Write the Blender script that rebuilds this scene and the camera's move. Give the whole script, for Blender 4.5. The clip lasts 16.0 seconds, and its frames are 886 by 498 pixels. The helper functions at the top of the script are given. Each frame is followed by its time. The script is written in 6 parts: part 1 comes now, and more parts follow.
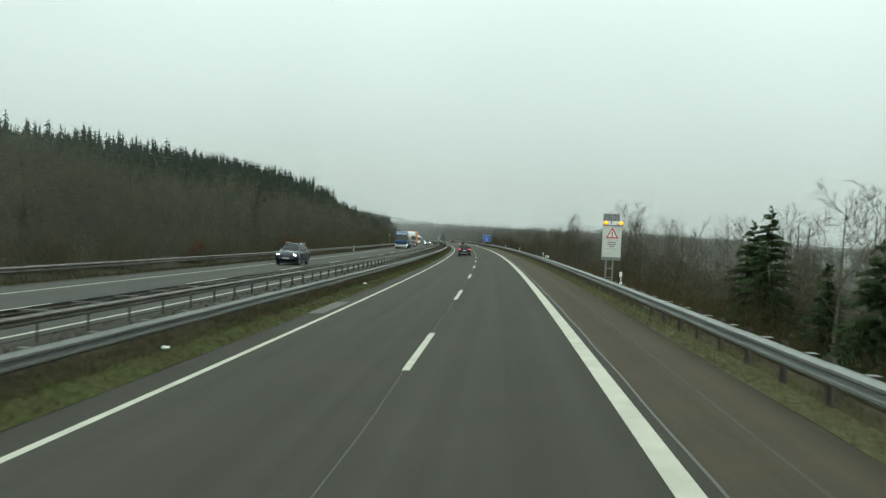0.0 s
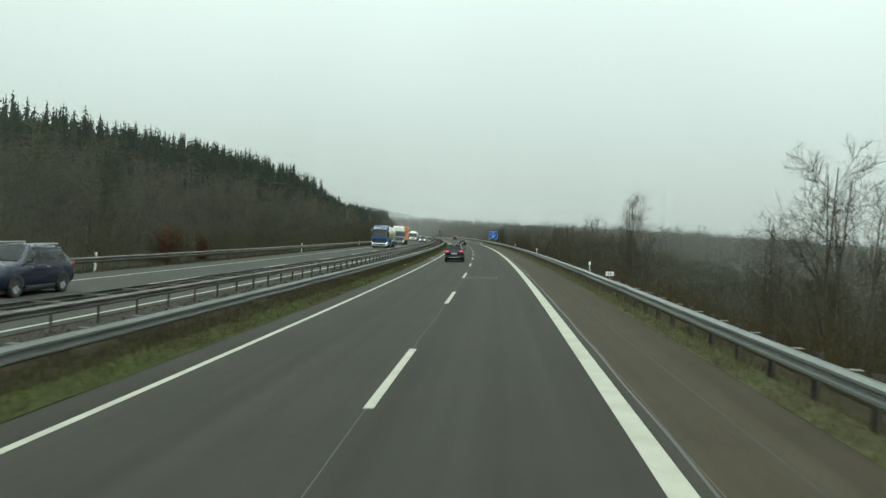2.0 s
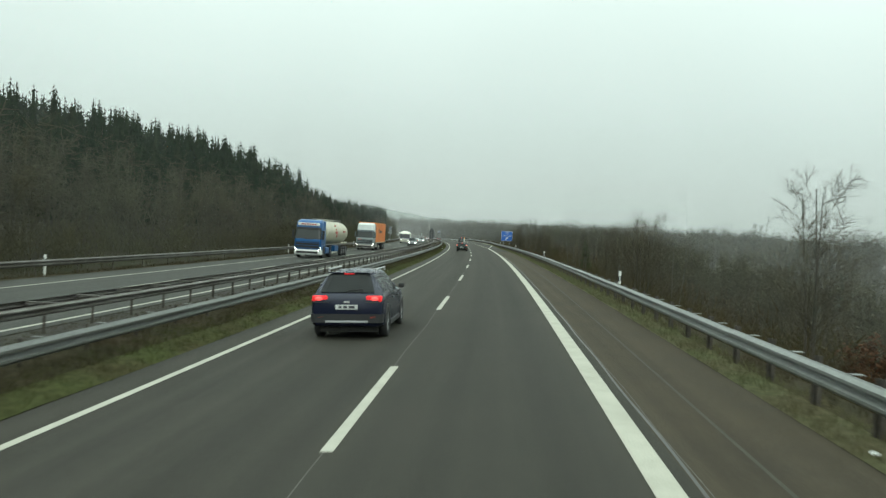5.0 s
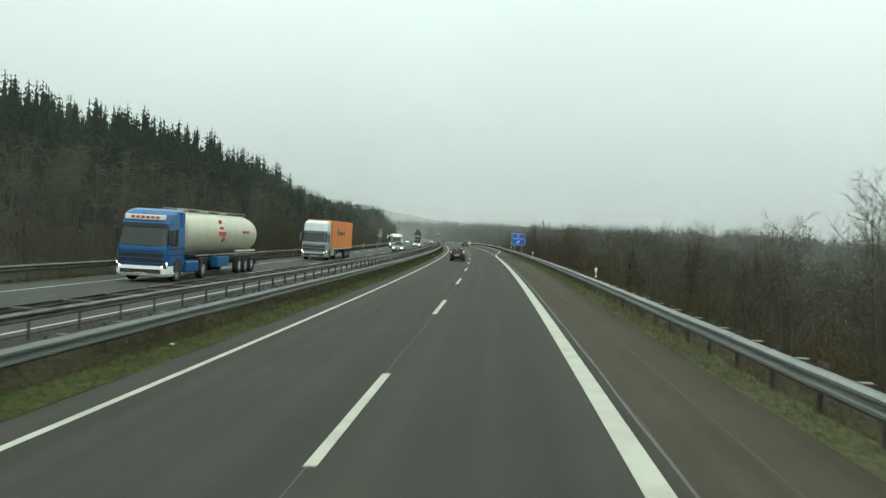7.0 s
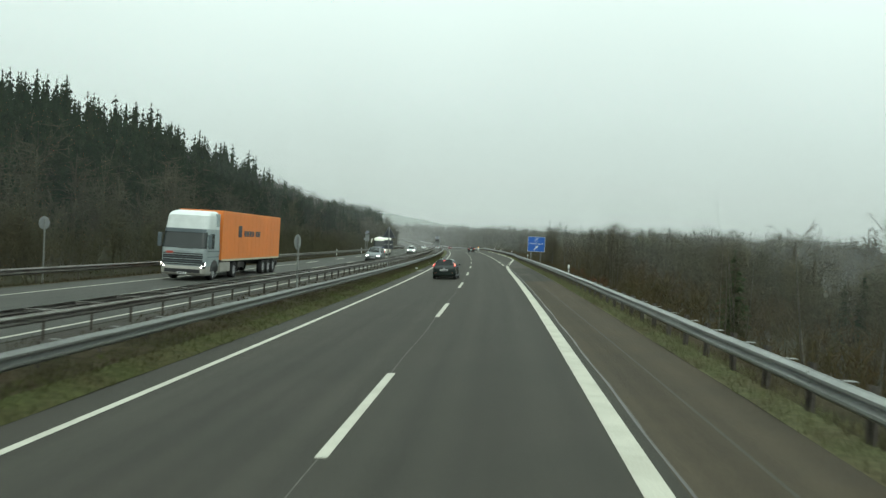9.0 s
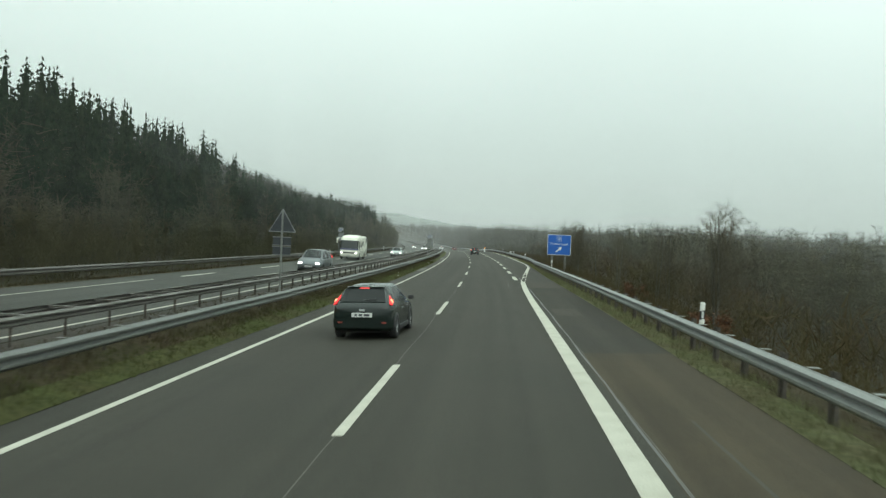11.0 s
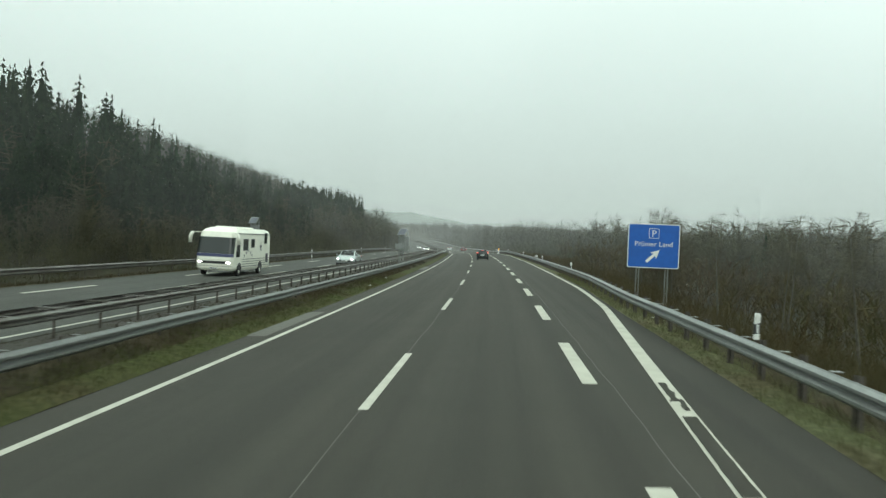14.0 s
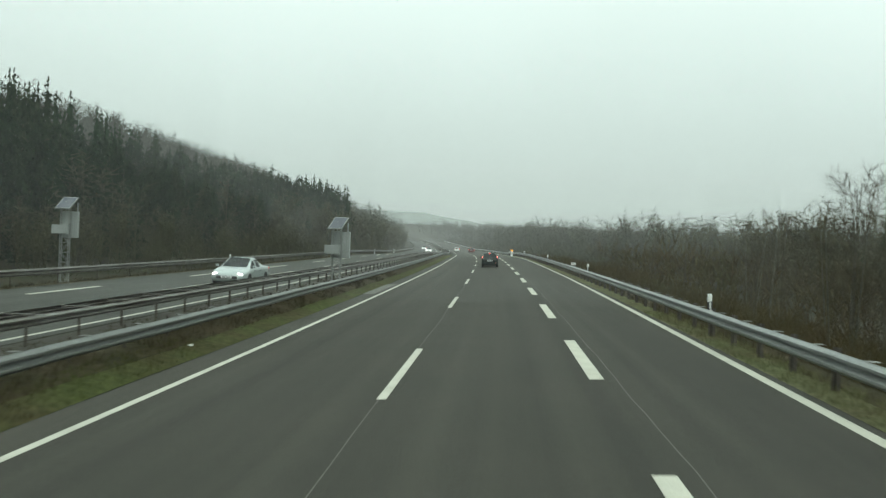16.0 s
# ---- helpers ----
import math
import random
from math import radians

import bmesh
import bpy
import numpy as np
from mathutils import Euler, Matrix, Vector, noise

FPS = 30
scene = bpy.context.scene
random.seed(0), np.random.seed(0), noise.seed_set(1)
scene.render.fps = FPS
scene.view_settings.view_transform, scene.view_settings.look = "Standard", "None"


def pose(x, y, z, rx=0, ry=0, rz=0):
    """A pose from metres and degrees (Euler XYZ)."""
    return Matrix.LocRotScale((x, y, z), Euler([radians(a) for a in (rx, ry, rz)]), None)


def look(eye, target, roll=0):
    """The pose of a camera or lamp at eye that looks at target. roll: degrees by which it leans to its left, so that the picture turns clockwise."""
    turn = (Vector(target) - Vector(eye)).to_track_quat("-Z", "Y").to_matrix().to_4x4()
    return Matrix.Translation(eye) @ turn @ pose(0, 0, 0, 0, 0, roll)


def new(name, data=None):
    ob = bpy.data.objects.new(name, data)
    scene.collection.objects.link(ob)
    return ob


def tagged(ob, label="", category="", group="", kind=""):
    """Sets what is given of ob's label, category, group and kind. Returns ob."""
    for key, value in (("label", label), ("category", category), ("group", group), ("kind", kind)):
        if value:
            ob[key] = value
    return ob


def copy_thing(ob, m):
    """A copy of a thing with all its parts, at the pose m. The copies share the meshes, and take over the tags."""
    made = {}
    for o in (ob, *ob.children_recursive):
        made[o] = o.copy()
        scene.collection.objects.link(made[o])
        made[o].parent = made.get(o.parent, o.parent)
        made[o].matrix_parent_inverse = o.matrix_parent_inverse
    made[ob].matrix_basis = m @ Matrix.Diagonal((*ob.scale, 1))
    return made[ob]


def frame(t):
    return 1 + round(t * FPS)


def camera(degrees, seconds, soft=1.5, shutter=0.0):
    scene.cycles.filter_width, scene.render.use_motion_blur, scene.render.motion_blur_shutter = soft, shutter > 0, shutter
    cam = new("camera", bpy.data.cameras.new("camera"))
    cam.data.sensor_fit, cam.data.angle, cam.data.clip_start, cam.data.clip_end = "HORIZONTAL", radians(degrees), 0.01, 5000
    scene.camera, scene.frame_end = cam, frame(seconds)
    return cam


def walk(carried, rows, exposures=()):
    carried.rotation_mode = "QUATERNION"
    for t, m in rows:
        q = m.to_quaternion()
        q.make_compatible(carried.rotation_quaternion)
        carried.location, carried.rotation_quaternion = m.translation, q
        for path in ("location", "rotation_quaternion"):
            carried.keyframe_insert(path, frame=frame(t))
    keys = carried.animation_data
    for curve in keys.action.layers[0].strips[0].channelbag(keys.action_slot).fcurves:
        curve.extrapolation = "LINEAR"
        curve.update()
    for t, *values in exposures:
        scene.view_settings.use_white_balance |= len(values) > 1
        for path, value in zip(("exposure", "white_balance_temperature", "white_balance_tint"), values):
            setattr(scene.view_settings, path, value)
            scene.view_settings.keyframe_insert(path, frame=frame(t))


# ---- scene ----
cam = camera(56.3, 16.0, soft=1.4, shutter=0.2)
PATH = [
    (0, (-0.250, 0.632, 2.403), (-1.714, 20.577, 2.117), 2.31),
    (0.5, (-0.255, 10.675, 2.403), (-1.767, 30.616, 2.095), 2.37),
    (1, (-0.292, 20.674, 2.404), (-1.852, 40.611, 2.074), 2.43),
    (1.5, (-0.359, 30.586, 2.404), (-1.967, 50.518, 2.053), 2.48),
    (2, (-0.455, 40.367, 2.405), (-2.111, 60.294, 2.031), 2.54),
    (2.5, (-0.585, 49.985, 2.405), (-2.293, 69.908, 2.027), 2.57),
    (3, (-0.741, 59.465, 2.405), (-2.501, 79.383, 2.022), 2.60),
    (3.5, (-0.924, 68.842, 2.406), (-2.736, 88.756, 2.018), 2.62),
    (4, (-1.121, 78.152, 2.407), (-2.998, 98.060, 2.012), 2.64),
    (4.5, (-1.344, 87.426, 2.408), (-3.280, 107.328, 2.031), 2.61),
    (5, (-1.593, 96.662, 2.409), (-3.589, 116.559, 2.050), 2.57),
    (5.5, (-1.869, 105.854, 2.409), (-3.924, 125.745, 2.069), 2.54),
    (6, (-2.171, 114.994, 2.410), (-4.285, 134.879, 2.089), 2.50),
    (6.5, (-2.498, 124.075, 2.411), (-4.671, 143.955, 2.108), 2.47),
    (7, (-2.850, 133.090, 2.412), (-5.081, 152.964, 2.127), 2.43),
    (7.5, (-3.239, 142.035, 2.413), (-5.542, 161.900, 2.160), 2.44),
    (8, (-3.652, 150.917, 2.413), (-6.027, 170.774, 2.193), 2.44),
    (8.5, (-4.089, 159.747, 2.413), (-6.536, 179.596, 2.226), 2.45),
    (9, (-4.587, 168.534, 2.412), (-7.102, 188.374, 2.228), 2.57),
    (9.5, (-5.075, 177.290, 2.412), (-7.644, 197.124, 2.229), 2.56),
    (10, (-5.589, 186.018, 2.412), (-8.211, 205.844, 2.230), 2.55),
    (10.5, (-6.127, 194.718, 2.413), (-8.802, 214.537, 2.231), 2.54),
    (11, (-6.689, 203.392, 2.413), (-9.417, 223.204, 2.232), 2.54),
    (11.5, (-7.275, 212.043, 2.413), (-10.057, 231.847, 2.233), 2.53),
    (12, (-7.875, 220.674, 2.414), (-10.721, 240.470, 2.232), 2.51),
    (12.5, (-8.501, 229.303, 2.414), (-11.411, 249.089, 2.231), 2.50),
    (13, (-9.194, 237.944, 2.413), (-12.172, 257.720, 2.224), 2.50),
    (13.5, (-9.916, 246.615, 2.412), (-12.962, 266.380, 2.218), 2.50),
    (14, (-10.700, 255.650, 2.411), (-13.815, 275.405, 2.211), 2.50),
    (14.5, (-11.452, 264.094, 2.410), (-14.637, 283.838, 2.204), 2.50),
    (15, (-12.291, 272.921, 2.408), (-15.541, 292.654, 2.196), 2.49),
    (15.5, (-13.162, 281.791, 2.406), (-16.478, 301.513, 2.187), 2.48),
    (16, (-14.019, 290.686, 2.406), (-17.431, 310.392, 2.200), 2.33),
]
walk(cam, [(t, look(eye, target, roll)) for t, eye, target, roll in PATH], exposures=[(0.0, -0.60), (2.0, -0.57), (5.0, -0.54), (16.0, -0.54)])

# ---- sky and light: an overcast winter day ----
world = bpy.data.worlds.new("overcast_sky")
scene.world = world
world.use_nodes = True
wt = world.node_tree
wt.nodes.clear()


def wn(kind, **values):
    node = wt.nodes.new(kind)
    for key, value in values.items():
        node.inputs[int(key[1:])].default_value = value
    return node


geo = wt.nodes.new("ShaderNodeTexCoord")
sep = wt.nodes.new("ShaderNodeSeparateXYZ")
wt.links.new(geo.outputs["Generated"], sep.inputs[0])
up = wn("ShaderNodeMath", _1=0.0)
up.operation = "MAXIMUM"
wt.links.new(sep.outputs["Z"], up.inputs[0])
# a standard overcast sky: the zenith three times as bright as the horizon
lum = wn("ShaderNodeMath", _1=2.75, _2=1.02)
lum.operation = "MULTIPLY_ADD"
wt.links.new(up.outputs[0], lum.inputs[0])
cloud = wn("ShaderNodeTexNoise", _2=2.2, _3=3.0)
wt.links.new(geo.outputs["Generated"], cloud.inputs[0])
soft_cloud = wn("ShaderNodeMapRange", _1=0.0, _2=1.0, _3=0.89, _4=1.11)
wt.links.new(cloud.outputs["Fac"], soft_cloud.inputs[0])
lum2 = wn("ShaderNodeMath")
lum2.operation = "MULTIPLY"
wt.links.new(lum.outputs[0], lum2.inputs[0])
wt.links.new(soft_cloud.outputs[0], lum2.inputs[1])
grey_sky = wn("ShaderNodeBackground", _0=(0.7275, 0.8775, 0.8175, 1))
wt.links.new(lum2.outputs[0], grey_sky.inputs[1])
blue = wt.nodes.new("ShaderNodeTexSky")
blue.sky_type = "NISHITA"
blue.sun_disc = False
blue.sun_elevation, blue.sun_rotation = radians(20), radians(200)
blue_sky = wn("ShaderNodeBackground", _1=0.075)
wt.links.new(blue.outputs[0], blue_sky.inputs[0])
blend = wn("ShaderNodeMixShader", _0=0.05)
wt.links.new(grey_sky.outputs[0], blend.inputs[1])
wt.links.new(blue_sky.outputs[0], blend.inputs[2])
wout = wt.nodes.new("ShaderNodeOutputWorld")
wt.links.new(blend.outputs[0], wout.inputs[0])

sun_data = bpy.data.lights.new("sun", "SUN")
sun_data.energy, sun_data.angle, sun_data.color = 0.75, radians(40), (1.0, 0.98, 0.93)
sun = new("sun", sun_data)
sun.matrix_world = look((0, 0, 60), (-25, 60, 0))

# ---- the plan: a line along the lane, and offsets to its right ----
CROSS = math.tan(radians(2.5))     # the carriageway leans into the curve
STEP = 1.0
S0, S1 = -140, 1500
_s = np.arange(S0, S1 + STEP, STEP)
_k = np.where(_s < 300, 0.000311 + 1.585e-7 * np.clip(_s, -50, 300), np.interp(_s, [300, 340, 380, 420, 480, 560, 660, 800, 1000], [0.00036, 0.00027, 0.00026, 0.00031, 0.00031, 0.000205, 0.00022, 0.00031, 0.00047]))
_th = np.cumsum(_k) * STEP
_th -= np.interp(0, _s, _th)
_x, _y = np.cumsum(-np.sin(_th)) * STEP, np.cumsum(np.cos(_th)) * STEP
_x -= np.interp(0, _s, _x)
_y -= np.interp(0, _s, _y)
_rise = np.cumsum(np.interp(_s, [400, 460, 520, 600, 700, 850, 1100], [0.0, -0.0145, -0.002, -0.0075, 0.007, 0.0155, 0.0445])) * STEP


def heading(s):
    return float(np.interp(s, _s, _th))


def rise(s):
    return float(np.interp(s, _s, _rise))


def spot(s, u, z=0.0):
    """A place: s metres along the lane, u to the right of it, z over the lane's middle."""
    th = heading(s)
    return Vector((np.interp(s, _s, _x) + u * math.cos(th), np.interp(s, _s, _y) + u * math.sin(th), z + rise(s)))


def spots(s, u, z):
    s, u, z = np.broadcast_arrays(np.asarray(s, float), np.asarray(u, float), np.asarray(z, float))
    th = np.interp(s, _s, _th)
    return np.stack([np.interp(s, _s, _x) + u * np.cos(th), np.interp(s, _s, _y) + u * np.sin(th), z + np.interp(s, _s, _rise)], -1)


def stand(s, u, z=0.0, turn=0.0):
    """A pose there whose y axis points along the road."""
    p = spot(s, u, z)
    return Matrix.Translation(p) @ Matrix.Rotation(heading(s) + radians(turn), 4, "Z")


def shoulder(s):
    """The outer edge of the asphalt; it widens for the exit to the rest area."""
    return float(np.interp(s, [262, 287, 300, 345, 420, 460], [3.9, 4.35, 4.75, 5.0, 5.2, 5.2]))


def rail_off(s):
    return float(np.interp(s, [255, 285, 300, 345, 420], [4.22, 4.42, 4.95, 5.2, 5.5]))


def hill_slope(s):
    return np.interp(s, [-140, 60, 150, 260, 340, 400, 450, 500, 600, 1000], [0.08, 0.115, 0.185, 0.30, 0.28, 0.19, 0.16, 0.26, 0.34, 0.32])


CUTS_U = np.array([-21.3, -20.7, -10.9, -10.4, -9.2, -8.2, -7.2, -6.45, 3.9, 4.8, 5.6, 7, 10, 20, 40, 90, 220, 420, 800])
CUTS_Z = np.array([-0.42, -0.40, -0.28, -0.28, -0.13, -0.06, -0.14, -0.30, 0.152, 0.14, 0.0, -0.8, -2.4, -6.5, -11.0, -17, -24, -22, -4])


def ground_z(s, u):
    """Height of the ground over the lane's middle."""
    s, u = np.broadcast_arrays(np.asarray(s, float), np.asarray(u, float))
    wide = np.interp(s, [262, 287, 300, 345, 420, 460], [0.0, 0.45, 0.85, 1.1, 1.3, 1.3])
    z = np.interp(np.where(u > 3.9, np.maximum(u - wide, 3.9), u), CUTS_U, CUTS_Z)
    z = np.where(u > 6, z * np.interp(s, [200, 300, 380, 450, 1000], [1.0, 0.62, 0.26, 0.2, 0.2]), z) + CROSS * np.clip(u - 3.9, 0, wide) * np.clip((60 - u) / 50, 0, 1)
    # a low wooded spur beyond the exit, which drops to the valley again
    z = z + np.interp(s, [430, 560, 720, 1000], [0.0, 2.2, 3.6, 4.5]) * np.interp(u, [12, 60, 150, 205, 260, 420], [0.0, 0.8, 1.0, 0.6, -3.0, -5.0])
    left = -u - 24.0
    m = hill_slope(s)
    hill = -0.75 + m * (np.clip(left, 0, 50) - 8 * (1 - np.exp(-np.clip(left, 0, None) / 8)))
    hill = hill + np.interp(s, [420, 560], [0.09, 0.33]) * np.clip(left - 50, 0, 75) - 0.12 * np.clip(left - 130, 0, None)
    edge = np.interp(u, [-24.0, -22.6, -21.3], [-0.75, -0.8, -0.42])
    return np.where(u < -24, hill, np.where(u < -21.3, edge, z))


def floor_z(s, u):
    return float(ground_z(s, u))

# ---- materials ----
def shader(name, base, rough=0.8, metal=0.0, grain=None, second=None, bump=0.0, bump_scale=60.0, spec=0.5, per_object=0.0, streaks=0.0, thin=0.0):
    """A surface whose base colour varies at two scales: second is (colour, size per metre, amount), grain (size per metre, amount)."""
    m = bpy.data.materials.new(name)
    m.use_nodes = True
    t = m.node_tree
    p = t.nodes["Principled BSDF"]
    p.inputs["Roughness"].default_value = rough
    p.inputs["Metallic"].default_value = metal
    p.inputs["Specular IOR Level"].default_value = spec
    at = t.nodes.new("ShaderNodeNewGeometry")
    col = t.nodes.new("ShaderNodeRGB")
    col.outputs[0].default_value = (*base, 1)
    out = col.outputs[0]
    if second:
        tint, scale, amount = second
        n = t.nodes.new("ShaderNodeTexNoise")
        n.inputs["Scale"].default_value, n.inputs["Detail"].default_value = scale, 4
        t.links.new(at.outputs["Position"], n.inputs["Vector"])
        r = t.nodes.new("ShaderNodeMapRange")
        r.inputs[1].default_value, r.inputs[2].default_value, r.inputs[4].default_value = 0.38, 0.66, amount
        t.links.new(n.outputs["Fac"], r.inputs[0])
        mix = t.nodes.new("ShaderNodeMix")
        mix.data_type = "RGBA"
        t.links.new(r.outputs[0], mix.inputs["Factor"])
        t.links.new(out, mix.inputs["A"])
        mix.inputs["B"].default_value = (*tint, 1)
        out = mix.outputs["Result"]
    if grain:
        scale, amount = grain
        n = t.nodes.new("ShaderNodeTexNoise")
        n.inputs["Scale"].default_value, n.inputs["Detail"].default_value = scale, 6
        t.links.new(at.outputs["Position"], n.inputs["Vector"])
        r = t.nodes.new("ShaderNodeMapRange")
        r.inputs[1].default_value, r.inputs[2].default_value, r.inputs[3].default_value, r.inputs[4].default_value = 0.3, 0.7, 1 - amount, 1 + amount
        t.links.new(n.outputs["Fac"], r.inputs[0])
        mul = t.nodes.new("ShaderNodeVectorMath")
        mul.operation = "SCALE"
        t.links.new(out, mul.inputs[0])
        t.links.new(r.outputs[0], mul.inputs["Scale"])
        out = mul.outputs[0]
    if streaks:
        uv = t.nodes.new("ShaderNodeUVMap")
        n = t.nodes.new("ShaderNodeTexNoise")
        n.inputs["Scale"].default_value, n.inputs["Detail"].default_value = 1.0, 4
        st = t.nodes.new("ShaderNodeVectorMath")
        st.operation = "MULTIPLY"
        st.inputs[1].default_value = (1.7, 0.012, 1)
        t.links.new(uv.outputs[0], st.inputs[0])
        t.links.new(st.outputs[0], n.inputs["Vector"])
        r = t.nodes.new("ShaderNodeMapRange")
        r.inputs[1].default_value, r.inputs[2].default_value, r.inputs[3].default_value, r.inputs[4].default_value = 0.3, 0.7, 1 - streaks, 1 + streaks
        t.links.new(n.outputs["Fac"], r.inputs[0])
        mul = t.nodes.new("ShaderNodeVectorMath")
        mul.operation = "SCALE"
        t.links.new(out, mul.inputs[0])
        t.links.new(r.outputs[0], mul.inputs["Scale"])
        out = mul.outputs[0]
    if per_object:
        info = t.nodes.new("ShaderNodeObjectInfo")
        r = t.nodes.new("ShaderNodeMapRange")
        r.inputs[3].default_value, r.inputs[4].default_value = 1 - per_object, 1 + per_object
        t.links.new(info.outputs["Random"], r.inputs[0])
        mul = t.nodes.new("ShaderNodeVectorMath")
        mul.operation = "SCALE"
        t.links.new(out, mul.inputs[0])
        t.links.new(r.outputs[0], mul.inputs["Scale"])
        out = mul.outputs[0]
    t.links.new(out, p.inputs["Base Color"])
    if thin:
        # small leaves and twigs let part of the light through
        leaf = t.nodes.new("ShaderNodeBsdfTranslucent")
        t.links.new(out, leaf.inputs["Color"])
        both = t.nodes.new("ShaderNodeMixShader")
        both.inputs[0].default_value = thin
        t.links.new(p.outputs[0], both.inputs[1])
        t.links.new(leaf.outputs[0], both.inputs[2])
        t.links.new(both.outputs[0], t.nodes["Material Output"].inputs[0])
    if bump:
        n = t.nodes.new("ShaderNodeTexNoise")
        n.inputs["Scale"].default_value, n.inputs["Detail"].default_value = bump_scale, 5
        t.links.new(at.outputs["Position"], n.inputs["Vector"])
        b = t.nodes.new("ShaderNodeBump")
        b.inputs["Strength"].default_value, b.inputs["Distance"].default_value = bump, 0.02
        t.links.new(n.outputs["Fac"], b.inputs["Height"])
        t.links.new(b.outputs[0], p.inputs["Normal"])
    return m


def glow(name, col, power):
    m = bpy.data.materials.new(name)
    m.use_nodes = True
    p = m.node_tree.nodes["Principled BSDF"]
    p.inputs["Base Color"].default_value = (*[min(1, c) for c in col], 1)
    p.inputs["Emission Color"].default_value = (*col, 1)
    p.inputs["Emission Strength"].default_value = power
    return m


ASPHALT = shader("asphalt", (0.0342, 0.0330, 0.0255), 0.86, spec=0.22, streaks=0.22, grain=(45, 0.22), second=((0.0390, 0.0365, 0.0285), 0.35, 0.8), bump=0.5, bump_scale=90)
ASPHALT_OLD = shader("worn_brown_asphalt", (0.058, 0.048, 0.032), 0.92, spec=0.15, streaks=0.2, grain=(40, 0.22), second=((0.048, 0.041, 0.029), 0.5, 0.8), bump=0.6, bump_scale=70)
ASPHALT_DARK = shader("newer_dark_asphalt", (0.039, 0.036, 0.028), 0.9, spec=0.15, streaks=0.15, grain=(40, 0.2), second=((0.034, 0.033, 0.027), 0.4, 0.8), bump=0.5, bump_scale=80)
ASPHALT_LEFT = shader("grey_asphalt", (0.054, 0.055, 0.048), 0.88, spec=0.2, streaks=0.15, grain=(45, 0.2), second=((0.048, 0.048, 0.042), 0.4, 0.8), bump=0.4, bump_scale=90)
ASPHALT_PATCH = shader("repair_asphalt", (0.060, 0.058, 0.047), 0.9, spec=0.2, grain=(50, 0.2), second=((0.050, 0.049, 0.041), 1.2, 0.7), bump=0.5, bump_scale=90)
ASPHALT_PATCH_BROWN = shader("brownish_repair_asphalt", (0.050, 0.045, 0.034), 0.9, spec=0.2, grain=(50, 0.2), second=((0.042, 0.039, 0.031), 1.2, 0.7), bump=0.5, bump_scale=90)
CONCRETE = shader("dirty_concrete", (0.085, 0.082, 0.068), 0.85, grain=(30, 0.25), second=((0.08, 0.078, 0.062), 1.5, 0.8), bump=0.4)
TAR = shader("tar_seam", (0.03, 0.03, 0.028), 0.5, grain=(30, 0.3))
DUST = shader("pale_dust", (0.085, 0.082, 0.070), 0.9, grain=(20, 0.4))
PAINT = shader("road_paint", (0.42, 0.41, 0.345), 0.7, spec=0.2, grain=(40, 0.12), second=((0.33, 0.32, 0.265), 1.6, 0.75), bump=0.3, bump_scale=80)
SOIL = shader("winter_ground", (0.030, 0.026, 0.017), 0.95, spec=0.1, grain=(8, 0.35), second=((0.024, 0.027, 0.013), 0.25, 0.9), bump=0.8, bump_scale=12)
LITTER = shader("brown_median_soil", (0.026, 0.021, 0.015), 0.95, grain=(10, 0.35), second=((0.026, 0.026, 0.014), 0.6, 0.9), bump=0.8, bump_scale=14)
PALE_GRASS = shader("pale_verge_grass", (0.140, 0.148, 0.074), 0.9, grain=(7, 0.3), second=((0.130, 0.112, 0.064), 0.6, 0.8), spec=0.1, thin=0.45)
GRASS = shader("wet_grass", (0.080, 0.094, 0.034), 0.9, grain=(7, 0.3), second=((0.078, 0.066, 0.034), 0.45, 0.8), spec=0.1, thin=0.45)
DRY = shader("dry_grass", (0.078, 0.062, 0.038), 0.9, grain=(7, 0.3), second=((0.056, 0.053, 0.029), 0.5, 0.95), spec=0.1, thin=0.45)
ZINC = shader("galvanised_steel", (0.22, 0.228, 0.215), 0.5, 0.45, grain=(14, 0.16), second=((0.17, 0.178, 0.168), 0.8, 0.7), bump=0.15, bump_scale=30)
ZINC_DULL = shader("dull_galvanised_steel", (0.135, 0.140, 0.130), 0.55, 0.4, grain=(14, 0.18), second=((0.12, 0.125, 0.115), 0.8, 0.7), bump=0.15, bump_scale=30)
ZINC_OLD = shader("weathered_steel", (0.125, 0.120, 0.108), 0.6, 0.4, grain=(12, 0.25), second=((0.07, 0.062, 0.05), 0.9, 0.8), bump=0.2, bump_scale=30)
POST = shader("dirty_post_steel", (0.085, 0.075, 0.062), 0.7, 0.3, grain=(12, 0.3), second=((0.05, 0.042, 0.034), 2.0, 0.8))
WHITE = shader("white_plastic", (0.74, 0.75, 0.72), 0.5, grain=(12, 0.08), second=((0.55, 0.54, 0.48), 5.0, 0.5))
BLACK = shader("black_plastic", (0.02, 0.02, 0.02), 0.5, grain=(12, 0.2))
BARK = shader("grey_bark", (0.085, 0.075, 0.060), 0.9, grain=(9, 0.35), second=((0.055, 0.060, 0.040), 1.3, 0.8), bump=0.6, bump_scale=30)
TWIG = shader("bare_twigs", (0.062, 0.054, 0.038), 0.9, grain=(1.3, 0.3), second=((0.066, 0.058, 0.034), 0.22, 0.9), spec=0.1)
SCRUB = shader("brown_scrub_twigs", (0.072, 0.052, 0.026), 0.9, grain=(1.3, 0.3), second=((0.060, 0.056, 0.026), 0.15, 1.0), spec=0.1, thin=0.45)
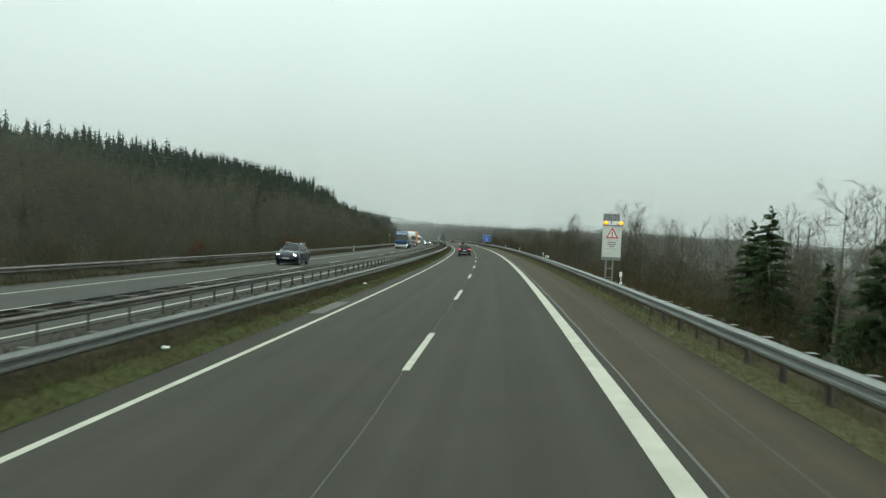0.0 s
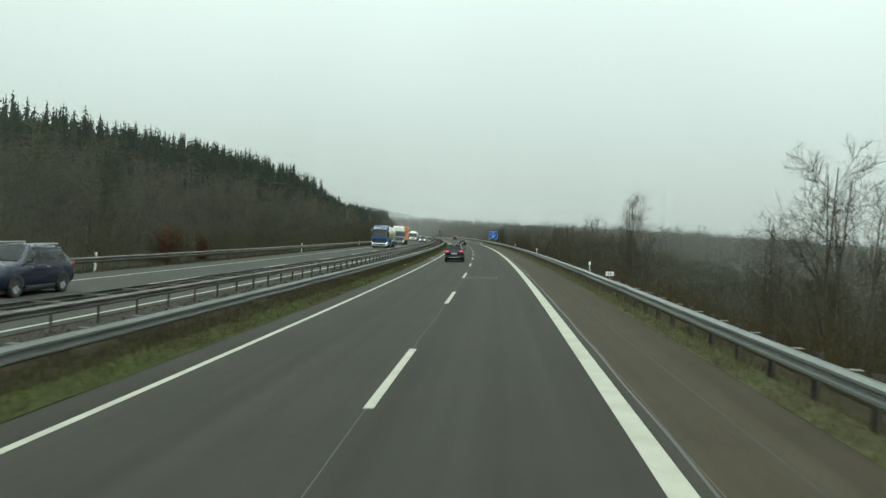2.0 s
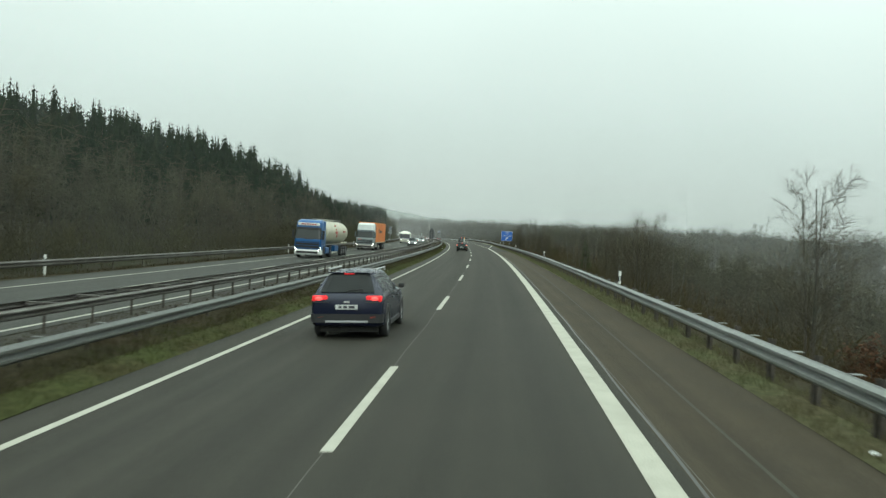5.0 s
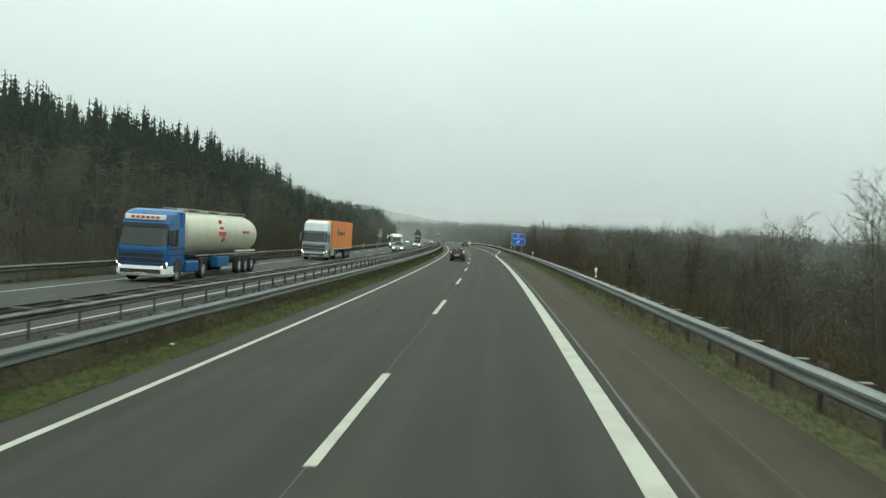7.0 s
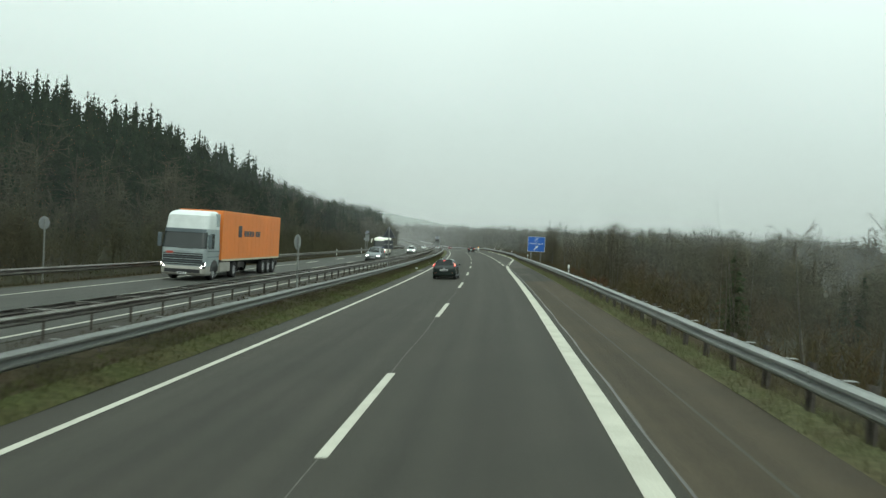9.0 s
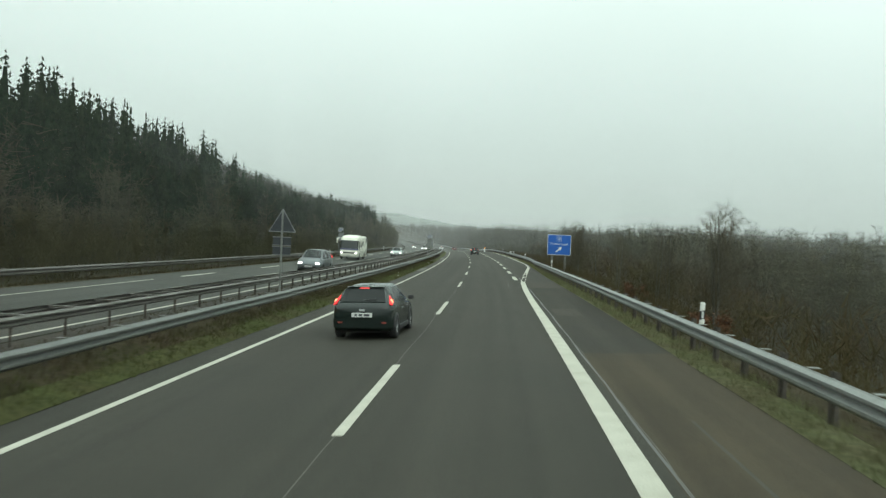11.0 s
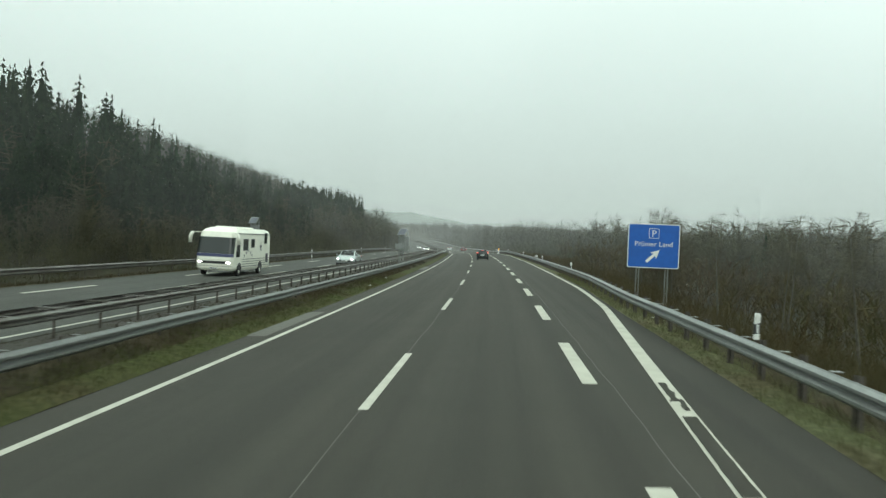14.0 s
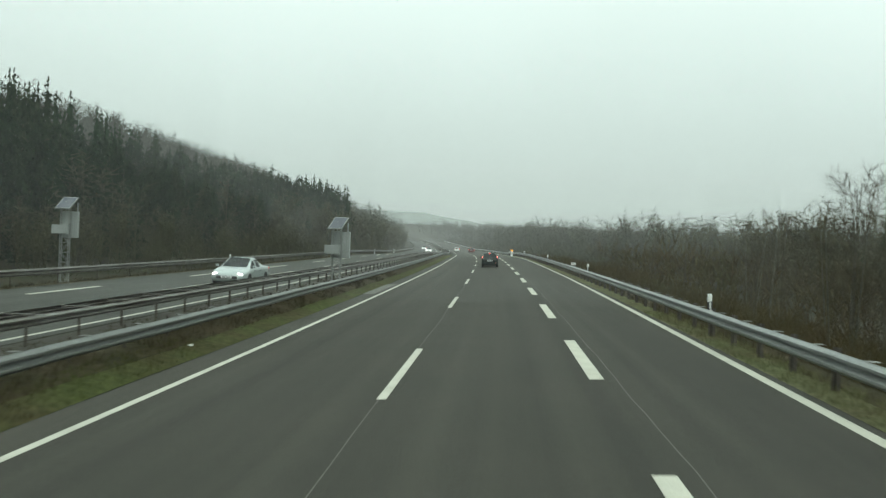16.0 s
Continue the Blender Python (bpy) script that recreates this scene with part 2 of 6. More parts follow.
WOODS = shader("bare_woods", (0.074, 0.067, 0.042), 0.95, grain=(0.5, 0.28), second=((0.068, 0.069, 0.041), 0.035, 1.0), spec=0.1, thin=0.45)
# the bare woods again for far off, paler and greyer: haze mixed into the colour
WOODS_HAZED = shader("haze_tinted_bare_woods", (0.090, 0.088, 0.068), 0.95, grain=(0.3, 0.2), second=((0.074, 0.077, 0.057), 0.03, 1.0), spec=0.1, thin=0.45)
NEEDLE = shader("spruce_needles", (0.021, 0.038, 0.018), 0.9, grain=(0.8, 0.35), second=((0.029, 0.041, 0.019), 0.09, 0.9), spec=0.12, thin=0.35)
NEEDLE_NEAR = shader("near_spruce_needles", (0.040, 0.062, 0.026), 0.9, grain=(3.0, 0.35), second=((0.050, 0.066, 0.032), 0.6, 0.9), spec=0.15)
# distance haze is put into this pale grey base colour
HAZE_HILL = shader("far_hill_painted_haze", (0.20, 0.225, 0.21), 1.0, grain=(0.02, 0.1), second=((0.19, 0.21, 0.195), 0.006, 0.8), spec=0.0)
SIGN_WHITE = shader("sign_white", (0.72, 0.74, 0.71), 0.45, grain=(6, 0.06))
SIGN_RED = shader("sign_red", (0.52, 0.03, 0.035), 0.45, grain=(6, 0.08))
SIGN_BLUE = shader("sign_blue", (0.010, 0.105, 0.44), 0.42, grain=(4, 0.08), second=((0.012, 0.09, 0.36), 0.8, 0.7))
SIGN_BACK = shader("sign_back_aluminium", (0.20, 0.21, 0.21), 0.55, 0.35, grain=(5, 0.12))
SIGN_DARK = shader("dark_sign_back", (0.034, 0.040, 0.046), 0.6, 0.1, grain=(5, 0.15))
CABINET = shader("pale_grey_cabinet", (0.60, 0.62, 0.58), 0.5, grain=(6, 0.06), second=((0.52, 0.53, 0.49), 1.5, 0.7))
MAST_GREY = shader("weathered_grey_cabinet", (0.25, 0.265, 0.255), 0.55, grain=(6, 0.08), second=((0.19, 0.20, 0.19), 1.5, 0.7))
CELL = shader("solar_cells", (0.055, 0.06, 0.075), 0.25, grain=(20, 0.3))
GLASS = shader("tinted_glass", (0.026, 0.031, 0.030), 0.18, grain=(1, 0.1), spec=0.5)
RUBBER = shader("tyre_rubber", (0.022, 0.022, 0.022), 0.85, grain=(20, 0.2))
RIM = shader("wheel_rim", (0.42, 0.43, 0.43), 0.4, 0.25, grain=(15, 0.1))
TRIM = shader("black_trim", (0.025, 0.025, 0.026), 0.55, grain=(15, 0.15))
CHASSIS = shader("chassis_grime", (0.035, 0.033, 0.03), 0.8, grain=(10, 0.3))
BLUE_PAINT = shader("blue_lacquer", (0.008, 0.095, 0.27), 0.3, grain=(3, 0.07), second=((0.012, 0.075, 0.20), 0.9, 0.6))
CREAM = shader("cream_tank_paint", (0.50, 0.48, 0.36), 0.4, grain=(3, 0.06), second=((0.42, 0.40, 0.30), 0.7, 0.7))
ORANGE = shader("orange_container_paint", (0.72, 0.205, 0.035), 0.5, grain=(2, 0.06), second=((0.62, 0.18, 0.035), 0.5, 0.7))
SILVER_CAB = shader("silver_cab_paint", (0.33, 0.38, 0.38), 0.4, 0.2, grain=(3, 0.06), second=((0.26, 0.30, 0.30), 0.9, 0.7))
DARK_GREY_CAB = shader("slate_cab_paint", (0.10, 0.125, 0.135), 0.4, 0.1, grain=(3, 0.06))
BEIGE_SILVER = shader("dirty_silver_bumper", (0.34, 0.33, 0.29), 0.5, 0.1, grain=(3, 0.08), second=((0.26, 0.25, 0.22), 0.9, 0.6))
CAMPER_CAB = shader("white_cab_roof_paint", (0.62, 0.66, 0.64), 0.4, grain=(3, 0.05), second=((0.50, 0.54, 0.53), 0.9, 0.6))
MARK_GREY = shader("grey_lettering", (0.19, 0.19, 0.18), 0.5, grain=(6, 0.1))
MARK_NAVY = shader("navy_trim", (0.03, 0.035, 0.10), 0.4, grain=(6, 0.1))
CAMPER = shader("ivory_camper_paint", (0.74, 0.74, 0.64), 0.4, grain=(3, 0.05), second=((0.66, 0.65, 0.55), 0.9, 0.6))
NAVY = shader("navy_car_paint", (0.009, 0.012, 0.030), 0.25, 0.0, grain=(4, 0.08))
BOTTLE = shader("dark_green_car_paint", (0.008, 0.014, 0.012), 0.24, 0.0, grain=(4, 0.1))
GUNMETAL = shader("grey_car_paint", (0.12, 0.135, 0.14), 0.32, 0.3, grain=(4, 0.08))
SILVER = shader("silver_car_paint", (0.36, 0.40, 0.39), 0.3, 0.4, grain=(4, 0.06))
RED_CAR = shader("red_car_paint", (0.12, 0.015, 0.015), 0.35, grain=(4, 0.1))
WHITE_CAR = shader("white_car_paint", (0.72, 0.73, 0.70), 0.35, grain=(4, 0.06))
TAIL = glow("tail_light", (0.9, 0.025, 0.03), 0.45)
TAIL_CORE = glow("tail_light_core", (1.0, 0.10, 0.09), 1.5)
BRAKE_CORE = glow("brake_light_core", (1.0, 0.30, 0.16), 3.2)
BRAKE = glow("brake_light", (0.9, 0.025, 0.03), 0.55)
HEAD = glow("head_light", (1.0, 0.97, 0.88), 12.0)
AMBER = glow("amber_flasher", (1.0, 0.36, 0.01), 2.6)
MARK_RED = shader("red_lettering", (0.42, 0.06, 0.04), 0.5, grain=(6, 0.1))
MARK_DARK = shader("dark_lettering", (0.05, 0.05, 0.06), 0.5, grain=(6, 0.1))
PLATE = shader("plate_white", (0.62, 0.63, 0.61), 0.4, grain=(6, 0.06))
LEAVES = shader("withered_leaves", (0.105, 0.050, 0.028), 0.9, grain=(3, 0.35), second=((0.075, 0.045, 0.026), 0.8, 0.8), spec=0.1)


def mist_material(name, thick, height):
    """Thin mist: light passes through, the rest is scattered white; it thins out upwards."""
    m = bpy.data.materials.new(name)
    m.use_nodes = True
    t = m.node_tree
    t.nodes.clear()
    out = t.nodes.new("ShaderNodeOutputMaterial")
    mix = t.nodes.new("ShaderNodeMixShader")
    clear = t.nodes.new("ShaderNodeBsdfTransparent")
    both = t.nodes.new("ShaderNodeAddShader")
    d = t.nodes.new("ShaderNodeBsdfDiffuse")
    tr = t.nodes.new("ShaderNodeBsdfTranslucent")
    d.inputs[0].default_value = (0.46, 0.46, 0.46, 1)
    tr.inputs[0].default_value = (0.46, 0.46, 0.46, 1)
    t.links.new(d.outputs[0], both.inputs[0])
    t.links.new(tr.outputs[0], both.inputs[1])
    at = t.nodes.new("ShaderNodeNewGeometry")
    sep3 = t.nodes.new("ShaderNodeSeparateXYZ")
    t.links.new(at.outputs["Position"], sep3.inputs[0])
    fade = t.nodes.new("ShaderNodeMapRange")
    fade.interpolation_type = "SMOOTHSTEP"
    fade.inputs[1].default_value, fade.inputs[2].default_value = -0.6 * height, height
    fade.inputs[3].default_value, fade.inputs[4].default_value = thick, 0.003
    t.links.new(sep3.outputs["Z"], fade.inputs[0])
    t.links.new(fade.outputs[0], mix.inputs[0])
    t.links.new(clear.outputs[0], mix.inputs[1])
    t.links.new(both.outputs[0], mix.inputs[2])
    t.links.new(mix.outputs[0], out.inputs[0])
    return m

# ---- mesh tools ----
def mesh_np(name, verts, faces, mats, index=None, smooth=False):
    me = bpy.data.meshes.new(name)
    me.from_pydata(np.asarray(verts, float).reshape(-1, 3).tolist() if not isinstance(verts, list) else verts, [], faces if isinstance(faces, list) else np.asarray(faces).tolist())
    for m in mats if isinstance(mats, (list, tuple)) else [mats]:
        me.materials.append(m)
    if index is not None:
        me.polygons.foreach_set("material_index", np.asarray(index, np.int32))
    if smooth:
        me.polygons.foreach_set("use_smooth", np.ones(len(me.polygons), bool))
    me.update()
    return me


def empty(name, m, label="", category="", group=""):
    ob = new(name)
    ob.matrix_basis = m
    return tagged(ob, label, category, group)


def part(name, bm, material, parent, label="", smooth=False):
    """Links a bmesh (or a ready mesh) as one mesh object under a thing or a part."""
    if isinstance(bm, bpy.types.Mesh):
        me = bm
    else:
        me = bpy.data.meshes.new(name)
        bm.to_mesh(me)
        bm.free()
        me.materials.append(material)
        if smooth:
            me.polygons.foreach_set("use_smooth", np.ones(len(me.polygons), bool))
    ob = new(name, me)
    ob.parent = parent
    return tagged(ob, label)


def box(bm, x0, x1, y0, y1, z0, z1, bevel=0.0, taper=None):
    """A box; taper = (dx, dy) draws its top in by that much a side."""
    dx, dy = taper or (0, 0)
    v = [bm.verts.new(p) for p in ((x0, y0, z0), (x1, y0, z0), (x1, y1, z0), (x0, y1, z0),
                                   (x0 + dx, y0 + dy, z1), (x1 - dx, y0 + dy, z1), (x1 - dx, y1 - dy, z1), (x0 + dx, y1 - dy, z1))]
    f = [bm.faces.new([v[i] for i in q]) for q in ((3, 2, 1, 0), (4, 5, 6, 7), (0, 1, 5, 4), (1, 2, 6, 5), (2, 3, 7, 6), (3, 0, 4, 7))]
    if bevel:
        bmesh.ops.bevel(bm, geom=list({e for q in f for e in q.edges}), offset=bevel, segments=2, affect="EDGES", profile=0.6)
    return bm


def tube(bm, a, b, r0, r1=None, n=6, caps=True):
    """A tapered rod from a to b."""
    a, b = Vector(a), Vector(b)
    r1 = r0 if r1 is None else r1
    q = (b - a).to_track_quat("Z", "Y")
    ring = [[bm.verts.new(p + q @ Vector((r * math.cos(2 * math.pi * i / n), r * math.sin(2 * math.pi * i / n), 0))) for i in range(n)] for p, r in ((a, r0), (b, r1))]
    for i in range(n):
        bm.faces.new((ring[0][i], ring[0][(i + 1) % n], ring[1][(i + 1) % n], ring[1][i]))
    if caps:
        bm.faces.new(ring[0][::-1])
        bm.faces.new(ring[1])
    return bm


def loft(bm, rings, closed=True, caps=True):
    """Skin through rings of equally many points."""
    vs = [[bm.verts.new(p) for p in ring] for ring in rings]
    n = len(vs[0])
    for a, b in zip(vs, vs[1:]):
        for i in range(n if closed else n - 1):
            j = (i + 1) % n
            bm.faces.new((a[i], a[j], b[j], b[i]))
    if caps and closed:
        bm.faces.new(vs[0][::-1])
        bm.faces.new(vs[-1])
    return bm


def plate(bm, pts, normal, thick):
    """A flat plate with the outline pts, thickened along normal."""
    nrm = Vector(normal)
    front = [bm.verts.new(Vector(p) + nrm * thick) for p in pts]
    back = [bm.verts.new(p) for p in pts]
    bm.faces.new(front)
    bm.faces.new(back[::-1])
    for i in range(len(pts)):
        j = (i + 1) % len(pts)
        bm.faces.new((back[i], back[j], front[j], front[i]))
    bmesh.ops.recalc_face_normals(bm, faces=bm.faces[:])
    return bm


def structure(name, me, label="", category=""):
    return tagged(new(name, me), label, category, kind="structure")


def ribbon(name, s0, s1, u0, u1, dz, mat, step=4.0, label="", category="", cols=1, thick=0.0):
    """A strip that lies on the carriageway; u0 and u1 are numbers or functions of s."""
    n = max(1, int(math.ceil((s1 - s0) / step)))
    ss = np.linspace(s0, s1, n + 1)
    f0 = u0 if callable(u0) else (lambda s: u0)
    f1 = u1 if callable(u1) else (lambda s: u1)
    vs, fs = [], []
    w = cols + 1
    for s in ss:
        a, b = f0(s), f1(s)
        for c in range(w):
            u = a + (b - a) * c / cols
            vs.append(spot(s, u, road_z(u) + dz))
    for i in range(n):
        for c in range(cols):
            k = i * w + c
            fs.append((k, k + 1, k + w + 1, k + w))
    me = mesh_np(name, [tuple(v) for v in vs], fs, mat)
    plan = np.array([(f0(s) + (f1(s) - f0(s)) * c / cols, s) for s in ss for c in range(w)])
    corners = np.empty(len(me.loops), np.int32)
    me.loops.foreach_get("vertex_index", corners)
    me.uv_layers.new(name="plan").data.foreach_set("uv", plan[corners].ravel())
    return me


def road_z(u):
    return CROSS * u if u > -8 else float(np.interp(u, [-20.7, -10.9], [-0.385, -0.265]))

# ---- ground and roads ----
def ground_sheet():
    ss = np.concatenate([np.arange(-130, 480, 4.0), np.arange(480, 900, 10.0), np.arange(900, 1480, 40.0)])
    us = np.concatenate([[-900, -600, -400, -300, -240, -200, -180], np.arange(-160, -24, 6.0), [-24, -23.2, -22.4, -21.3, -20.7, -16, -10.9, -10.4, -9.4, -8.4, -7.4, -6.45, -3, 0, 3.0, 3.75, 4.3, 4.8, 5.2, 5.6, 6.2, 7, 8.5, 10, 13, 16, 20, 26, 33, 40, 55, 70, 90, 120, 160, 220, 300, 420, 600, 900]])
    S, U = np.meshgrid(ss, us, indexing="ij")
    Z = ground_z(S, U)
    rough = np.array([[noise.noise(Vector((s * 0.09, u * 0.09, 1.0))) + 0.5 * noise.noise(Vector((s * 0.31, u * 0.31, 4.0))) for u in us] for s in ss])
    amp = np.interp(U, [-160, -40, -24, -22.5, -20.7, 4.8, 6.5, 12, 60], [1.6, 0.7, 0.15, 0.0, 0.0, 0.0, 0.12, 0.5, 1.5])
    Z = Z + rough * amp
    v = spots(S, U, Z).reshape(-1, 3)
    n, w = len(ss), len(us)
    i, j = np.meshgrid(np.arange(n - 1), np.arange(w - 1), indexing="ij")
    k = (i * w + j).ravel()
    return mesh_np("ground", v, np.stack([k, k + 1, k + w + 1, k + w], 1), SOIL, smooth=True)


structure("ground", ground_sheet(), "brown winter ground with wet grass and leaf litter", "ground")
structure("road", ribbon("road", -130, 1300, -6.45, 1.9, 0.0, ASPHALT, label="", cols=4), "damp dark grey asphalt carriageway with painted lines", "road")
structure("road_shoulder", ribbon("road_shoulder", -130, 222.0, 1.9, shoulder, 0.0, ASPHALT_OLD, cols=2), "brownish worn asphalt hard shoulder", "road")
structure("road_shoulder", ribbon("road_shoulder", 222.0, 255.2, 1.9, shoulder, 0.0, ASPHALT_DARK, cols=2), "dark newer asphalt hard shoulder", "road")
structure("exit_lane", ribbon("exit_lane", 255.2, 1300, 1.9, shoulder, 0.0, ASPHALT, cols=2), "dark grey asphalt exit lane", "road")
structure("opposite_road", ribbon("opposite_road", -130, 1300, -20.7, -10.9, 0.0, ASPHALT_LEFT, cols=3), "grey asphalt carriageway for oncoming traffic", "road")


def line(name, s0, s1, u, wide, label, dz=0.006, mat=PAINT, step=4.0):
    f = u if callable(u) else (lambda s: u)
    return structure(name, ribbon(name, s0, s1, lambda s: f(s) - wide / 2, lambda s: f(s) + wide / 2, dz, mat, step), label, "road marking")


def right_edge(s):
    return float(np.interp(s, [238, 245, 249, 253, 256, 260, 266, 273, 279, 287, 300, 323, 350, 420], [1.60, 1.66, 1.73, 1.83, 1.93, 2.18, 2.55, 3.02, 3.45, 4.03, 4.42, 4.55, 4.72, 4.95]))


line("left_edge_line", -130, 900, -5.64, 0.15, "solid white edge line on dark asphalt")
structure("right_edge_line", ribbon("right_edge_line", -130, 560, lambda s: right_edge(s) + 0.15 - float(np.interp(s, [225, 240, 282, 294], [0.30, 0.275, 0.275, 0.19])), lambda s: right_edge(s) + 0.15, 0.006, PAINT, 2.0), "broad white edge line swinging out to the exit", "road marking")
line("opposite_inner_line", -130, 900, -11.35, 0.15, "solid white edge line of the oncoming carriageway")
line("opposite_outer_line", -130, 248, -18.55, 0.15, "solid white outer line of the oncoming carriageway")
# where the edge line bends away, its paint is worn through and tarred over
def worn(s0, s1, inner, outer):
    """A stretch of the edge line whose paint is gone but for its rims."""
    return structure("worn_line_spot", ribbon("worn_line_spot", s0, s1, lambda s: right_edge(s) - inner(s), lambda s: right_edge(s) + outer(s), 0.012, ASPHALT, 0.2), "worn dark spot in the white edge line", "road marking")


def ragged(s, k):
    return 0.05 * noise.noise(Vector((s * 2.6, k, 0.0)))


worn(255.7, 261.8, lambda s: min(0.085, -0.09 + 0.13 * (s - 255.7)) + 0.3 * ragged(s, 1), lambda s: 0.115 + 0.3 * ragged(s, 2))
worn(262.2, 262.7, lambda s: 0.02 + ragged(s, 3), lambda s: 0.10 + ragged(s, 4))
worn(263.2, 263.6, lambda s: 0.09 + ragged(s, 3), lambda s: 0.03 + ragged(s, 4))
worn(263.9, 267.6, lambda s: 0.085 + 0.3 * ragged(s, 5), lambda s: 0.115 + 0.3 * ragged(s, 6))
worn(268.0, 268.9, lambda s: -0.03 + ragged(s, 7), lambda s: 0.11 + ragged(s, 8))
worn(268.7, 270.4, lambda s: 0.07 + 1.6 * ragged(s, 9), lambda s: 0.05 + 1.6 * ragged(s, 10))
# lane joints between the strips of asphalt
line("lane_joint", -60, 420, lambda s: -1.93 + 0.02 * math.sin(s * 0.7), 0.016, "pale crumbled joint between asphalt lanes", 0.002, DUST, 1.5)
line("lane_joint", -60, 262, lambda s: 1.93 + 0.012 * math.sin(s * 0.9), 0.04, "dark tarred joint beside the edge line", 0.002, TAR, 1.0)
line("lane_joint", 18, 140, lambda s: 1.98 + 0.012 * math.sin(s * 1.1), 0.014, "pale crumbled joint beside the edge line", 0.003, DUST, 1.0)
line("lane_joint", 140, 400, lambda s: 1.95 + 0.014 * math.sin(s * 0.8) + 0.01 * math.sin(s * 2.1), 0.016, "pale crumbled joint beside the edge line", 0.003, DUST, 1.0)
line("wheel_scuff", 0, 215, lambda s: 2.85 + 0.12 * math.sin(s * 0.05), 0.05, "faint pale dusty streak on the hard shoulder", 0.002, ASPHALT_PATCH, 2.0)


def slab(name, s0, s1, u0, u1, dz, mat, label):
    return structure(name, ribbon(name, s0, s1, u0, u1, dz, mat, 1.0), label, "road patch")


slab("asphalt_patch", 86.4, 89.7, -1.84, -0.03, 0.003, ASPHALT_PATCH, "lighter square repair patch in the asphalt")
line("patch_joint", 86.5, 89.7, -0.01, 0.035, "pale joint along the repair patch", 0.005, DUST, 1.0)
slab("shoulder_patch", 249.0, 255.2, 2.02, 3.86, 0.003, ASPHALT_PATCH_BROWN, "brownish rectangular repair patch on the shoulder")
slab("patch_joint", 249.5, 249.58, 0.92, 1.6, 0.003, DUST, "pale joint across the lane")
slab("shoulder_patch", 231.5, 234.5, 2.1, 3.0, 0.003, ASPHALT_PATCH_BROWN, "paler repair patch on the shoulder")
line("patch_joint", 249.6, 255.3, lambda s: 0.9 + 0.012 * (s - 249.6), 0.03, "pale joint of a repair in the lane", 0.003, DUST, 1.0)
slab("dark_strip", -60, 330, -6.45, -5.85, 0.002, ASPHALT, "grey gutter strip beside the edge line")
for a, b in ((27.5, 32.5), (126.5, 131.5), (239.5, 243.5), (277.0, 284.5), (330.0, 339.0)):
    slab("drain_bay", a, b, lambda s: -6.45 - 0.5 * math.sin(math.pi * (s - a) / (b - a)), -5.95, 0.008, CONCRETE, "pale concrete drain bay at the road edge")



def verge(name, s0, s1, u0, u1, mat, label):
    """A strip of turf that follows the ground."""
    ss = np.arange(s0, s1 + 1, 2.0)
    f0 = u0 if callable(u0) else (lambda s: u0)
    f1 = u1 if callable(u1) else (lambda s: u1)
    vs, fs, w = [], [], 6
    for s in ss:
        for c in range(w):
            u = f0(s) + (f1(s) - f0(s)) * c / (w - 1) + 0.05 * noise.noise(Vector((s * 0.8, c * 3.0, u0 if not callable(u0) else 5.0)))
            lift = 0.012 + 0.035 * (0.5 + 0.5 * noise.noise(Vector((s * 1.3, u * 3, 2.0)))) * (0 < c < w - 1)
            vs.append(tuple(spot(s, u, floor_z(s, u) + lift)))
    for i in range(len(ss) - 1):
        for c in range(w - 1):
            k = i * w + c
            fs.append((k, k + 1, k + w + 1, k + w))
    return structure(name, mesh_np(name, vs, fs, mat, smooth=True), label, "verge")


verge("median_verge", -10, 460, -7.1, -6.48, GRASS, "strip of short wet grass along the median")
verge("median_verge", -10, 460, -8.4, -7.1, DRY, "strip of dry brown grass under the guardrail")
verge("median_strip", -10, 460, -10.8, -8.4, LITTER, "brown soil between the guardrails")
verge("shoulder_verge", -10, 460, lambda s: shoulder(s) + 0.02, lambda s: shoulder(s) + 0.75, PALE_GRASS, "strip of short grass beside the shoulder")
verge("shoulder_verge", -10, 460, lambda s: shoulder(s) + 0.75, lambda s: shoulder(s) + 3.0, DRY, "dry grass falling away behind the guardrail")
verge("far_verge", -10, 520, -24.0, -20.75, DRY, "dull grass verge beyond the oncoming lanes")

# ---- dashes: each painted bar is a piece of the road's marking ----
def bar_mesh(name, long, wide):
    bm = bmesh.new()
    box(bm, -wide / 2, wide / 2, 0, long, 0, 0.004)
    me = bpy.data.meshes.new(name)
    bm.to_mesh(me)
    bm.free()
    me.materials.append(PAINT)
    return me


def lay(s, u, dz):
    return stand(s, u, road_z(u) + dz) @ Matrix.Rotation(-math.atan(CROSS) if u > -8 else 0.012, 4, "Y")


def dash_row(name, label, s0, period, count, u, long, wide):
    me = bar_mesh("dash", long, wide)
    root = tagged(empty(name, stand(s0, u, road_z(u))), label, "road marking", kind="structure")
    inv = root.matrix_basis.inverted()
    for i in range(count):
        d = new("dash", me)
        d.parent = root
        d.matrix_basis = inv @ lay(s0 + i * period, u, 0.004) @ Matrix.Translation((random.uniform(-0.008, 0.008), 0, 0))


dash_row("lane_dashes", "row of white dashes between the two lanes", 15.79 - 18 * 3, 18.0, 38, -1.92, 6.1, 0.15)
dash_row("exit_dashes", "row of broad white dashes along the exit lane", 258.35, 11.87, 16, 1.60, 5.85, 0.26)
dash_row("opposite_dashes", "row of white dashes on the oncoming carriageway", 3.0, 18.0, 38, -14.95, 6.1, 0.15)
dash_row("opposite_exit_dashes", "row of broad white dashes on the oncoming carriageway", 252.0, 17.6, 12, -18.5, 6.0, 0.24)


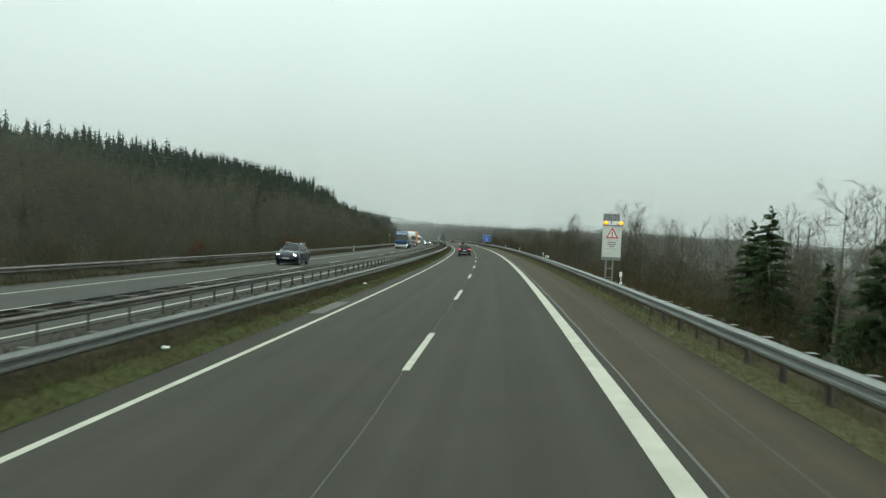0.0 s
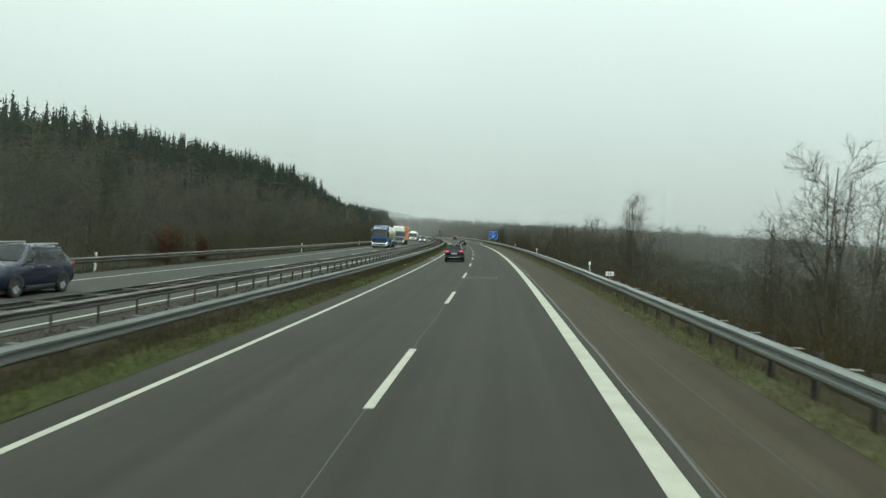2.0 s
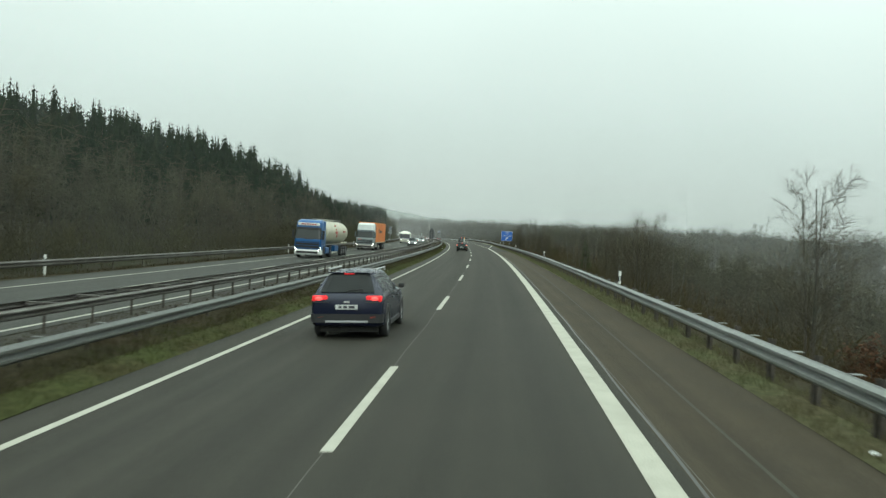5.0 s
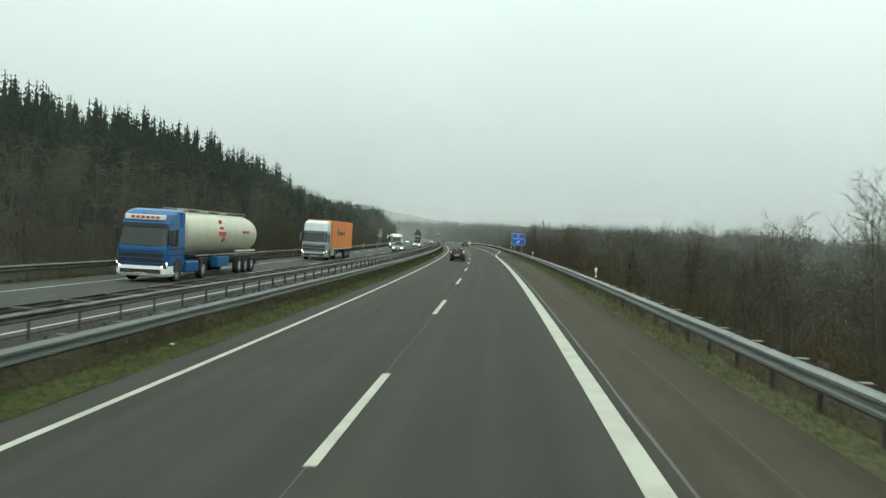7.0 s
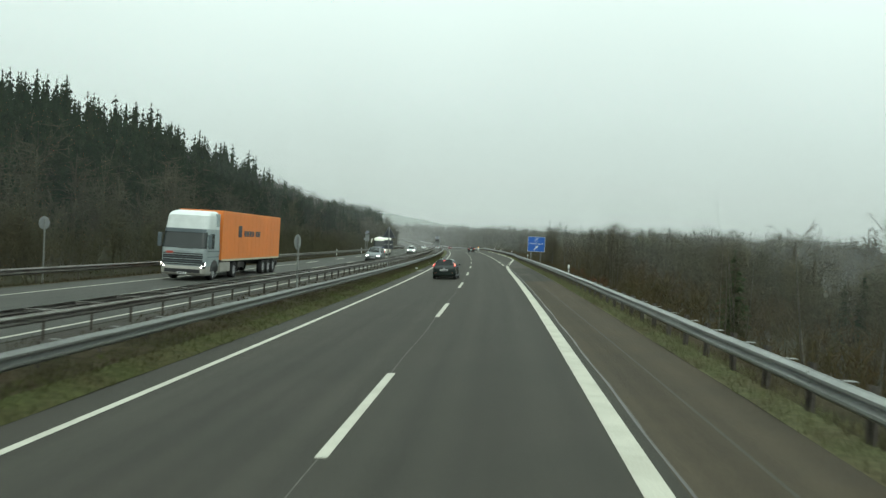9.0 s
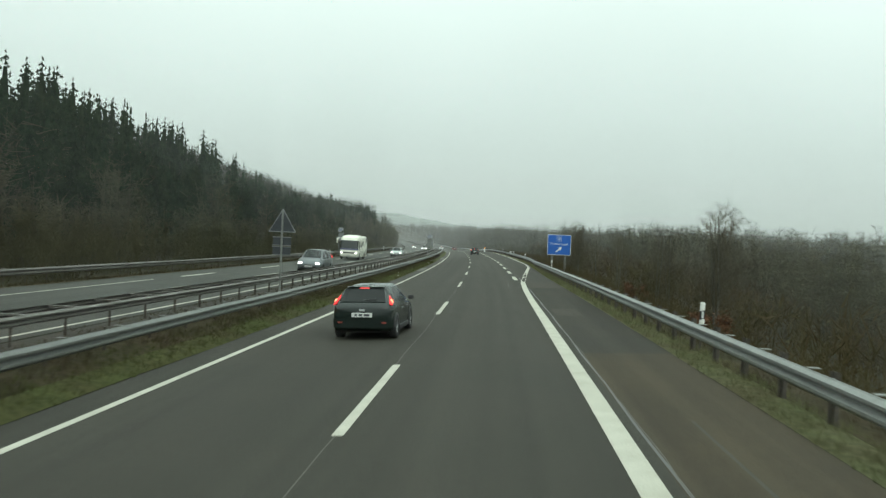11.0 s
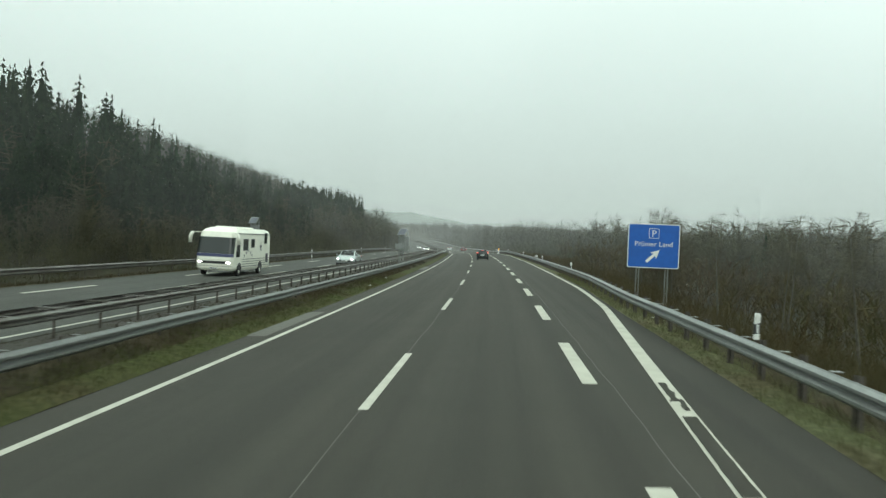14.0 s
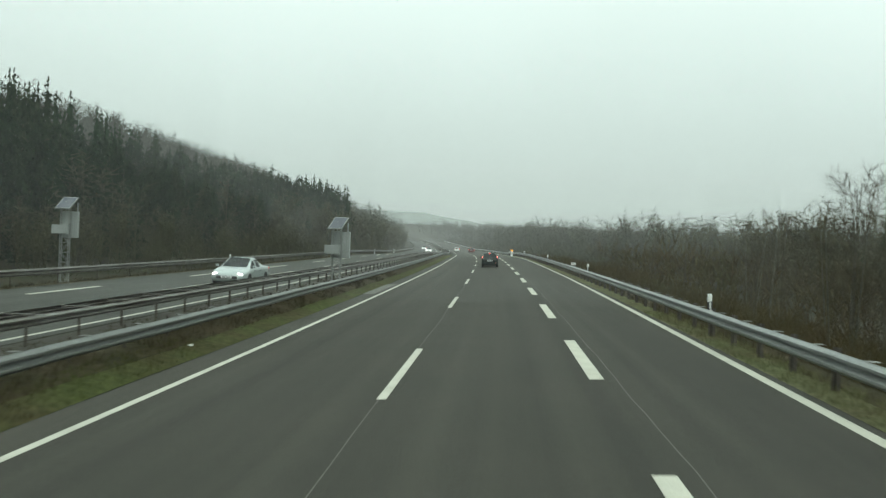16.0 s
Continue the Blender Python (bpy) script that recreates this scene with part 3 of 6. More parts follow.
# ---- guardrails ----
def beam_mesh(long, name="beam", mat=ZINC, tall=0.31, deep=0.083):
    """A corrugated steel beam along y; its face looks along +x, its top edge is at z = 0."""
    prof = [(0.0, 0.0), (0.012, -0.018), (deep, -0.06), (deep, -0.10), (0.012, -0.14), (0.008, -0.155), (0.012, -0.17), (deep, -0.21), (deep, -0.25), (0.012, -0.292), (0.0, -0.31)]
    prof = [(x, z * tall / 0.31) for x, z in prof]
    loop = prof + [(x - 0.006, z) for x, z in prof[::-1]]
    bm = bmesh.new()
    loft(bm, [[(x, y, z) for x, z in loop] for y in (0, long)])
    bmesh.ops.recalc_face_normals(bm, faces=bm.faces[:])
    me = bpy.data.meshes.new(name)
    bm.to_mesh(me)
    bm.free()
    me.materials.append(mat)
    return me


def solid(name, mat, *boxes):
    bm = bmesh.new()
    for b in boxes:
        box(bm, *b)
    me = bpy.data.meshes.new(name)
    bm.to_mesh(me)
    bm.free()
    me.materials.append(mat)
    return me


def sigma_post(tall, mat):
    """A folded steel post: web and two flanges, its top at z = 0."""
    return solid("post", mat, (-0.005, 0.005, -0.05, 0.05, -tall, 0), (0.005, 0.055, -0.05, -0.044, -tall, 0), (-0.055, -0.005, 0.044, 0.05, -tall, 0))


def hang(root, inv, name, me, m):
    ob = new(name, me)
    ob.parent = root
    ob.matrix_basis = inv @ m
    return ob


def jitter(amount):
    return random.uniform(-amount, amount)


def guardrail(label, s0, s1, off, face, top, every, far_to, mat, post_mat, spacer=True, double=False):
    """face: +1 where the beam looks to the right (+u), -1 to the left. top: height over the road's surface there."""
    f = off if callable(off) else (lambda s: off)
    root = empty("guardrail", stand(s0, f(s0), floor_z(s0, f(s0))), label, "guardrail", "guardrails")
    inv = root.matrix_basis.inverted()
    beam = beam_mesh(4.0, mat=mat, tall=0.22 if double else 0.31)
    post = sigma_post(0.95, post_mat)
    arm = solid("spacer", mat, (-0.36, 0.0, -0.05, 0.05, -0.13, -0.118), (-0.36, -0.35, -0.05, 0.05, -0.2, -0.118), (-0.16, 0.0, -0.06, 0.06, 0.004, 0.012))
    flip = Matrix.Rotation(math.pi, 4, "Z")
    n = int((s1 - s0) / 4)
    for i in range(n):
        s = s0 + 4 * i
        a, b = spot(s, f(s), road_z(f(s)) + top), spot(s + 4, f(s + 4), road_z(f(s + 4)) + top)
        a.z += jitter(0.008)
        d = (b - a).normalized()
        yaw = math.atan2(-d.x, d.y)
        m = Matrix.Translation(a) @ Matrix.Rotation(yaw, 4, "Z") @ Matrix.Rotation(math.asin(d.z), 4, "X")
        hang(root, inv, "beam", beam, m if face > 0 else m @ Matrix.Translation((0, 4, 0)) @ flip)
        if double:
            c = Matrix.Translation((-0.86, 0, -0.01))
            hang(root, inv, "beam", beam, m @ c @ Matrix.Translation((0, 4, 0)) @ flip)
    k = int((s1 - s0) / every)
    for i in range(k):
        s = s0 + every * (i + 0.5)
        m = stand(s, f(s), road_z(f(s)) + top, 0 if face > 0 else 180)
        back = -0.43 if double else (-0.37 if spacer else -0.02)
        hang(root, inv, "post", post, m @ Matrix.Translation((back, 0, -0.03)) @ Matrix.Rotation(jitter(0.02), 4, "X"))
        if double:
            hang(root, inv, "spacer", solid_double, m)
        elif spacer:
            hang(root, inv, "spacer", arm, m)
    if far_to > s1:
        ss = np.arange(s1, far_to + 1, 8.0)
        prof = [(0.0, 0.0), (0.08, -0.06), (0.08, -0.1), (0.01, -0.155), (0.08, -0.21), (0.08, -0.25), (0.0, -0.31), (-0.01, -0.31), (-0.01, 0.0)]
        bm = bmesh.new()
        loft(bm, [[spot(s, f(s) + face * x, road_z(f(s)) + top + z) for x, z in prof] for s in ss])
        for s in np.arange(s1, far_to, 8.0):
            p = spot(s, f(s) - face * 0.1, 0)
            z = p.z + road_z(f(s)) + top
            box(bm, p.x - 0.05, p.x + 0.05, p.y - 0.05, p.y + 0.05, z - 0.9, z)
        bmesh.ops.recalc_face_normals(bm, faces=bm.faces[:])
        me = bpy.data.meshes.new("far_beam")
        bm.to_mesh(me)
        bm.free()
        me.materials.append(mat)
        me.transform(inv)
        hang(root, inv, "far_beam", me, root.matrix_basis)
        root.children[-1]["kind"] = "stuff"
    return root


solid_double = solid("spacer", ZINC_OLD, (-0.86, 0.0, -0.06, 0.06, -0.055, -0.02), (-0.82, -0.04, -0.05, 0.05, -0.2, -0.16))
guardrail("galvanised steel guardrail beside the hard shoulder", -8, 456, rail_off, -1, 0.74, 2.0, 900, ZINC, POST)
guardrail("galvanised steel guardrail along the grassy median", -8, 456, -7.45, 1, 0.76, 2.2, 900, ZINC_DULL, POST)
guardrail("weathered double steel guardrail in the median", -8, 456, -9.75, 1, 0.77, 2.25, 900, ZINC_OLD, POST, double=True)
guardrail("dull steel guardrail beyond the oncoming lanes", 20, 620, -21.0, 1, 0.78, 4.0, 900, ZINC_OLD, POST)

# ---- posts and signs ----
def delineator(s, u, lean=0.0, side=1):
    """A white marker post with a slanting black band and a reflector."""
    root = empty("marker_post", stand(s, u, floor_z(s, u), 0) @ Matrix.Rotation(radians(lean), 4, "Y"), "white plastic marker post with black band behind the guardrail", "marker post", "marker posts")

    def ring(z, w=0.06, d=0.05):
        return [(-w, -d * 0.2, z), (-w * 0.3, -d, z), (w * 0.3, -d, z), (w, -d * 0.2, z), (w * 0.75, d, z), (-w * 0.75, d, z)]

    low = 0.0 if side < 0 else 0.6
    bm = bmesh.new()
    loft(bm, [ring(low), ring(0.72)])
    part("shaft", bm, WHITE, root)
    if low:
        # clamped to a slim steel stake behind the rail
        bm = bmesh.new()
        box(bm, -0.02, 0.02, 0.0, 0.03, -0.3, 0.64)
        part("stake", bm, POST, root, "dark steel stake")
    bm = bmesh.new()
    loft(bm, [[(x * 1.03, y * 1.03, z + 0.35 * x * side) for x, y, z in ring(0.72)], [(x * 1.03, y * 1.03, z + 0.35 * x * side) for x, y, z in ring(0.92)]])
    part("band", bm, BLACK, root, "slanting black band")
    bm = bmesh.new()
    loft(bm, [[(x, y, z + 0.35 * x * side - 0.0) for x, y, z in ring(0.92)], ring(1.08), [(x * 0.8, y * 0.8, z) for x, y, z in ring(1.12)]])
    part("cap", bm, WHITE, root)
    bm = bmesh.new()
    box(bm, -0.022, 0.022, -0.056, -0.05, 0.74, 0.9)
    part("reflector", bm, PLATE, root, "small pale reflector")
    return root


for s in (36.0, 85.5, 130.5, 173.8, 223.7, 272.6, 313.0, 343.0, 379.0, 425.0, 470.0):
    delineator(s, rail_off(s) + (0.72 if s < 280 else 0.3), random.uniform(-2, 2))
for s in (34.0, 84.0, 135.5, 186.0, 238.0, 290.0, 320.0, 358.0, 405.0, 455.0, 505.0):
    delineator(s, -21.75, random.uniform(-3, 3), -1)


def rail_plate(s):
    """A small pale plate on a bracket on the guardrail."""
    u = rail_off(s) + 0.3
    root = empty("distance_plate", stand(s, u, road_z(u) + 0.74), "small dirty white plate on the guardrail", "plate")
    bm = bmesh.new()
    box(bm, -0.17, 0.17, -0.012, 0.012, 0.02, 0.2, 0.006)
    part("panel", bm, WHITE, root)
    bm = bmesh.new()
    box(bm, -0.02, 0.02, 0.012, 0.03, -0.1, 0.16)
    part("bracket", bm, ZINC, root)
    bm = bmesh.new()
    for k in (-0.06, 0.04):
        box(bm, k - 0.015, k + 0.015, -0.016, -0.011, 0.07, 0.15)
    part("marking", bm, MARK_DARK, root, "dark bars")


rail_plate(74.9)
rail_plate(352.0)


def lettering(name, body, size, mat, parent, m, align="CENTER"):
    """Raised letters as a mesh."""
    cu = bpy.data.curves.new(name, "FONT")
    cu.body, cu.size, cu.extrude, cu.align_x = body, size, 0.002, align
    tmp = bpy.data.objects.new("letters", cu)
    scene.collection.objects.link(tmp)
    bpy.context.view_layer.update()
    me = bpy.data.meshes.new_from_object(tmp.evaluated_get(bpy.context.evaluated_depsgraph_get()))
    bpy.data.objects.remove(tmp)
    me.materials.clear()
    me.materials.append(mat)
    ob = new(name, me)
    ob.parent = parent
    ob.matrix_basis = m
    return ob


def rounded(w, h, r, n=5):
    out = []
    for cx, cz, a0 in ((w - r, h - r, 0), (r - w, h - r, 90), (r - w, r - h, 180), (w - r, r - h, 270)):
        for i in range(n + 1):
            a = radians(a0 + 90 * i / n)
            out.append((cx + r * math.cos(a), cz + r * math.sin(a)))
    return out


def sheet(mat, name, parent, pts, y, thick, label=""):
    """A plate with the outline pts in x and z, whose front looks along -y."""
    bm = bmesh.new()
    plate(bm, [(x, y, z) for x, z in pts], (0, -1, 0), thick)
    return part(name, bm, mat, parent, label)


def parking_sign():
    """A blue rest-area sign on two steel posts."""
    u, z0, z1 = 8.42, 1.43, 3.80
    w, h = 1.36, (z1 - z0) / 2
    base = floor_z(301.0, u)
    root = empty("parking_sign", stand(301.0, u, 0, -4), "blue rest-area sign with white arrow on two steel posts", "road sign")
    sheet(SIGN_WHITE, "border", root, [(x, z + (z0 + z1) / 2) for x, z in rounded(w, h, 0.1)], 0.0, 0.03, "white rim")
    sheet(SIGN_BLUE, "panel", root, [(x, z + (z0 + z1) / 2) for x, z in rounded(w - 0.045, h - 0.045, 0.08)], -0.03, 0.006, "blue sheet")
    mid = (z0 + z1) / 2
    sheet(SIGN_WHITE, "letter_frame", root, [(x, z + mid + 0.68) for x, z in rounded(0.27, 0.27, 0.04)], -0.036, 0.003, "white outline of a square")
    sheet(SIGN_BLUE, "letter_field", root, [(x, z + mid + 0.68) for x, z in rounded(0.245, 0.245, 0.03)], -0.039, 0.003)
    turn = Matrix.Rotation(math.pi / 2, 4, "X")
    lettering("letter", "P", 0.5, SIGN_WHITE, root, Matrix.Translation((0.0, -0.045, mid + 0.50)) @ turn)
    lettering("words", "Pr\u00fcmer Land", 0.385, SIGN_WHITE, root, Matrix.Translation((0.0, -0.042, mid - 0.02)) @ turn @ Matrix.Diagonal((1.0, 1, 1, 1)))
    d, n = Vector((0.72, 0.69)).normalized(), Vector((-0.69, 0.72)).normalized()
    o = Vector((-0.36, mid - 0.86))
    arrow = [o + n * 0.075, o + d * 0.56 + n * 0.075, o + d * 0.5 + n * 0.23, o + d * 0.95, o + d * 0.5 - n * 0.23, o + d * 0.56 - n * 0.075, o - n * 0.075]
    sheet(SIGN_WHITE, "arrow", root, [tuple(p) for p in arrow[::-1]], -0.036, 0.004, "white slanting arrow")
    for x in (-0.78, 0.74):
        for k, dx in enumerate((-0.07, 0.07)):
            bm = bmesh.new()
            tube(bm, (x + dx, 0.08, base - 0.1), (x + dx, 0.08, z1 - 0.2), 0.035, n=8)
            part("post", bm, ZINC, root)
        bm = bmesh.new()
        for z in np.arange(base + 0.7, z0 - 0.1, 0.9):
            box(bm, x - 0.07, x + 0.07, 0.065, 0.095, z, z + 0.04)
        part("brace", bm, ZINC, root)
    for z in (z0 + 0.4, z1 - 0.4):
        bm = bmesh.new()
        box(bm, -1.2, 1.2, 0.0, 0.045, z - 0.03, z + 0.03)
        part("rail", bm, ZINC, root)


parking_sign()


def solar_panel(parent, x0, x1, y, z0, z1, tilt):
    """A framed solar panel that leans back."""
    up, back = Vector((0, math.sin(tilt), math.cos(tilt))), Vector((0, math.cos(tilt), -math.sin(tilt)))
    o = Vector((0, y, z0))
    h = z1 - z0

    def quad(a, b, c, d, lift):
        return [Vector((a, 0, 0)) + o + up * c - back * lift, Vector((b, 0, 0)) + o + up * c - back * lift, Vector((b, 0, 0)) + o + up * d - back * lift, Vector((a, 0, 0)) + o + up * d - back * lift]

    bm = bmesh.new()
    plate(bm, quad(x0, x1, 0, h, 0), -back, 0.03)
    pan = part("solar_panel", bm, ZINC, parent, "solar panel in a metal frame")
    cols, rows_ = 4, 3
    for i in range(cols):
        for j in range(rows_):
            a, b = x0 + 0.03 + (x1 - x0 - 0.06) * i / cols + 0.006, x0 + 0.03 + (x1 - x0 - 0.06) * (i + 1) / cols - 0.006
            c, d = 0.03 + (h - 0.06) * j / rows_ + 0.006, 0.03 + (h - 0.06) * (j + 1) / rows_ - 0.006
            bm = bmesh.new()
            plate(bm, quad(a, b, c, d, 0.03), -back, 0.003)
            part("cell", bm, CELL, pan)
    return pan


def warning_sign():
    """A ribbed grey box with a warning triangle, flashers and solar panels, on a ladder mast."""
    s, u = 53.4, 6.98
    z0, z1 = 1.38, 3.53
    base = floor_z(s, u)
    root = empty("warning_sign", stand(s, u, 0, -3), "pale grey warning box with red triangle and lit amber flashers", "road sign")
    bm = bmesh.new()
    box(bm, -0.58, 0.58, 0, 0.34, z0, z1, 0.02)
    part("cabinet", bm, CABINET, root)
    for i in range(6):
        x = -0.475 + 0.19 * i
        bm = bmesh.new()
        box(bm, x - 0.083, x + 0.083, -0.012, 0.0, z0 + 0.22, z1 - 0.06, 0.004)
        part("rib", bm, CABINET, root)
    bm = bmesh.new()
    box(bm, -0.59, 0.59, -0.016, 0.35, z0 - 0.01, z0 + 0.19, 0.008)
    part("base_band", bm, ZINC, root, "grey metal band")
    bm = bmesh.new()
    box(bm, -0.60, 0.60, -0.02, 0.36, z1, z1 + 0.07, 0.01)
    part("roof", bm, ZINC, root)
    c = 2.62 + 0.37

    def tri(r):
        return [(r * math.sin(radians(a)), c + r * math.cos(radians(a))) for a in (0, 120, 240)]

    sheet(SIGN_RED, "triangle_rim", root, tri(0.46)[::-1], -0.014, 0.008, "red triangle rim")
    sheet(SIGN_WHITE, "triangle_field", root, tri(0.31)[::-1], -0.022, 0.003)
    sheet(BLACK, "exclamation_stroke", root, [(-0.045, c + 0.17), (0.045, c + 0.17), (0.025, c - 0.06), (-0.025, c - 0.06)][::-1], -0.025, 0.003)
    sheet(BLACK, "exclamation_dot", root, [(0.035 * math.cos(a), c - 0.115 + 0.035 * math.sin(a)) for a in np.linspace(0, 2 * math.pi, 10, endpoint=False)], -0.025, 0.003)
    sheet(CABINET, "notice", root, [(x, z + c - 0.62) for x, z in rounded(0.37, 0.27, 0.03)], -0.014, 0.006, "white notice board")
    for z in (-0.27, 0.262):
        sheet(MARK_DARK, "notice_rim", root, [(-0.37, c - 0.62 + z), (0.37, c - 0.62 + z), (0.37, c - 0.62 + z + 0.012), (-0.37, c - 0.62 + z + 0.012)], -0.02, 0.002)
    for k, (w, dz) in enumerate(((0.27, 0.13), (0.28, 0.0), (0.16, -0.13))):
        sheet(MARK_GREY, "text_bar", root, [(x, z + c - 0.62 + dz) for x, z in rounded(w, 0.032, 0.012)], -0.02, 0.002)
    for x in (-0.40, 0.52):
        bm = bmesh.new()
        bmesh.ops.create_uvsphere(bm, u_segments=16, v_segments=10, radius=0.115, matrix=Matrix.Translation((x, -0.02, z1 + 0.2)) @ Matrix.Diagonal((1.1, 0.75, 1, 1)))
        lamp = part("flasher", bm, AMBER, root, "lit amber flasher", smooth=True)
        bm = bmesh.new()
        tube(bm, (x, 0.03, z1 + 0.07), (x, 0.03, z1 + 0.12), 0.06, n=10)
        box(bm, x - 0.13, x + 0.13, 0.06, 0.12, z1 + 0.1, z1 + 0.3, 0.01)
        part("housing", bm, BLACK, lamp)
    solar_panel(root, -0.58, -0.09, 0.1, z1 + 0.32, z1 + 0.80, radians(16))
    solar_panel(root, -0.03, 0.46, 0.1, z1 + 0.32, z1 + 0.80, radians(16))
    bm = bmesh.new()
    tube(bm, (-0.06, 0.2, z1), (-0.06, 0.2, z1 + 0.95), 0.03, n=8)
    tube(bm, (-0.6, 0.17, z1 + 0.33), (0.5, 0.17, z1 + 0.33), 0.02, n=6)
    part("mast", bm, ZINC, root)
    for x in (-0.3, 0.12):
        bm = bmesh.new()
        box(bm, x - 0.05, x + 0.05, 0.1, 0.2, base - 0.1, z0)
        part("post", bm, ZINC, root)
    for z in np.arange(base + 0.5, z0, 0.55):
        bm = bmesh.new()
        box(bm, -0.26, 0.08, 0.13, 0.17, z, z + 0.05)
        part("rung", bm, ZINC, root)


warning_sign()


def lattice_mast(s, u, top, wide, turn, label, back_first):
    """A lattice mast with boxes and a tilted solar panel, as the oncoming lanes' warning lights have it."""
    base = floor_z(s, u)
    root = empty("signal_mast", stand(s, u, 0, turn), label, "signal mast", "signal masts")
    for x in (-0.2, 0.2):
        for y in (0.0, 0.28):
            bm = bmesh.new()
            tube(bm, (x, y, base - 0.1), (x, y, top - 0.5), 0.03, n=6)
            part("leg", bm, ZINC, root)
    z = base + 0.2
    k = 0
    while z < top - 1.6:
        bm = bmesh.new()
        for y in (0.0, 0.28):
            tube(bm, (-0.2, y, z), (0.2, y, z), 0.014, n=5)
            tube(bm, (-0.2 if k % 2 else 0.2, y, z), (0.2 if k % 2 else -0.2, y, z + 0.5), 0.014, n=5)
        part("brace", bm, ZINC, root)
        z += 0.5
        k += 1
    bm = bmesh.new()
    box(bm, -wide / 2 + 0.15, wide / 2 + 0.15, 0.3, 0.55, top - 1.95, top - 0.6, 0.02)
    part("cabinet", bm, MAST_GREY, root)
    for x in np.linspace(-wide / 2 + 0.3, wide / 2, 4):
        bm = bmesh.new()
        box(bm, x - 0.012, x + 0.012, 0.288, 0.3, top - 1.9, top - 0.65)
        part("rib", bm, SIGN_BACK, root)
    bm = bmesh.new()
    box(bm, -0.55, 0.22, -0.25, -0.02, top - 1.75, top - 1.3, 0.02)
    part("battery_box", bm, MAST_GREY, root)
    bm = bmesh.new()
    tube(bm, (0, 0.14, top - 0.7), (0, 0.14, top - 0.1), 0.035, n=8)
    part("mast_top", bm, ZINC, root)
    bm = bmesh.new()
    c = Vector((0.05, 0.1, top - 0.2))
    a, b = Vector((0.12, 0.30, 0.30)), Vector((0.36, 0.0, 0.0))
    plate(bm, [c - a - b, c - a + b, c + a + b, c + a - b], (0, -0.7, 0.7), 0.04)
    pan = part("solar_panel", bm, ZINC, root, "tilted solar panel")
    bm = bmesh.new()
    q = Vector((0, -0.029, 0.029))
    plate(bm, [c - a * 0.9 - b * 0.9 + q, c - a * 0.9 + b * 0.9 + q, c + a * 0.9 + b * 0.9 + q, c + a * 0.9 - b * 0.9 + q], (0, -0.7, 0.7), 0.006)
    part("cells", bm, CELL, pan)
    bm = bmesh.new()
    tube(bm, (0.5, 0.4, top - 0.6), (0.5, 0.4, top - 0.15), 0.035, n=8)
    part("lamp", bm, SIGN_BACK, root)


lattice_mast(332.0, -22.2, 3.72, 0.8, 10, "grey lattice mast with cabinet and solar panel beyond the guardrail", True)
lattice_mast(332.7, -8.35, 3.25, 0.95, 0, "grey lattice mast with ribbed cabinet in the median", True)


def triangle_back():
    """The unpainted back of a triangular sign with two small plates, on one post."""
    s, u, top = 236.0, -8.5, 3.42
    base = floor_z(s, u)
    root = empty("triangular_sign", stand(s, u, 0), "dark back of a triangular road sign on a steel post", "road sign")
    pts = [(0, top), (0.53, top - 0.90), (-0.53, top - 0.90)]
    sheet(SIGN_DARK, "panel", root, pts, 0.0, 0.02)
    for i in range(3):
        a, b = Vector((pts[i][0], -0.03, pts[i][1])), Vector((pts[(i + 1) % 3][0], -0.03, pts[(i + 1) % 3][1]))
        bm = bmesh.new()
        tube(bm, a, b, 0.018, n=6)
        part("rim", bm, SIGN_BACK, root)
    for k, z in enumerate((top - 1.28, top - 1.66)):
        sheet(SIGN_DARK, "small_plate", root, [(x * 1.0, z2 + z) for x, z2 in rounded(0.36, 0.16, 0.03)], 0.0, 0.02)
        for dz in (-0.16, 0.16):
            bm = bmesh.new()
            tube(bm, (-0.38, -0.03, z + dz), (0.38, -0.03, z + dz), 0.014, n=5)
            part("rim", bm, SIGN_BACK, root)
    bm = bmesh.new()
    tube(bm, (0, -0.06, base - 0.1), (0, -0.06, top - 0.05), 0.04, n=8)
    part("post", bm, ZINC, root)


triangle_back()


def round_back(s, u, top, turn):
    base = floor_z(s, u)
    root = empty("round_sign", stand(s, u, 0, turn), "back of a round road sign on a thin post", "road sign", "round signs")
    sheet(SIGN_BACK, "disc", root, [(0.31 * math.cos(a), top - 0.31 + 0.31 * math.sin(a)) for a in np.linspace(0, 2 * math.pi, 24, endpoint=False)], 0.0, 0.02)
    bm = bmesh.new()
    for i in range(24):
        a, b = 2 * math.pi * i / 24, 2 * math.pi * (i + 1) / 24
        tube(bm, (0.31 * math.cos(a), -0.01, top - 0.31 + 0.31 * math.sin(a)), (0.31 * math.cos(b), -0.01, top - 0.31 + 0.31 * math.sin(b)), 0.014, n=4, caps=False)
    part("rim", bm, ZINC, root)
    bm = bmesh.new()
    tube(bm, (0, -0.05, base - 0.1), (0, -0.05, top - 0.1), 0.035, n=8)
    part("post", bm, ZINC, root)


round_back(203.0, -8.4, 2.42, 78)
round_back(207.5, -21.9, 2.75, 70)


def exit_marker(s, u):
    """A yellow-topped reflector post far down the exit."""
    root = empty("exit_beacon", stand(s, u, floor_z(s, u)), "small pale exit beacon with yellow head", "beacon")
    bm = bmesh.new()
    box(bm, -0.2, 0.2, -0.05, 0.05, 0, 0.95, 0.03)
    part("board", bm, WHITE, root)
    bm = bmesh.new()
    bmesh.ops.create_uvsphere(bm, u_segments=10, v_segments=6, radius=0.14, matrix=Matrix.Translation((0, 0, 1.1)))
    part("head", bm, AMBER, root, "lit yellow lamp")


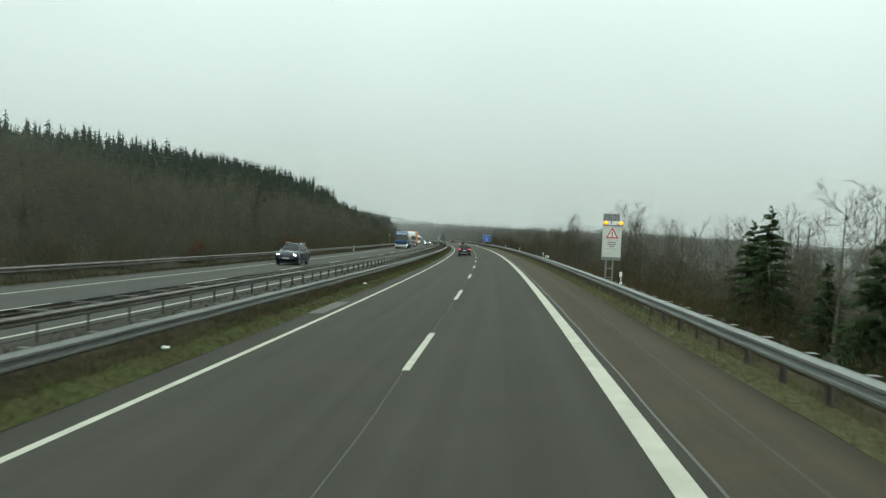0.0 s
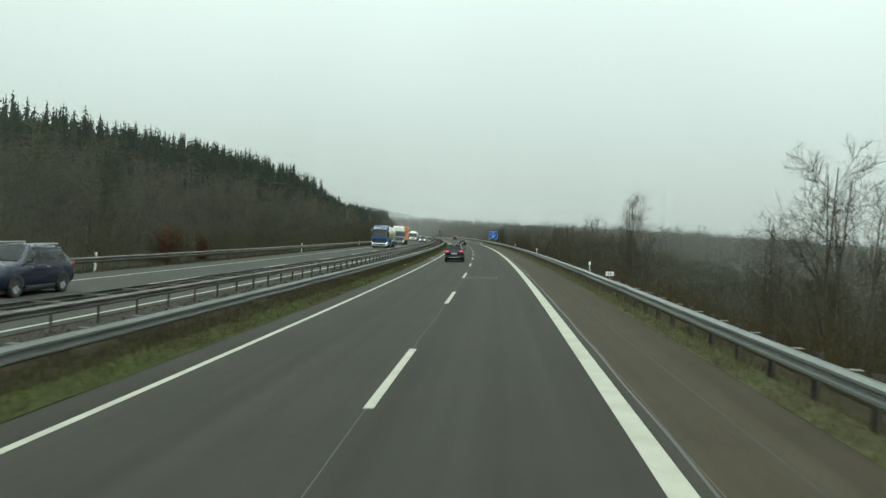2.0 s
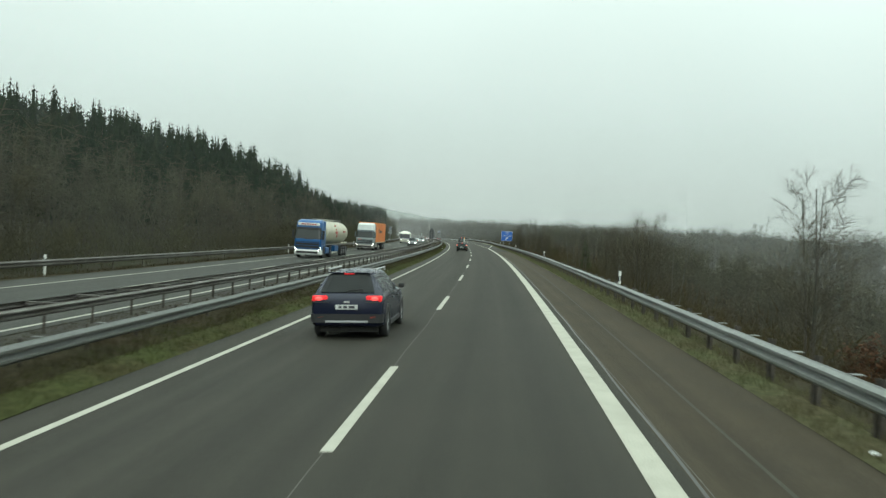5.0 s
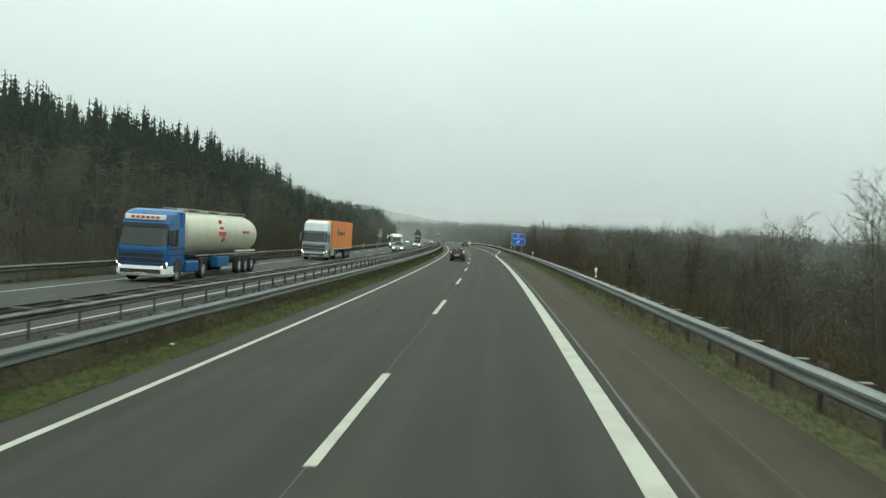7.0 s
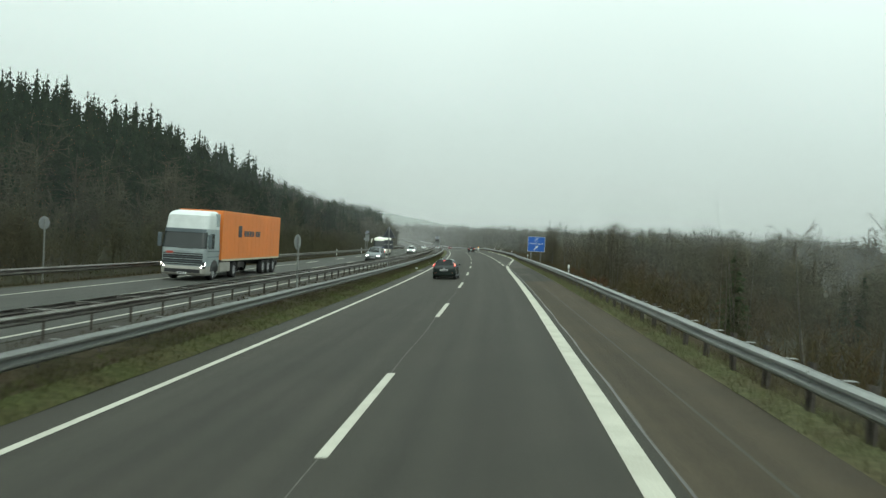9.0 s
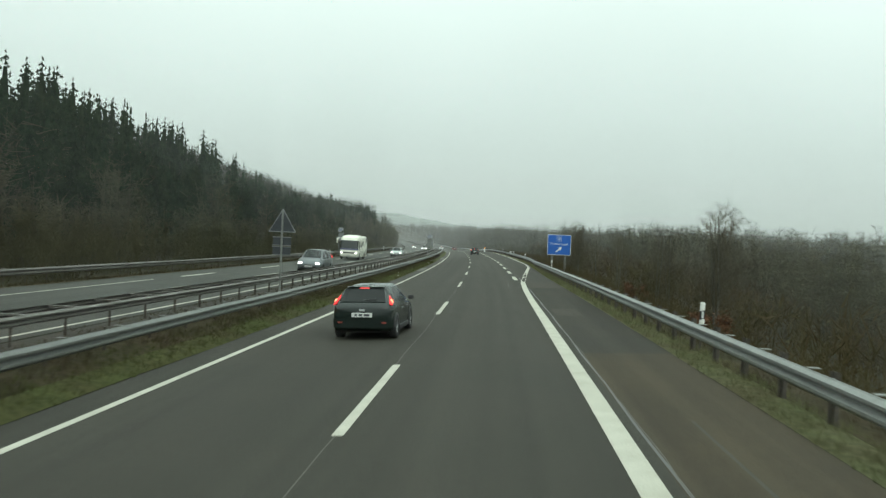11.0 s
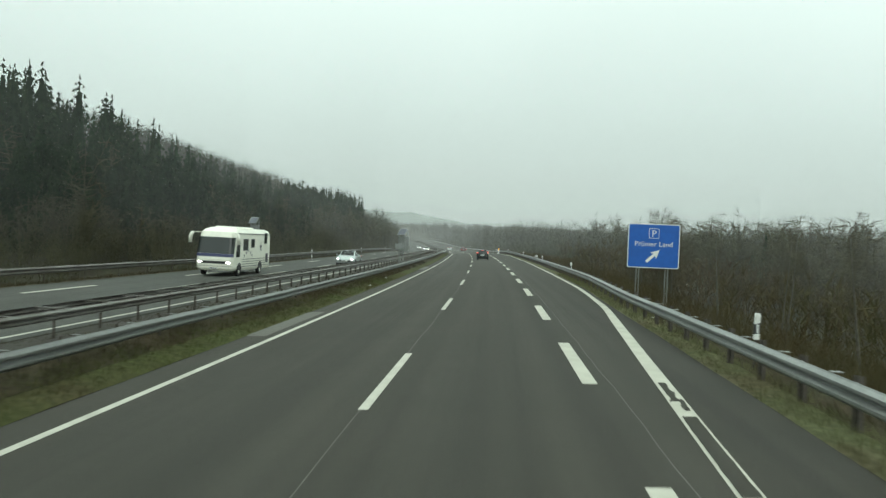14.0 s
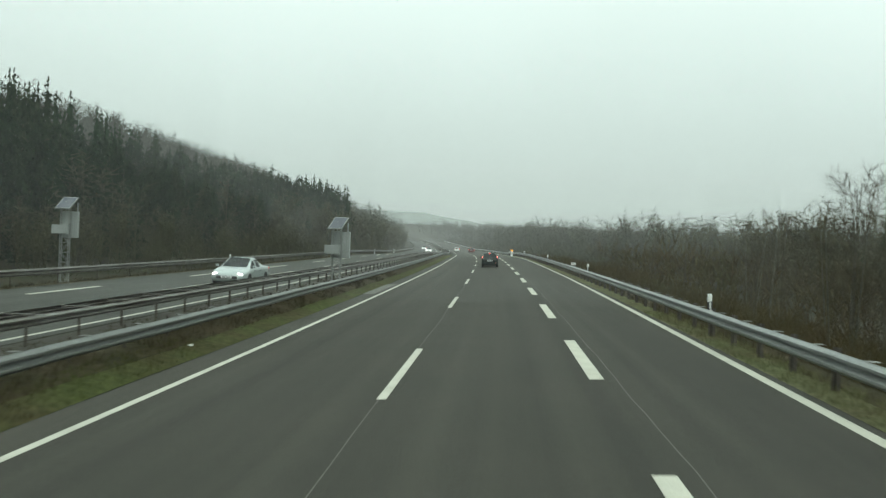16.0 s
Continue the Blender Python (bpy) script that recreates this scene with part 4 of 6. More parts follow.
exit_marker(448.0, 5.0)

# ---- plants ----
rng = np.random.default_rng(7)


def grow(height, seed, spread=0.5, stems=1, depth=3, lean=0.08, first=0.25, twiggy=1.0):
    """Segments (a, b, ra, rb, level) of a bare tree that stands at the origin: straight stems, finer and finer twigs."""
    r = random.Random(seed)
    segs = []

    def branch(p, d, length, rad, level):
        n = (9, 5, 3, 1)[level]
        step = length / n
        for i in range(n):
            f = (i + 1) / n
            wob = (0.016, 0.026, 0.032, 0.04)[level]
            d = (d + Vector((r.gauss(0, wob), r.gauss(0, wob), r.gauss(0.0 if level else 0.02, wob * 0.6)))).normalized()
            q = p + d * step
            segs.append((p.copy(), q.copy(), rad * (1 - 0.85 * i / n), rad * (1 - 0.85 * f), level))
            if level < depth and (level > 0 or f > first):
                for _ in range(r.choice(((1, 2, 2), (2, 2, 2), (1, 2, 2))[level]) if r.random() < 0.92 * twiggy else 0):
                    a = r.uniform(0, 2 * math.pi)
                    side = d.orthogonal().normalized()
                    side.rotate(Matrix.Rotation(a, 3, d))
                    dd = (d * 0.78 + side * spread * r.uniform(0.75, 1.3) + Vector((0, 0, 0.26))).normalized()
                    long = (height * 0.42 * (1.12 - 0.72 * f), length * 0.55 * (1.15 - 0.5 * f), length * 0.85)[level] * r.uniform(0.7, 1.15)
                    branch(p.lerp(q, r.uniform(0.1, 1.0)), dd, long, max(0.004, rad * (1 - 0.85 * f) * 0.40 + 0.0015), level + 1)
            p = q

    for k in range(stems):
        a = r.uniform(0, 2 * math.pi) + k * 2.1
        d = Vector((math.cos(a) * lean, math.sin(a) * lean, 1)).normalized()
        o = 0.16 * (stems > 1)
        branch(Vector((math.cos(a) * o, math.sin(a) * o, -0.3)), d, height * r.uniform(0.82, 1.0), height * 0.0125 / math.sqrt(stems), 0)
    return segs


def seg_mesh(name, segs, mat, sides=4, least=0.006):
    vs, fs = [], []
    for a, b, ra, rb, level in segs:
        q = (b - a).to_track_quat("Z", "Y")
        base = len(vs)
        ends = ((a, max(ra, least)),) if level >= 3 else ((a, max(ra, least)), (b, max(rb, least * 0.7)))
        for p, rad in ends:
            for i in range(sides):
                t = 2 * math.pi * i / sides
                vs.append(tuple(p + q @ Vector((rad * math.cos(t), rad * math.sin(t), 0))))
        if level >= 3:
            vs.append(tuple(b))
        for i in range(sides):
            j = (i + 1) % sides
            fs.append((base + i, base + j, base + sides) if level >= 3 else (base + i, base + j, base + sides + j, base + sides + i))
    return mesh_np(name, vs, fs, mat, smooth=True)


def bare_tree(seed, height, label, **kw):
    segs = grow(height, seed, **kw)
    root = empty("bare_tree", Matrix.Identity(4), label, "tree", "bare trees on the slope")
    part("trunk", seg_mesh("trunk", [g for g in segs if g[4] == 0], BARK, 6, 0.024), None, root)
    part("crown", seg_mesh("crown", [g for g in segs if g[4] > 0], TWIG, 3, 0.0065), None, root, "crown of bare twigs")
    return root


def spruce_arrays(height, width, seed, tiers=22, per=9, droop=0.3, fingers=1):
    """Needle sprays of one spruce as triangles: (n, 3, 3)."""
    r = np.random.default_rng(seed)
    tris = []
    turn = 0.0
    for k in range(tiers):
        f = k / (tiers - 1)
        z0 = height * (0.05 + 0.92 * f)
        rad = width * (1 - f) ** 0.66 * r.uniform(0.72, 1.12) + 0.12
        n = max(4, int(per * (1 - 0.45 * f)))
        turn += 0.7
        for i in range(n):
            a = turn + 2 * math.pi * (i + r.uniform(-0.3, 0.3)) / n
            z = z0 + r.uniform(-0.9, 0.9) * height / tiers
            L = rad * r.uniform(0.65, 1.12)
            d, side = np.array([math.cos(a), math.sin(a), 0]), np.array([-math.sin(a), math.cos(a), 0])
            w = 0.42 * L + 0.05
            top = np.array([0, 0, z + 0.30 * L + height * 0.045])
            tip = d * L + np.array([0, 0, z - droop * L + r.uniform(-0.15, 0.15)])
            low = np.array([0, 0, -height * 0.03])
            if fingers > 1:
                for g in np.linspace(0.12, 0.95, fingers):
                    for e in (-1, 1):
                        c = d * L * g + np.array([0, 0, z + 0.18 * L - (droop + 0.18) * L * g])
                        q = c + d * 0.30 * L + side * e * w * (1.05 - 0.7 * g) * r.uniform(0.7, 1.2) + np.array([0, 0, -0.10 * L - 0.15 * r.uniform(0, 1)])
                        tris.append((c + np.array([0, 0, 0.18 + 0.07 * L]), c - np.array([0, 0, 0.22 + 0.08 * L]) - d * 0.12, q))
                continue
            tris += [(top, d * L * 0.62 + side * w + [0, 0, z - droop * 0.7 * L] + low, tip), (top, tip, d * L * 0.62 - side * w + [0, 0, z - droop * 0.7 * L] + low)]
    # the dense dark inside of the crown
    for i in range(8):
        a, b = 2 * math.pi * i / 8, 2 * math.pi * (i + 1) / 8
        ca, cb = np.array([math.cos(a), math.sin(a), 0]), np.array([math.cos(b), math.sin(b), 0])
        for f0, f1 in ((0.06, 0.45), (0.45, 0.86)):
            r0, r1 = 0.40 * width * (1 - f0) ** 0.9, 0.40 * width * (1 - f1) ** 0.9
            z0, z1 = np.array([0, 0, height * f0]), np.array([0, 0, height * (f1 + 0.02)])
            tris += [(ca * r0 + z0, cb * r0 + z0, ca * r1 + z1), (cb * r0 + z0, cb * r1 + z1, ca * r1 + z1)]
    for i in range(3):
        a = i * 2.1
        tris.append((np.array([0.09 * math.cos(a), 0.09 * math.sin(a), height * 0.9]), np.array([0.09 * math.cos(a + 2.1), 0.09 * math.sin(a + 2.1), height * 0.9]), np.array([0, 0, height * 0.975])))
    return np.array(tris)


def broadleaf_arrays(height, width, seed, twigs=150, thick=0.05):
    """A bare rounded crown of fine twigs on a few limbs, as triangles."""
    r = np.random.default_rng(seed)
    tris = []
    limbs = []
    for k in range(12):
        a = r.uniform(0, 2 * math.pi)
        f = r.uniform(0.12, 0.6)
        p = np.array([r.normal(0, 0.1), r.normal(0, 0.1), height * f])
        out = width * r.uniform(0.15, 0.85)
        q = np.array([math.cos(a) * out, math.sin(a) * out, height * min(0.93 - 0.25 * (out / width) ** 2, f + r.uniform(0.2, 0.45))])
        limbs.append((p, q))
        s = np.array([-math.sin(a), math.cos(a), 0]) * thick * 1.1
        tris.append((p - s, p + s, q))
    for a in (0, 1.6):
        s = np.array([math.cos(a), math.sin(a), 0]) * 0.009 * height
        tris.append((-s - np.array([0, 0, 0.5]), s - np.array([0, 0, 0.5]), np.array([0, 0, height * 0.9])))
    for k in range(twigs):
        p0, q0 = limbs[r.integers(len(limbs))]
        p = p0 + (q0 - p0) * r.uniform(0.15, 1.0)
        d = np.array([r.normal(0, 0.75), r.normal(0, 0.75), r.uniform(-0.15, 0.9)])
        d = d / np.linalg.norm(d) * r.uniform(0.07, 0.18) * height
        s = np.cross(d, r.normal(size=3))
        s = s / np.linalg.norm(s) * thick * r.uniform(0.5, 1.0)
        tris.append((p - s, p + s, p + d))
    return np.array(tris)


def bush_arrays(height, width, seed, twigs=170, thick=0.02):
    """A thicket of bent stems that fan out of the ground, with side twigs in all directions."""
    r = np.random.default_rng(seed)
    tris = []
    for k in range(twigs // 9):
        a, o = r.uniform(0, 2 * math.pi), r.uniform(0, 0.45) * width
        p = np.array([math.cos(a) * o, math.sin(a) * o, -0.3])
        d = np.array([r.normal(0, 0.26), r.normal(0, 0.26), 1.0])
        m = p + d / np.linalg.norm(d) * height * r.uniform(0.35, 0.55)
        d = d + np.array([r.normal(0, 0.35), r.normal(0, 0.35), -0.2])
        q = m + d / np.linalg.norm(d) * height * r.uniform(0.25, 0.5)
        s = np.array([-math.sin(a + 1), math.cos(a + 1), 0]) * thick
        tris += [(p - s, p + s, m), (m - s * 0.7, m + s * 0.7, q)]
        for _ in range(7):
            f = r.uniform(0.25, 1.9)
            c = p + (m - p) * f if f < 1 else m + (q - m) * (f - 1)
            e = np.array([r.normal(0, 0.45), r.normal(0, 0.45), r.uniform(0.15, 1.0)])
            e = e / np.linalg.norm(e) * height * r.uniform(0.10, 0.28)
            s2 = np.cross(e, r.normal(size=3))
            s2 = s2 / np.linalg.norm(s2) * thick * 0.7
            tris.append((c - s2, c + s2, c + e))
    return np.array(tris)


def scatter(name, label, category, protos, places, mat):
    """One object of kind stuff: copies of triangle sets at (x, y, z, size, turn, which)."""
    out = []
    for x, y, z, size, turn, which in places:
        t = protos[int(which)]
        c, s = math.cos(turn) * size, math.sin(turn) * size
        v = np.empty_like(t)
        v[..., 0] = t[..., 0] * c - t[..., 1] * s + x
        v[..., 1] = t[..., 0] * s + t[..., 1] * c + y
        v[..., 2] = t[..., 2] * size + z
        out.append(v.reshape(-1, 3))
    v = np.concatenate(out)
    n = len(v) // 3
    me = bpy.data.meshes.new(name)
    me.vertices.add(len(v))
    me.vertices.foreach_set("co", v.ravel())
    me.loops.add(len(v))
    me.loops.foreach_set("vertex_index", np.arange(len(v), dtype=np.int32))
    me.polygons.add(n)
    me.polygons.foreach_set("loop_start", np.arange(0, len(v), 3, dtype=np.int32))
    me.materials.append(mat)
    me.update(calc_edges=True)
    return tagged(new(name, me), label, category, kind="stuff")


def sow(n, s_range, u_range, seed, keep=None):
    r = np.random.default_rng(seed)
    s, u = r.uniform(*s_range, n), r.uniform(*u_range, n)
    if keep is not None:
        k = keep(s, u, r.uniform(0, 1, n))
        s, u = s[k], u[k]
    p = spots(s, u, ground_z(s, u))
    return s, u, p, r


def places(p, r, sizes, kinds, sink=0.2):
    n = len(p)
    return np.column_stack([p[:, 0], p[:, 1], p[:, 2] - sink, r.uniform(sizes[0], sizes[1], n), r.uniform(0, 6.283, n), r.integers(0, kinds, n)])


# -- the wooded hill beyond the oncoming lanes --
SPRUCES = [spruce_arrays(13.6 + 0.5 * k, 2.5 + 0.25 * k, k, 16 + k, 5, 0.34, 2) for k in range(4)]
SPRUCES_FAR = [spruce_arrays(13.6, 2.6 + 0.25 * k, k, 14 + k, 6) for k in range(4)]
SPRUCES_NEAR = [spruce_arrays(14.0, 2.5 + 0.2 * k, 80 + k, 30, 8, 0.42, 3) for k in range(4)]
BROADS = [broadleaf_arrays(10.5, 3.2, 20 + k, 190, 0.042) for k in range(4)]
BROADS_FAR = [broadleaf_arrays(10.5, 3.4, 120 + k, 110, 0.075) for k in range(4)]
BUSHES = [bush_arrays(3.6, 2.2, 40 + k, 170, 0.017) for k in range(5)]
BUSHES_FAR = [bush_arrays(3.6, 2.6, 140 + k, 80, 0.05) for k in range(4)]


def conifer_here(s, u):
    d = -u
    low = np.interp(s, [-100, 60, 130, 190, 300, 400, 470, 1000], [105, 92, 74, 42, 31, 31, 40, 55])
    high = np.interp(s, [-100, 330, 420, 520, 1000], [400, 400, 120, 75, 60])
    return (d > low) & (d < high)


def near_edge(s, u):
    return (u > -52) & (s > 170) & (s < 440)


s, u, p, r = sow(900, (170, 440), (-52, -31), 30, lambda s, u, q: conifer_here(s, u) & (q < 0.48))
scatter("spruce_edge", "dark green spruces at the edge of the forest", "forest", SPRUCES_NEAR, np.where(np.arange(6) == 3, places(p, r, (0.74, 0.97), 4) * np.interp(s, [270, 290, 335, 350, 400], [0.8, 0.74, 0.76, 0.76, 0.68])[:, None], places(p, np.random.default_rng(91), (0.74, 0.97), 4)), NEEDLE)
s, u, p, r = sow(620, (200, 480), (-35, -26.5), 33)
scatter("forest_fringe", "brown leafless young trees at the forest edge", "forest", BROADS_FAR, places(p, r, (0.28, 0.55), 4), WOODS)
s, u, p, r = sow(4600, (20, 560), (-150, -33), 3, lambda s, u, q: conifer_here(s, u) & (q < 0.94) & ~near_edge(s, u))
pl = places(p, r, (0.72, 1.0), 4)
pl[:, 3] *= np.interp(s, [260, 315, 400, 460], [0.95, 1.18, 1.2, 1.0])
front = (s < 450) & (u > -105)
scatter("spruce_forest", "dark green spruce forest covering the misty hillside", "forest", SPRUCES, pl[front], NEEDLE)
scatter("spruce_forest", "dark spruce forest higher on the misty hill", "forest", SPRUCES_FAR, pl[~front], NEEDLE)
s, u, p, r = sow(3400, (20, 520), (-140, -29), 4, lambda s, u, q: ~conifer_here(s, u) | (q < 0.10))
scatter("bare_forest", "brown leafless broadleaf forest on the hillside", "forest", BROADS, places(p, r, (0.7, 1.12), 4), WOODS)
s, u, p, r = sow(1150, (20, 520), (-33, -24.2), 5)
scatter("roadside_scrub", "leafless brown scrub at the foot of the hill", "scrub", BUSHES, places(p, r, (0.6, 1.35), 4), WOODS)
s, u, p, r = sow(2300, (470, 1000), (-230, -27), 6)
scatter("far_forest", "leafless forest on the ridge behind, tinted with painted haze", "forest", BROADS_FAR, places(p, r, (1.05, 1.65), 4), WOODS_HAZED)
s, u, p, r = sow(160, (440, 475), (-46, -29), 8)
scatter("spruce_clump", "group of tall dark spruces beside the motorway", "trees", SPRUCES, places(p, r, (0.75, 1.0), 4), NEEDLE)


# -- the slope that falls away on the near side --
def thicket_top(s):
    return np.interp(s, [0, 40, 70, 100, 140, 200, 260, 330, 420], [1.05, 1.0, 0.85, 0.72, 0.70, 0.74, 0.64, 0.58, 0.6])


s, u, p, r = sow(2500, (4, 470), (6.6, 16), 11, lambda s, u, q: u > np.interp(s, [255, 300], [6.6, 7.4]))
pl = places(p, r, (0.62, 1.15), 4)
pl[:, 3] *= thicket_top(s) * np.interp(u, [6.6, 8.5, 12, 19], [0.6, 0.9, 0.9, 0.85])
pl[:, 3] *= np.array([1.0 + 0.5 * noise.noise(Vector((a * 0.13, b * 0.2, 9.0))) for a, b in zip(s, u)])
scatter("slope_thicket", "dense brown leafless thicket on the slope behind the guardrail", "thicket", BUSHES, pl, SCRUB)
SAPLINGS = [broadleaf_arrays(7.5, 1.9, 60 + k, 240, 0.013) for k in range(5)]
def sapling_here(s, u, q):
    return q < np.interp(s, [10, 76, 84, 140, 150, 205, 225, 300, 315, 335, 350, 520], [0.8, 0.8, 0.07, 0.09, 0.16, 0.14, 0.05, 0.05, 0.15, 0.15, 0.05, 0.05])


s, u, p, r = sow(900, (10, 520), (11, 34), 12, sapling_here)
scatter("slope_saplings", "slender leafless young trees on the slope", "saplings", SAPLINGS, places(p, r, (0.6, 1.05), 5), TWIG)
s, u, p, r = sow(520, (60, 460), (30, 62), 13)
scatter("valley_woods", "leafless grey-brown woods on the valley side", "forest", BROADS, places(p, r, (0.8, 1.3), 4), WOODS)
s, u, p, r = sow(1000, (60, 700), (62, 140), 16)
scatter("lower_valley_woods", "leafless grey woods deeper in the valley", "forest", BROADS_FAR, places(p, r, (0.9, 1.45), 4), WOODS)
s, u, p, r = sow(2300, (360, 1150), (13, 260), 14, lambda s, u, q: u > np.interp(s, [360, 430, 540, 800], [75, 45, 11, 11]))
pl = places(p, r, (0.82, 1.06), 4)
crest = np.interp(s, [360, 430, 500, 570, 700, 1150], [9.0, 12.0, 14.5, 16.5, 18.0, 20.0]) * np.interp(u, [10, 30, 60, 120, 200, 260], [0.72, 0.9, 1.0, 1.12, 1.0, 0.6])
pl[:, 3] *= np.clip((crest - ground_z(s, u)) / 10.5, 0.35, 1.5) * np.array([1.0 + 0.3 * noise.noise(Vector((a * 0.03, b * 0.05, 4.0))) for a, b in zip(s, u)])
scatter("far_valley_woods", "leafless woods beyond the exit, greyed by painted haze", "forest", BROADS_FAR, pl, WOODS_HAZED)
s, u, p, r = sow(900, (430, 830), (-62, -25), 21, lambda s, u, q: ~conifer_here(s, u) | (s > 490))
scatter("bend_woods", "tall leafless grey trees lining the bend of the motorway", "forest", BROADS_FAR, places(p, r, (0.7, 1.12), 4), WOODS)
s, u, p, r = sow(1300, (60, 440), (17, 60), 18)
scatter("valley_underwood", "leafless underwood on the lower slope", "scrub", BUSHES_FAR, places(p, r, (1.0, 1.9), 4), SCRUB)
s, u, p, r = sow(1000, (20, 320), (-80, -32), 19, lambda s, u, q: ~conifer_here(s, u))
scatter("hill_underwood", "leafless underwood on the hillside", "scrub", BUSHES_FAR, places(p, r, (1.0, 2.0), 4), WOODS)
s, u, p, r = sow(1250, (400, 1000), (8.5, 60), 17)
scatter("far_underwood", "underwood beyond the exit, greyed by painted haze", "scrub", BUSHES_FAR, places(p, r, (0.9, 1.7), 4), WOODS_HAZED)
s, u, p, r = sow(260, (120, 900), (40, 240), 15)
scatter("valley_spruces", "dark spruces among the bare valley woods", "trees", SPRUCES_FAR, places(p, r, (0.45, 0.75), 4), NEEDLE)


# -- trees that can be told apart --
TREES = [bare_tree(101, 9.0, "tall bare grey tree with several stems on the slope", spread=0.95, stems=3, lean=0.06, first=0.2),
         bare_tree(102, 8.0, "bare slender tree with upright branches on the slope", spread=0.8, first=0.3),
         bare_tree(103, 7.0, "bare bushy young tree on the slope", spread=0.8, stems=3, first=0.1, lean=0.16, twiggy=0.8),
         bare_tree(104, 7.5, "bare open tree with fine twigs on the slope", spread=0.8, stems=2, lean=0.08, first=0.2, twiggy=0.85)]


HEIGHTS = [max(v.co.z for c in t.children for v in c.data.vertices) for t in TREES]


def tree_at(k, s, u, top, turn):
    """A copy of a tree whose top reaches the given height over the lane."""
    z = floor_z(s, u)
    size = (top - z) / HEIGHTS[k]
    ob = copy_thing(TREES[k], stand(s, u, z - 0.1, turn))
    ob.scale = (size,) * 3
    return ob


SPOTS = [(0, 96.5, 9.2, 6.2, 10), (3, 98.0, 9.9, 5.2, 200), (1, 94.0, 9.0, 3.4, 80), (2, 112.0, 9.5, 3.0, 0), (0, 123.0, 9.8, 5.4, 40),
         (1, 28.0, 10.5, 5.2, 0), (3, 30.5, 13.0, 5.5, 50), (2, 33.0, 11.0, 4.6, 120), (0, 37.0, 12.5, 4.7, 70), (1, 41.0, 10.8, 4.4, 200),
         (3, 44.0, 12.0, 4.6, 15), (2, 49.0, 11.0, 4.2, 260), (1, 57.0, 9.6, 4.3, 33), (0, 61.0, 12.0, 5.0, 140), (3, 64.0, 9.8, 4.8, 310),
         (0, 68.0, 10.6, 6.4, 225), (1, 70.5, 12.5, 5.4, 100), (2, 66.0, 14.0, 5.2, 20), (3, 73.0, 11.0, 4.2, 160),
         (2, 148.0, 11.0, 3.6, 40), (0, 152.0, 9.8, 4.4, 10), (0, 157.0, 11.0, 5.2, 90), (3, 155.0, 10.2, 4.4, 140), (3, 163.0, 10.5, 4.2, 200), (0, 170.0, 11.5, 4.0, 300),
         (2, 176.0, 12.5, 3.6, 60), (0, 186.0, 13.0, 4.6, 20), (3, 193.0, 11.0, 4.2, 0), (1, 201.0, 12.0, 4.2, 130), (2, 208.0, 11.5, 3.8, 240),
         (3, 216.0, 13.0, 4.2, 75), (0, 246.0, 11.4, 5.4, 10), (0, 250.0, 12.4, 5.2, 55), (0, 261.0, 11.2, 4.8, 180), (0, 266.0, 13.5, 4.8, 310),
         (3, 279.0, 11.5, 4.2, 20), (1, 286.0, 13.0, 4.4, 100), (0, 316.0, 12.8, 5.2, 40), (3, 322.0, 12.0, 4.8, 150), (0, 324.0, 13.5, 6.4, 210), (0, 319.0, 12.6, 5.6, 75),
         (1, 332.0, 13.0, 5.0, 0), (2, 338.0, 14.0, 4.6, 60), (0, 352.0, 20.0, 6.0, 90), (2, 503.0, 38.0, 13.2, 0), (3, 300.0, 15.0, 4.5, 0), (1, 308.0, 14.0, 4.6, 70)]
for k, s, u, top, turn in SPOTS:
    tree_at(k, s, u, top, turn)
for proto in TREES:
    for o in (*proto.children, proto):
        bpy.data.objects.remove(o)


def spruce(s, u, top, width, seed, label):
    z = floor_z(s, u)
    h = top - z
    root = empty("spruce", stand(s, u, z - 0.1), label, "tree", "spruces by the road")
    bm = bmesh.new()
    tube(bm, (0, 0, -0.3), (0.05, 0, h * 0.97), 0.12, 0.015, 8)
    part("trunk", bm, BARK, root)
    r = np.random.default_rng(seed)
    vs, fs = [], []
    tiers = 22
    for k in range(tiers):
        f = k / (tiers - 1)
        zz0 = h * (0.1 + 0.86 * f)
        n = 9 if f < 0.8 else 6
        for i in range(n):
            if r.uniform() < 0.12:
                continue
            zz = zz0 + h * r.uniform(-0.035, 0.03)
            a = 2 * math.pi * (i + r.uniform(-0.4, 0.4)) / n
            L = (width * (1 - f) ** 0.8 + 0.15) * r.uniform(0.55, 1.15)
            d, sd = np.array([math.cos(a), math.sin(a), 0]), np.array([-math.sin(a), math.cos(a), 0])
            for j in range(10):
                g = (j + 0.5) / 10
                c = d * L * g + np.array([0, 0, zz + 0.22 * L * g - 0.30 * L * g * g])
                for side in (-1, 1):
                    e = (sd * side * (0.85 - 0.3 * g) + d * 0.7 + np.array([0, 0, r.uniform(-1.1, 0.1)]))
                    e = e / np.linalg.norm(e) * L * (0.34 - 0.18 * g) * r.uniform(0.7, 1.2)
                    w = np.array([0, 0, 0.065]) + d * 0.05
                    b = len(vs)
                    vs += [tuple(c - w), tuple(c + w), tuple(c + e)]
                    fs.append((b, b + 1, b + 2))
    part("crown", mesh_np("crown", vs, fs, NEEDLE_NEAR), None, root, "uneven crown of dark green needles")


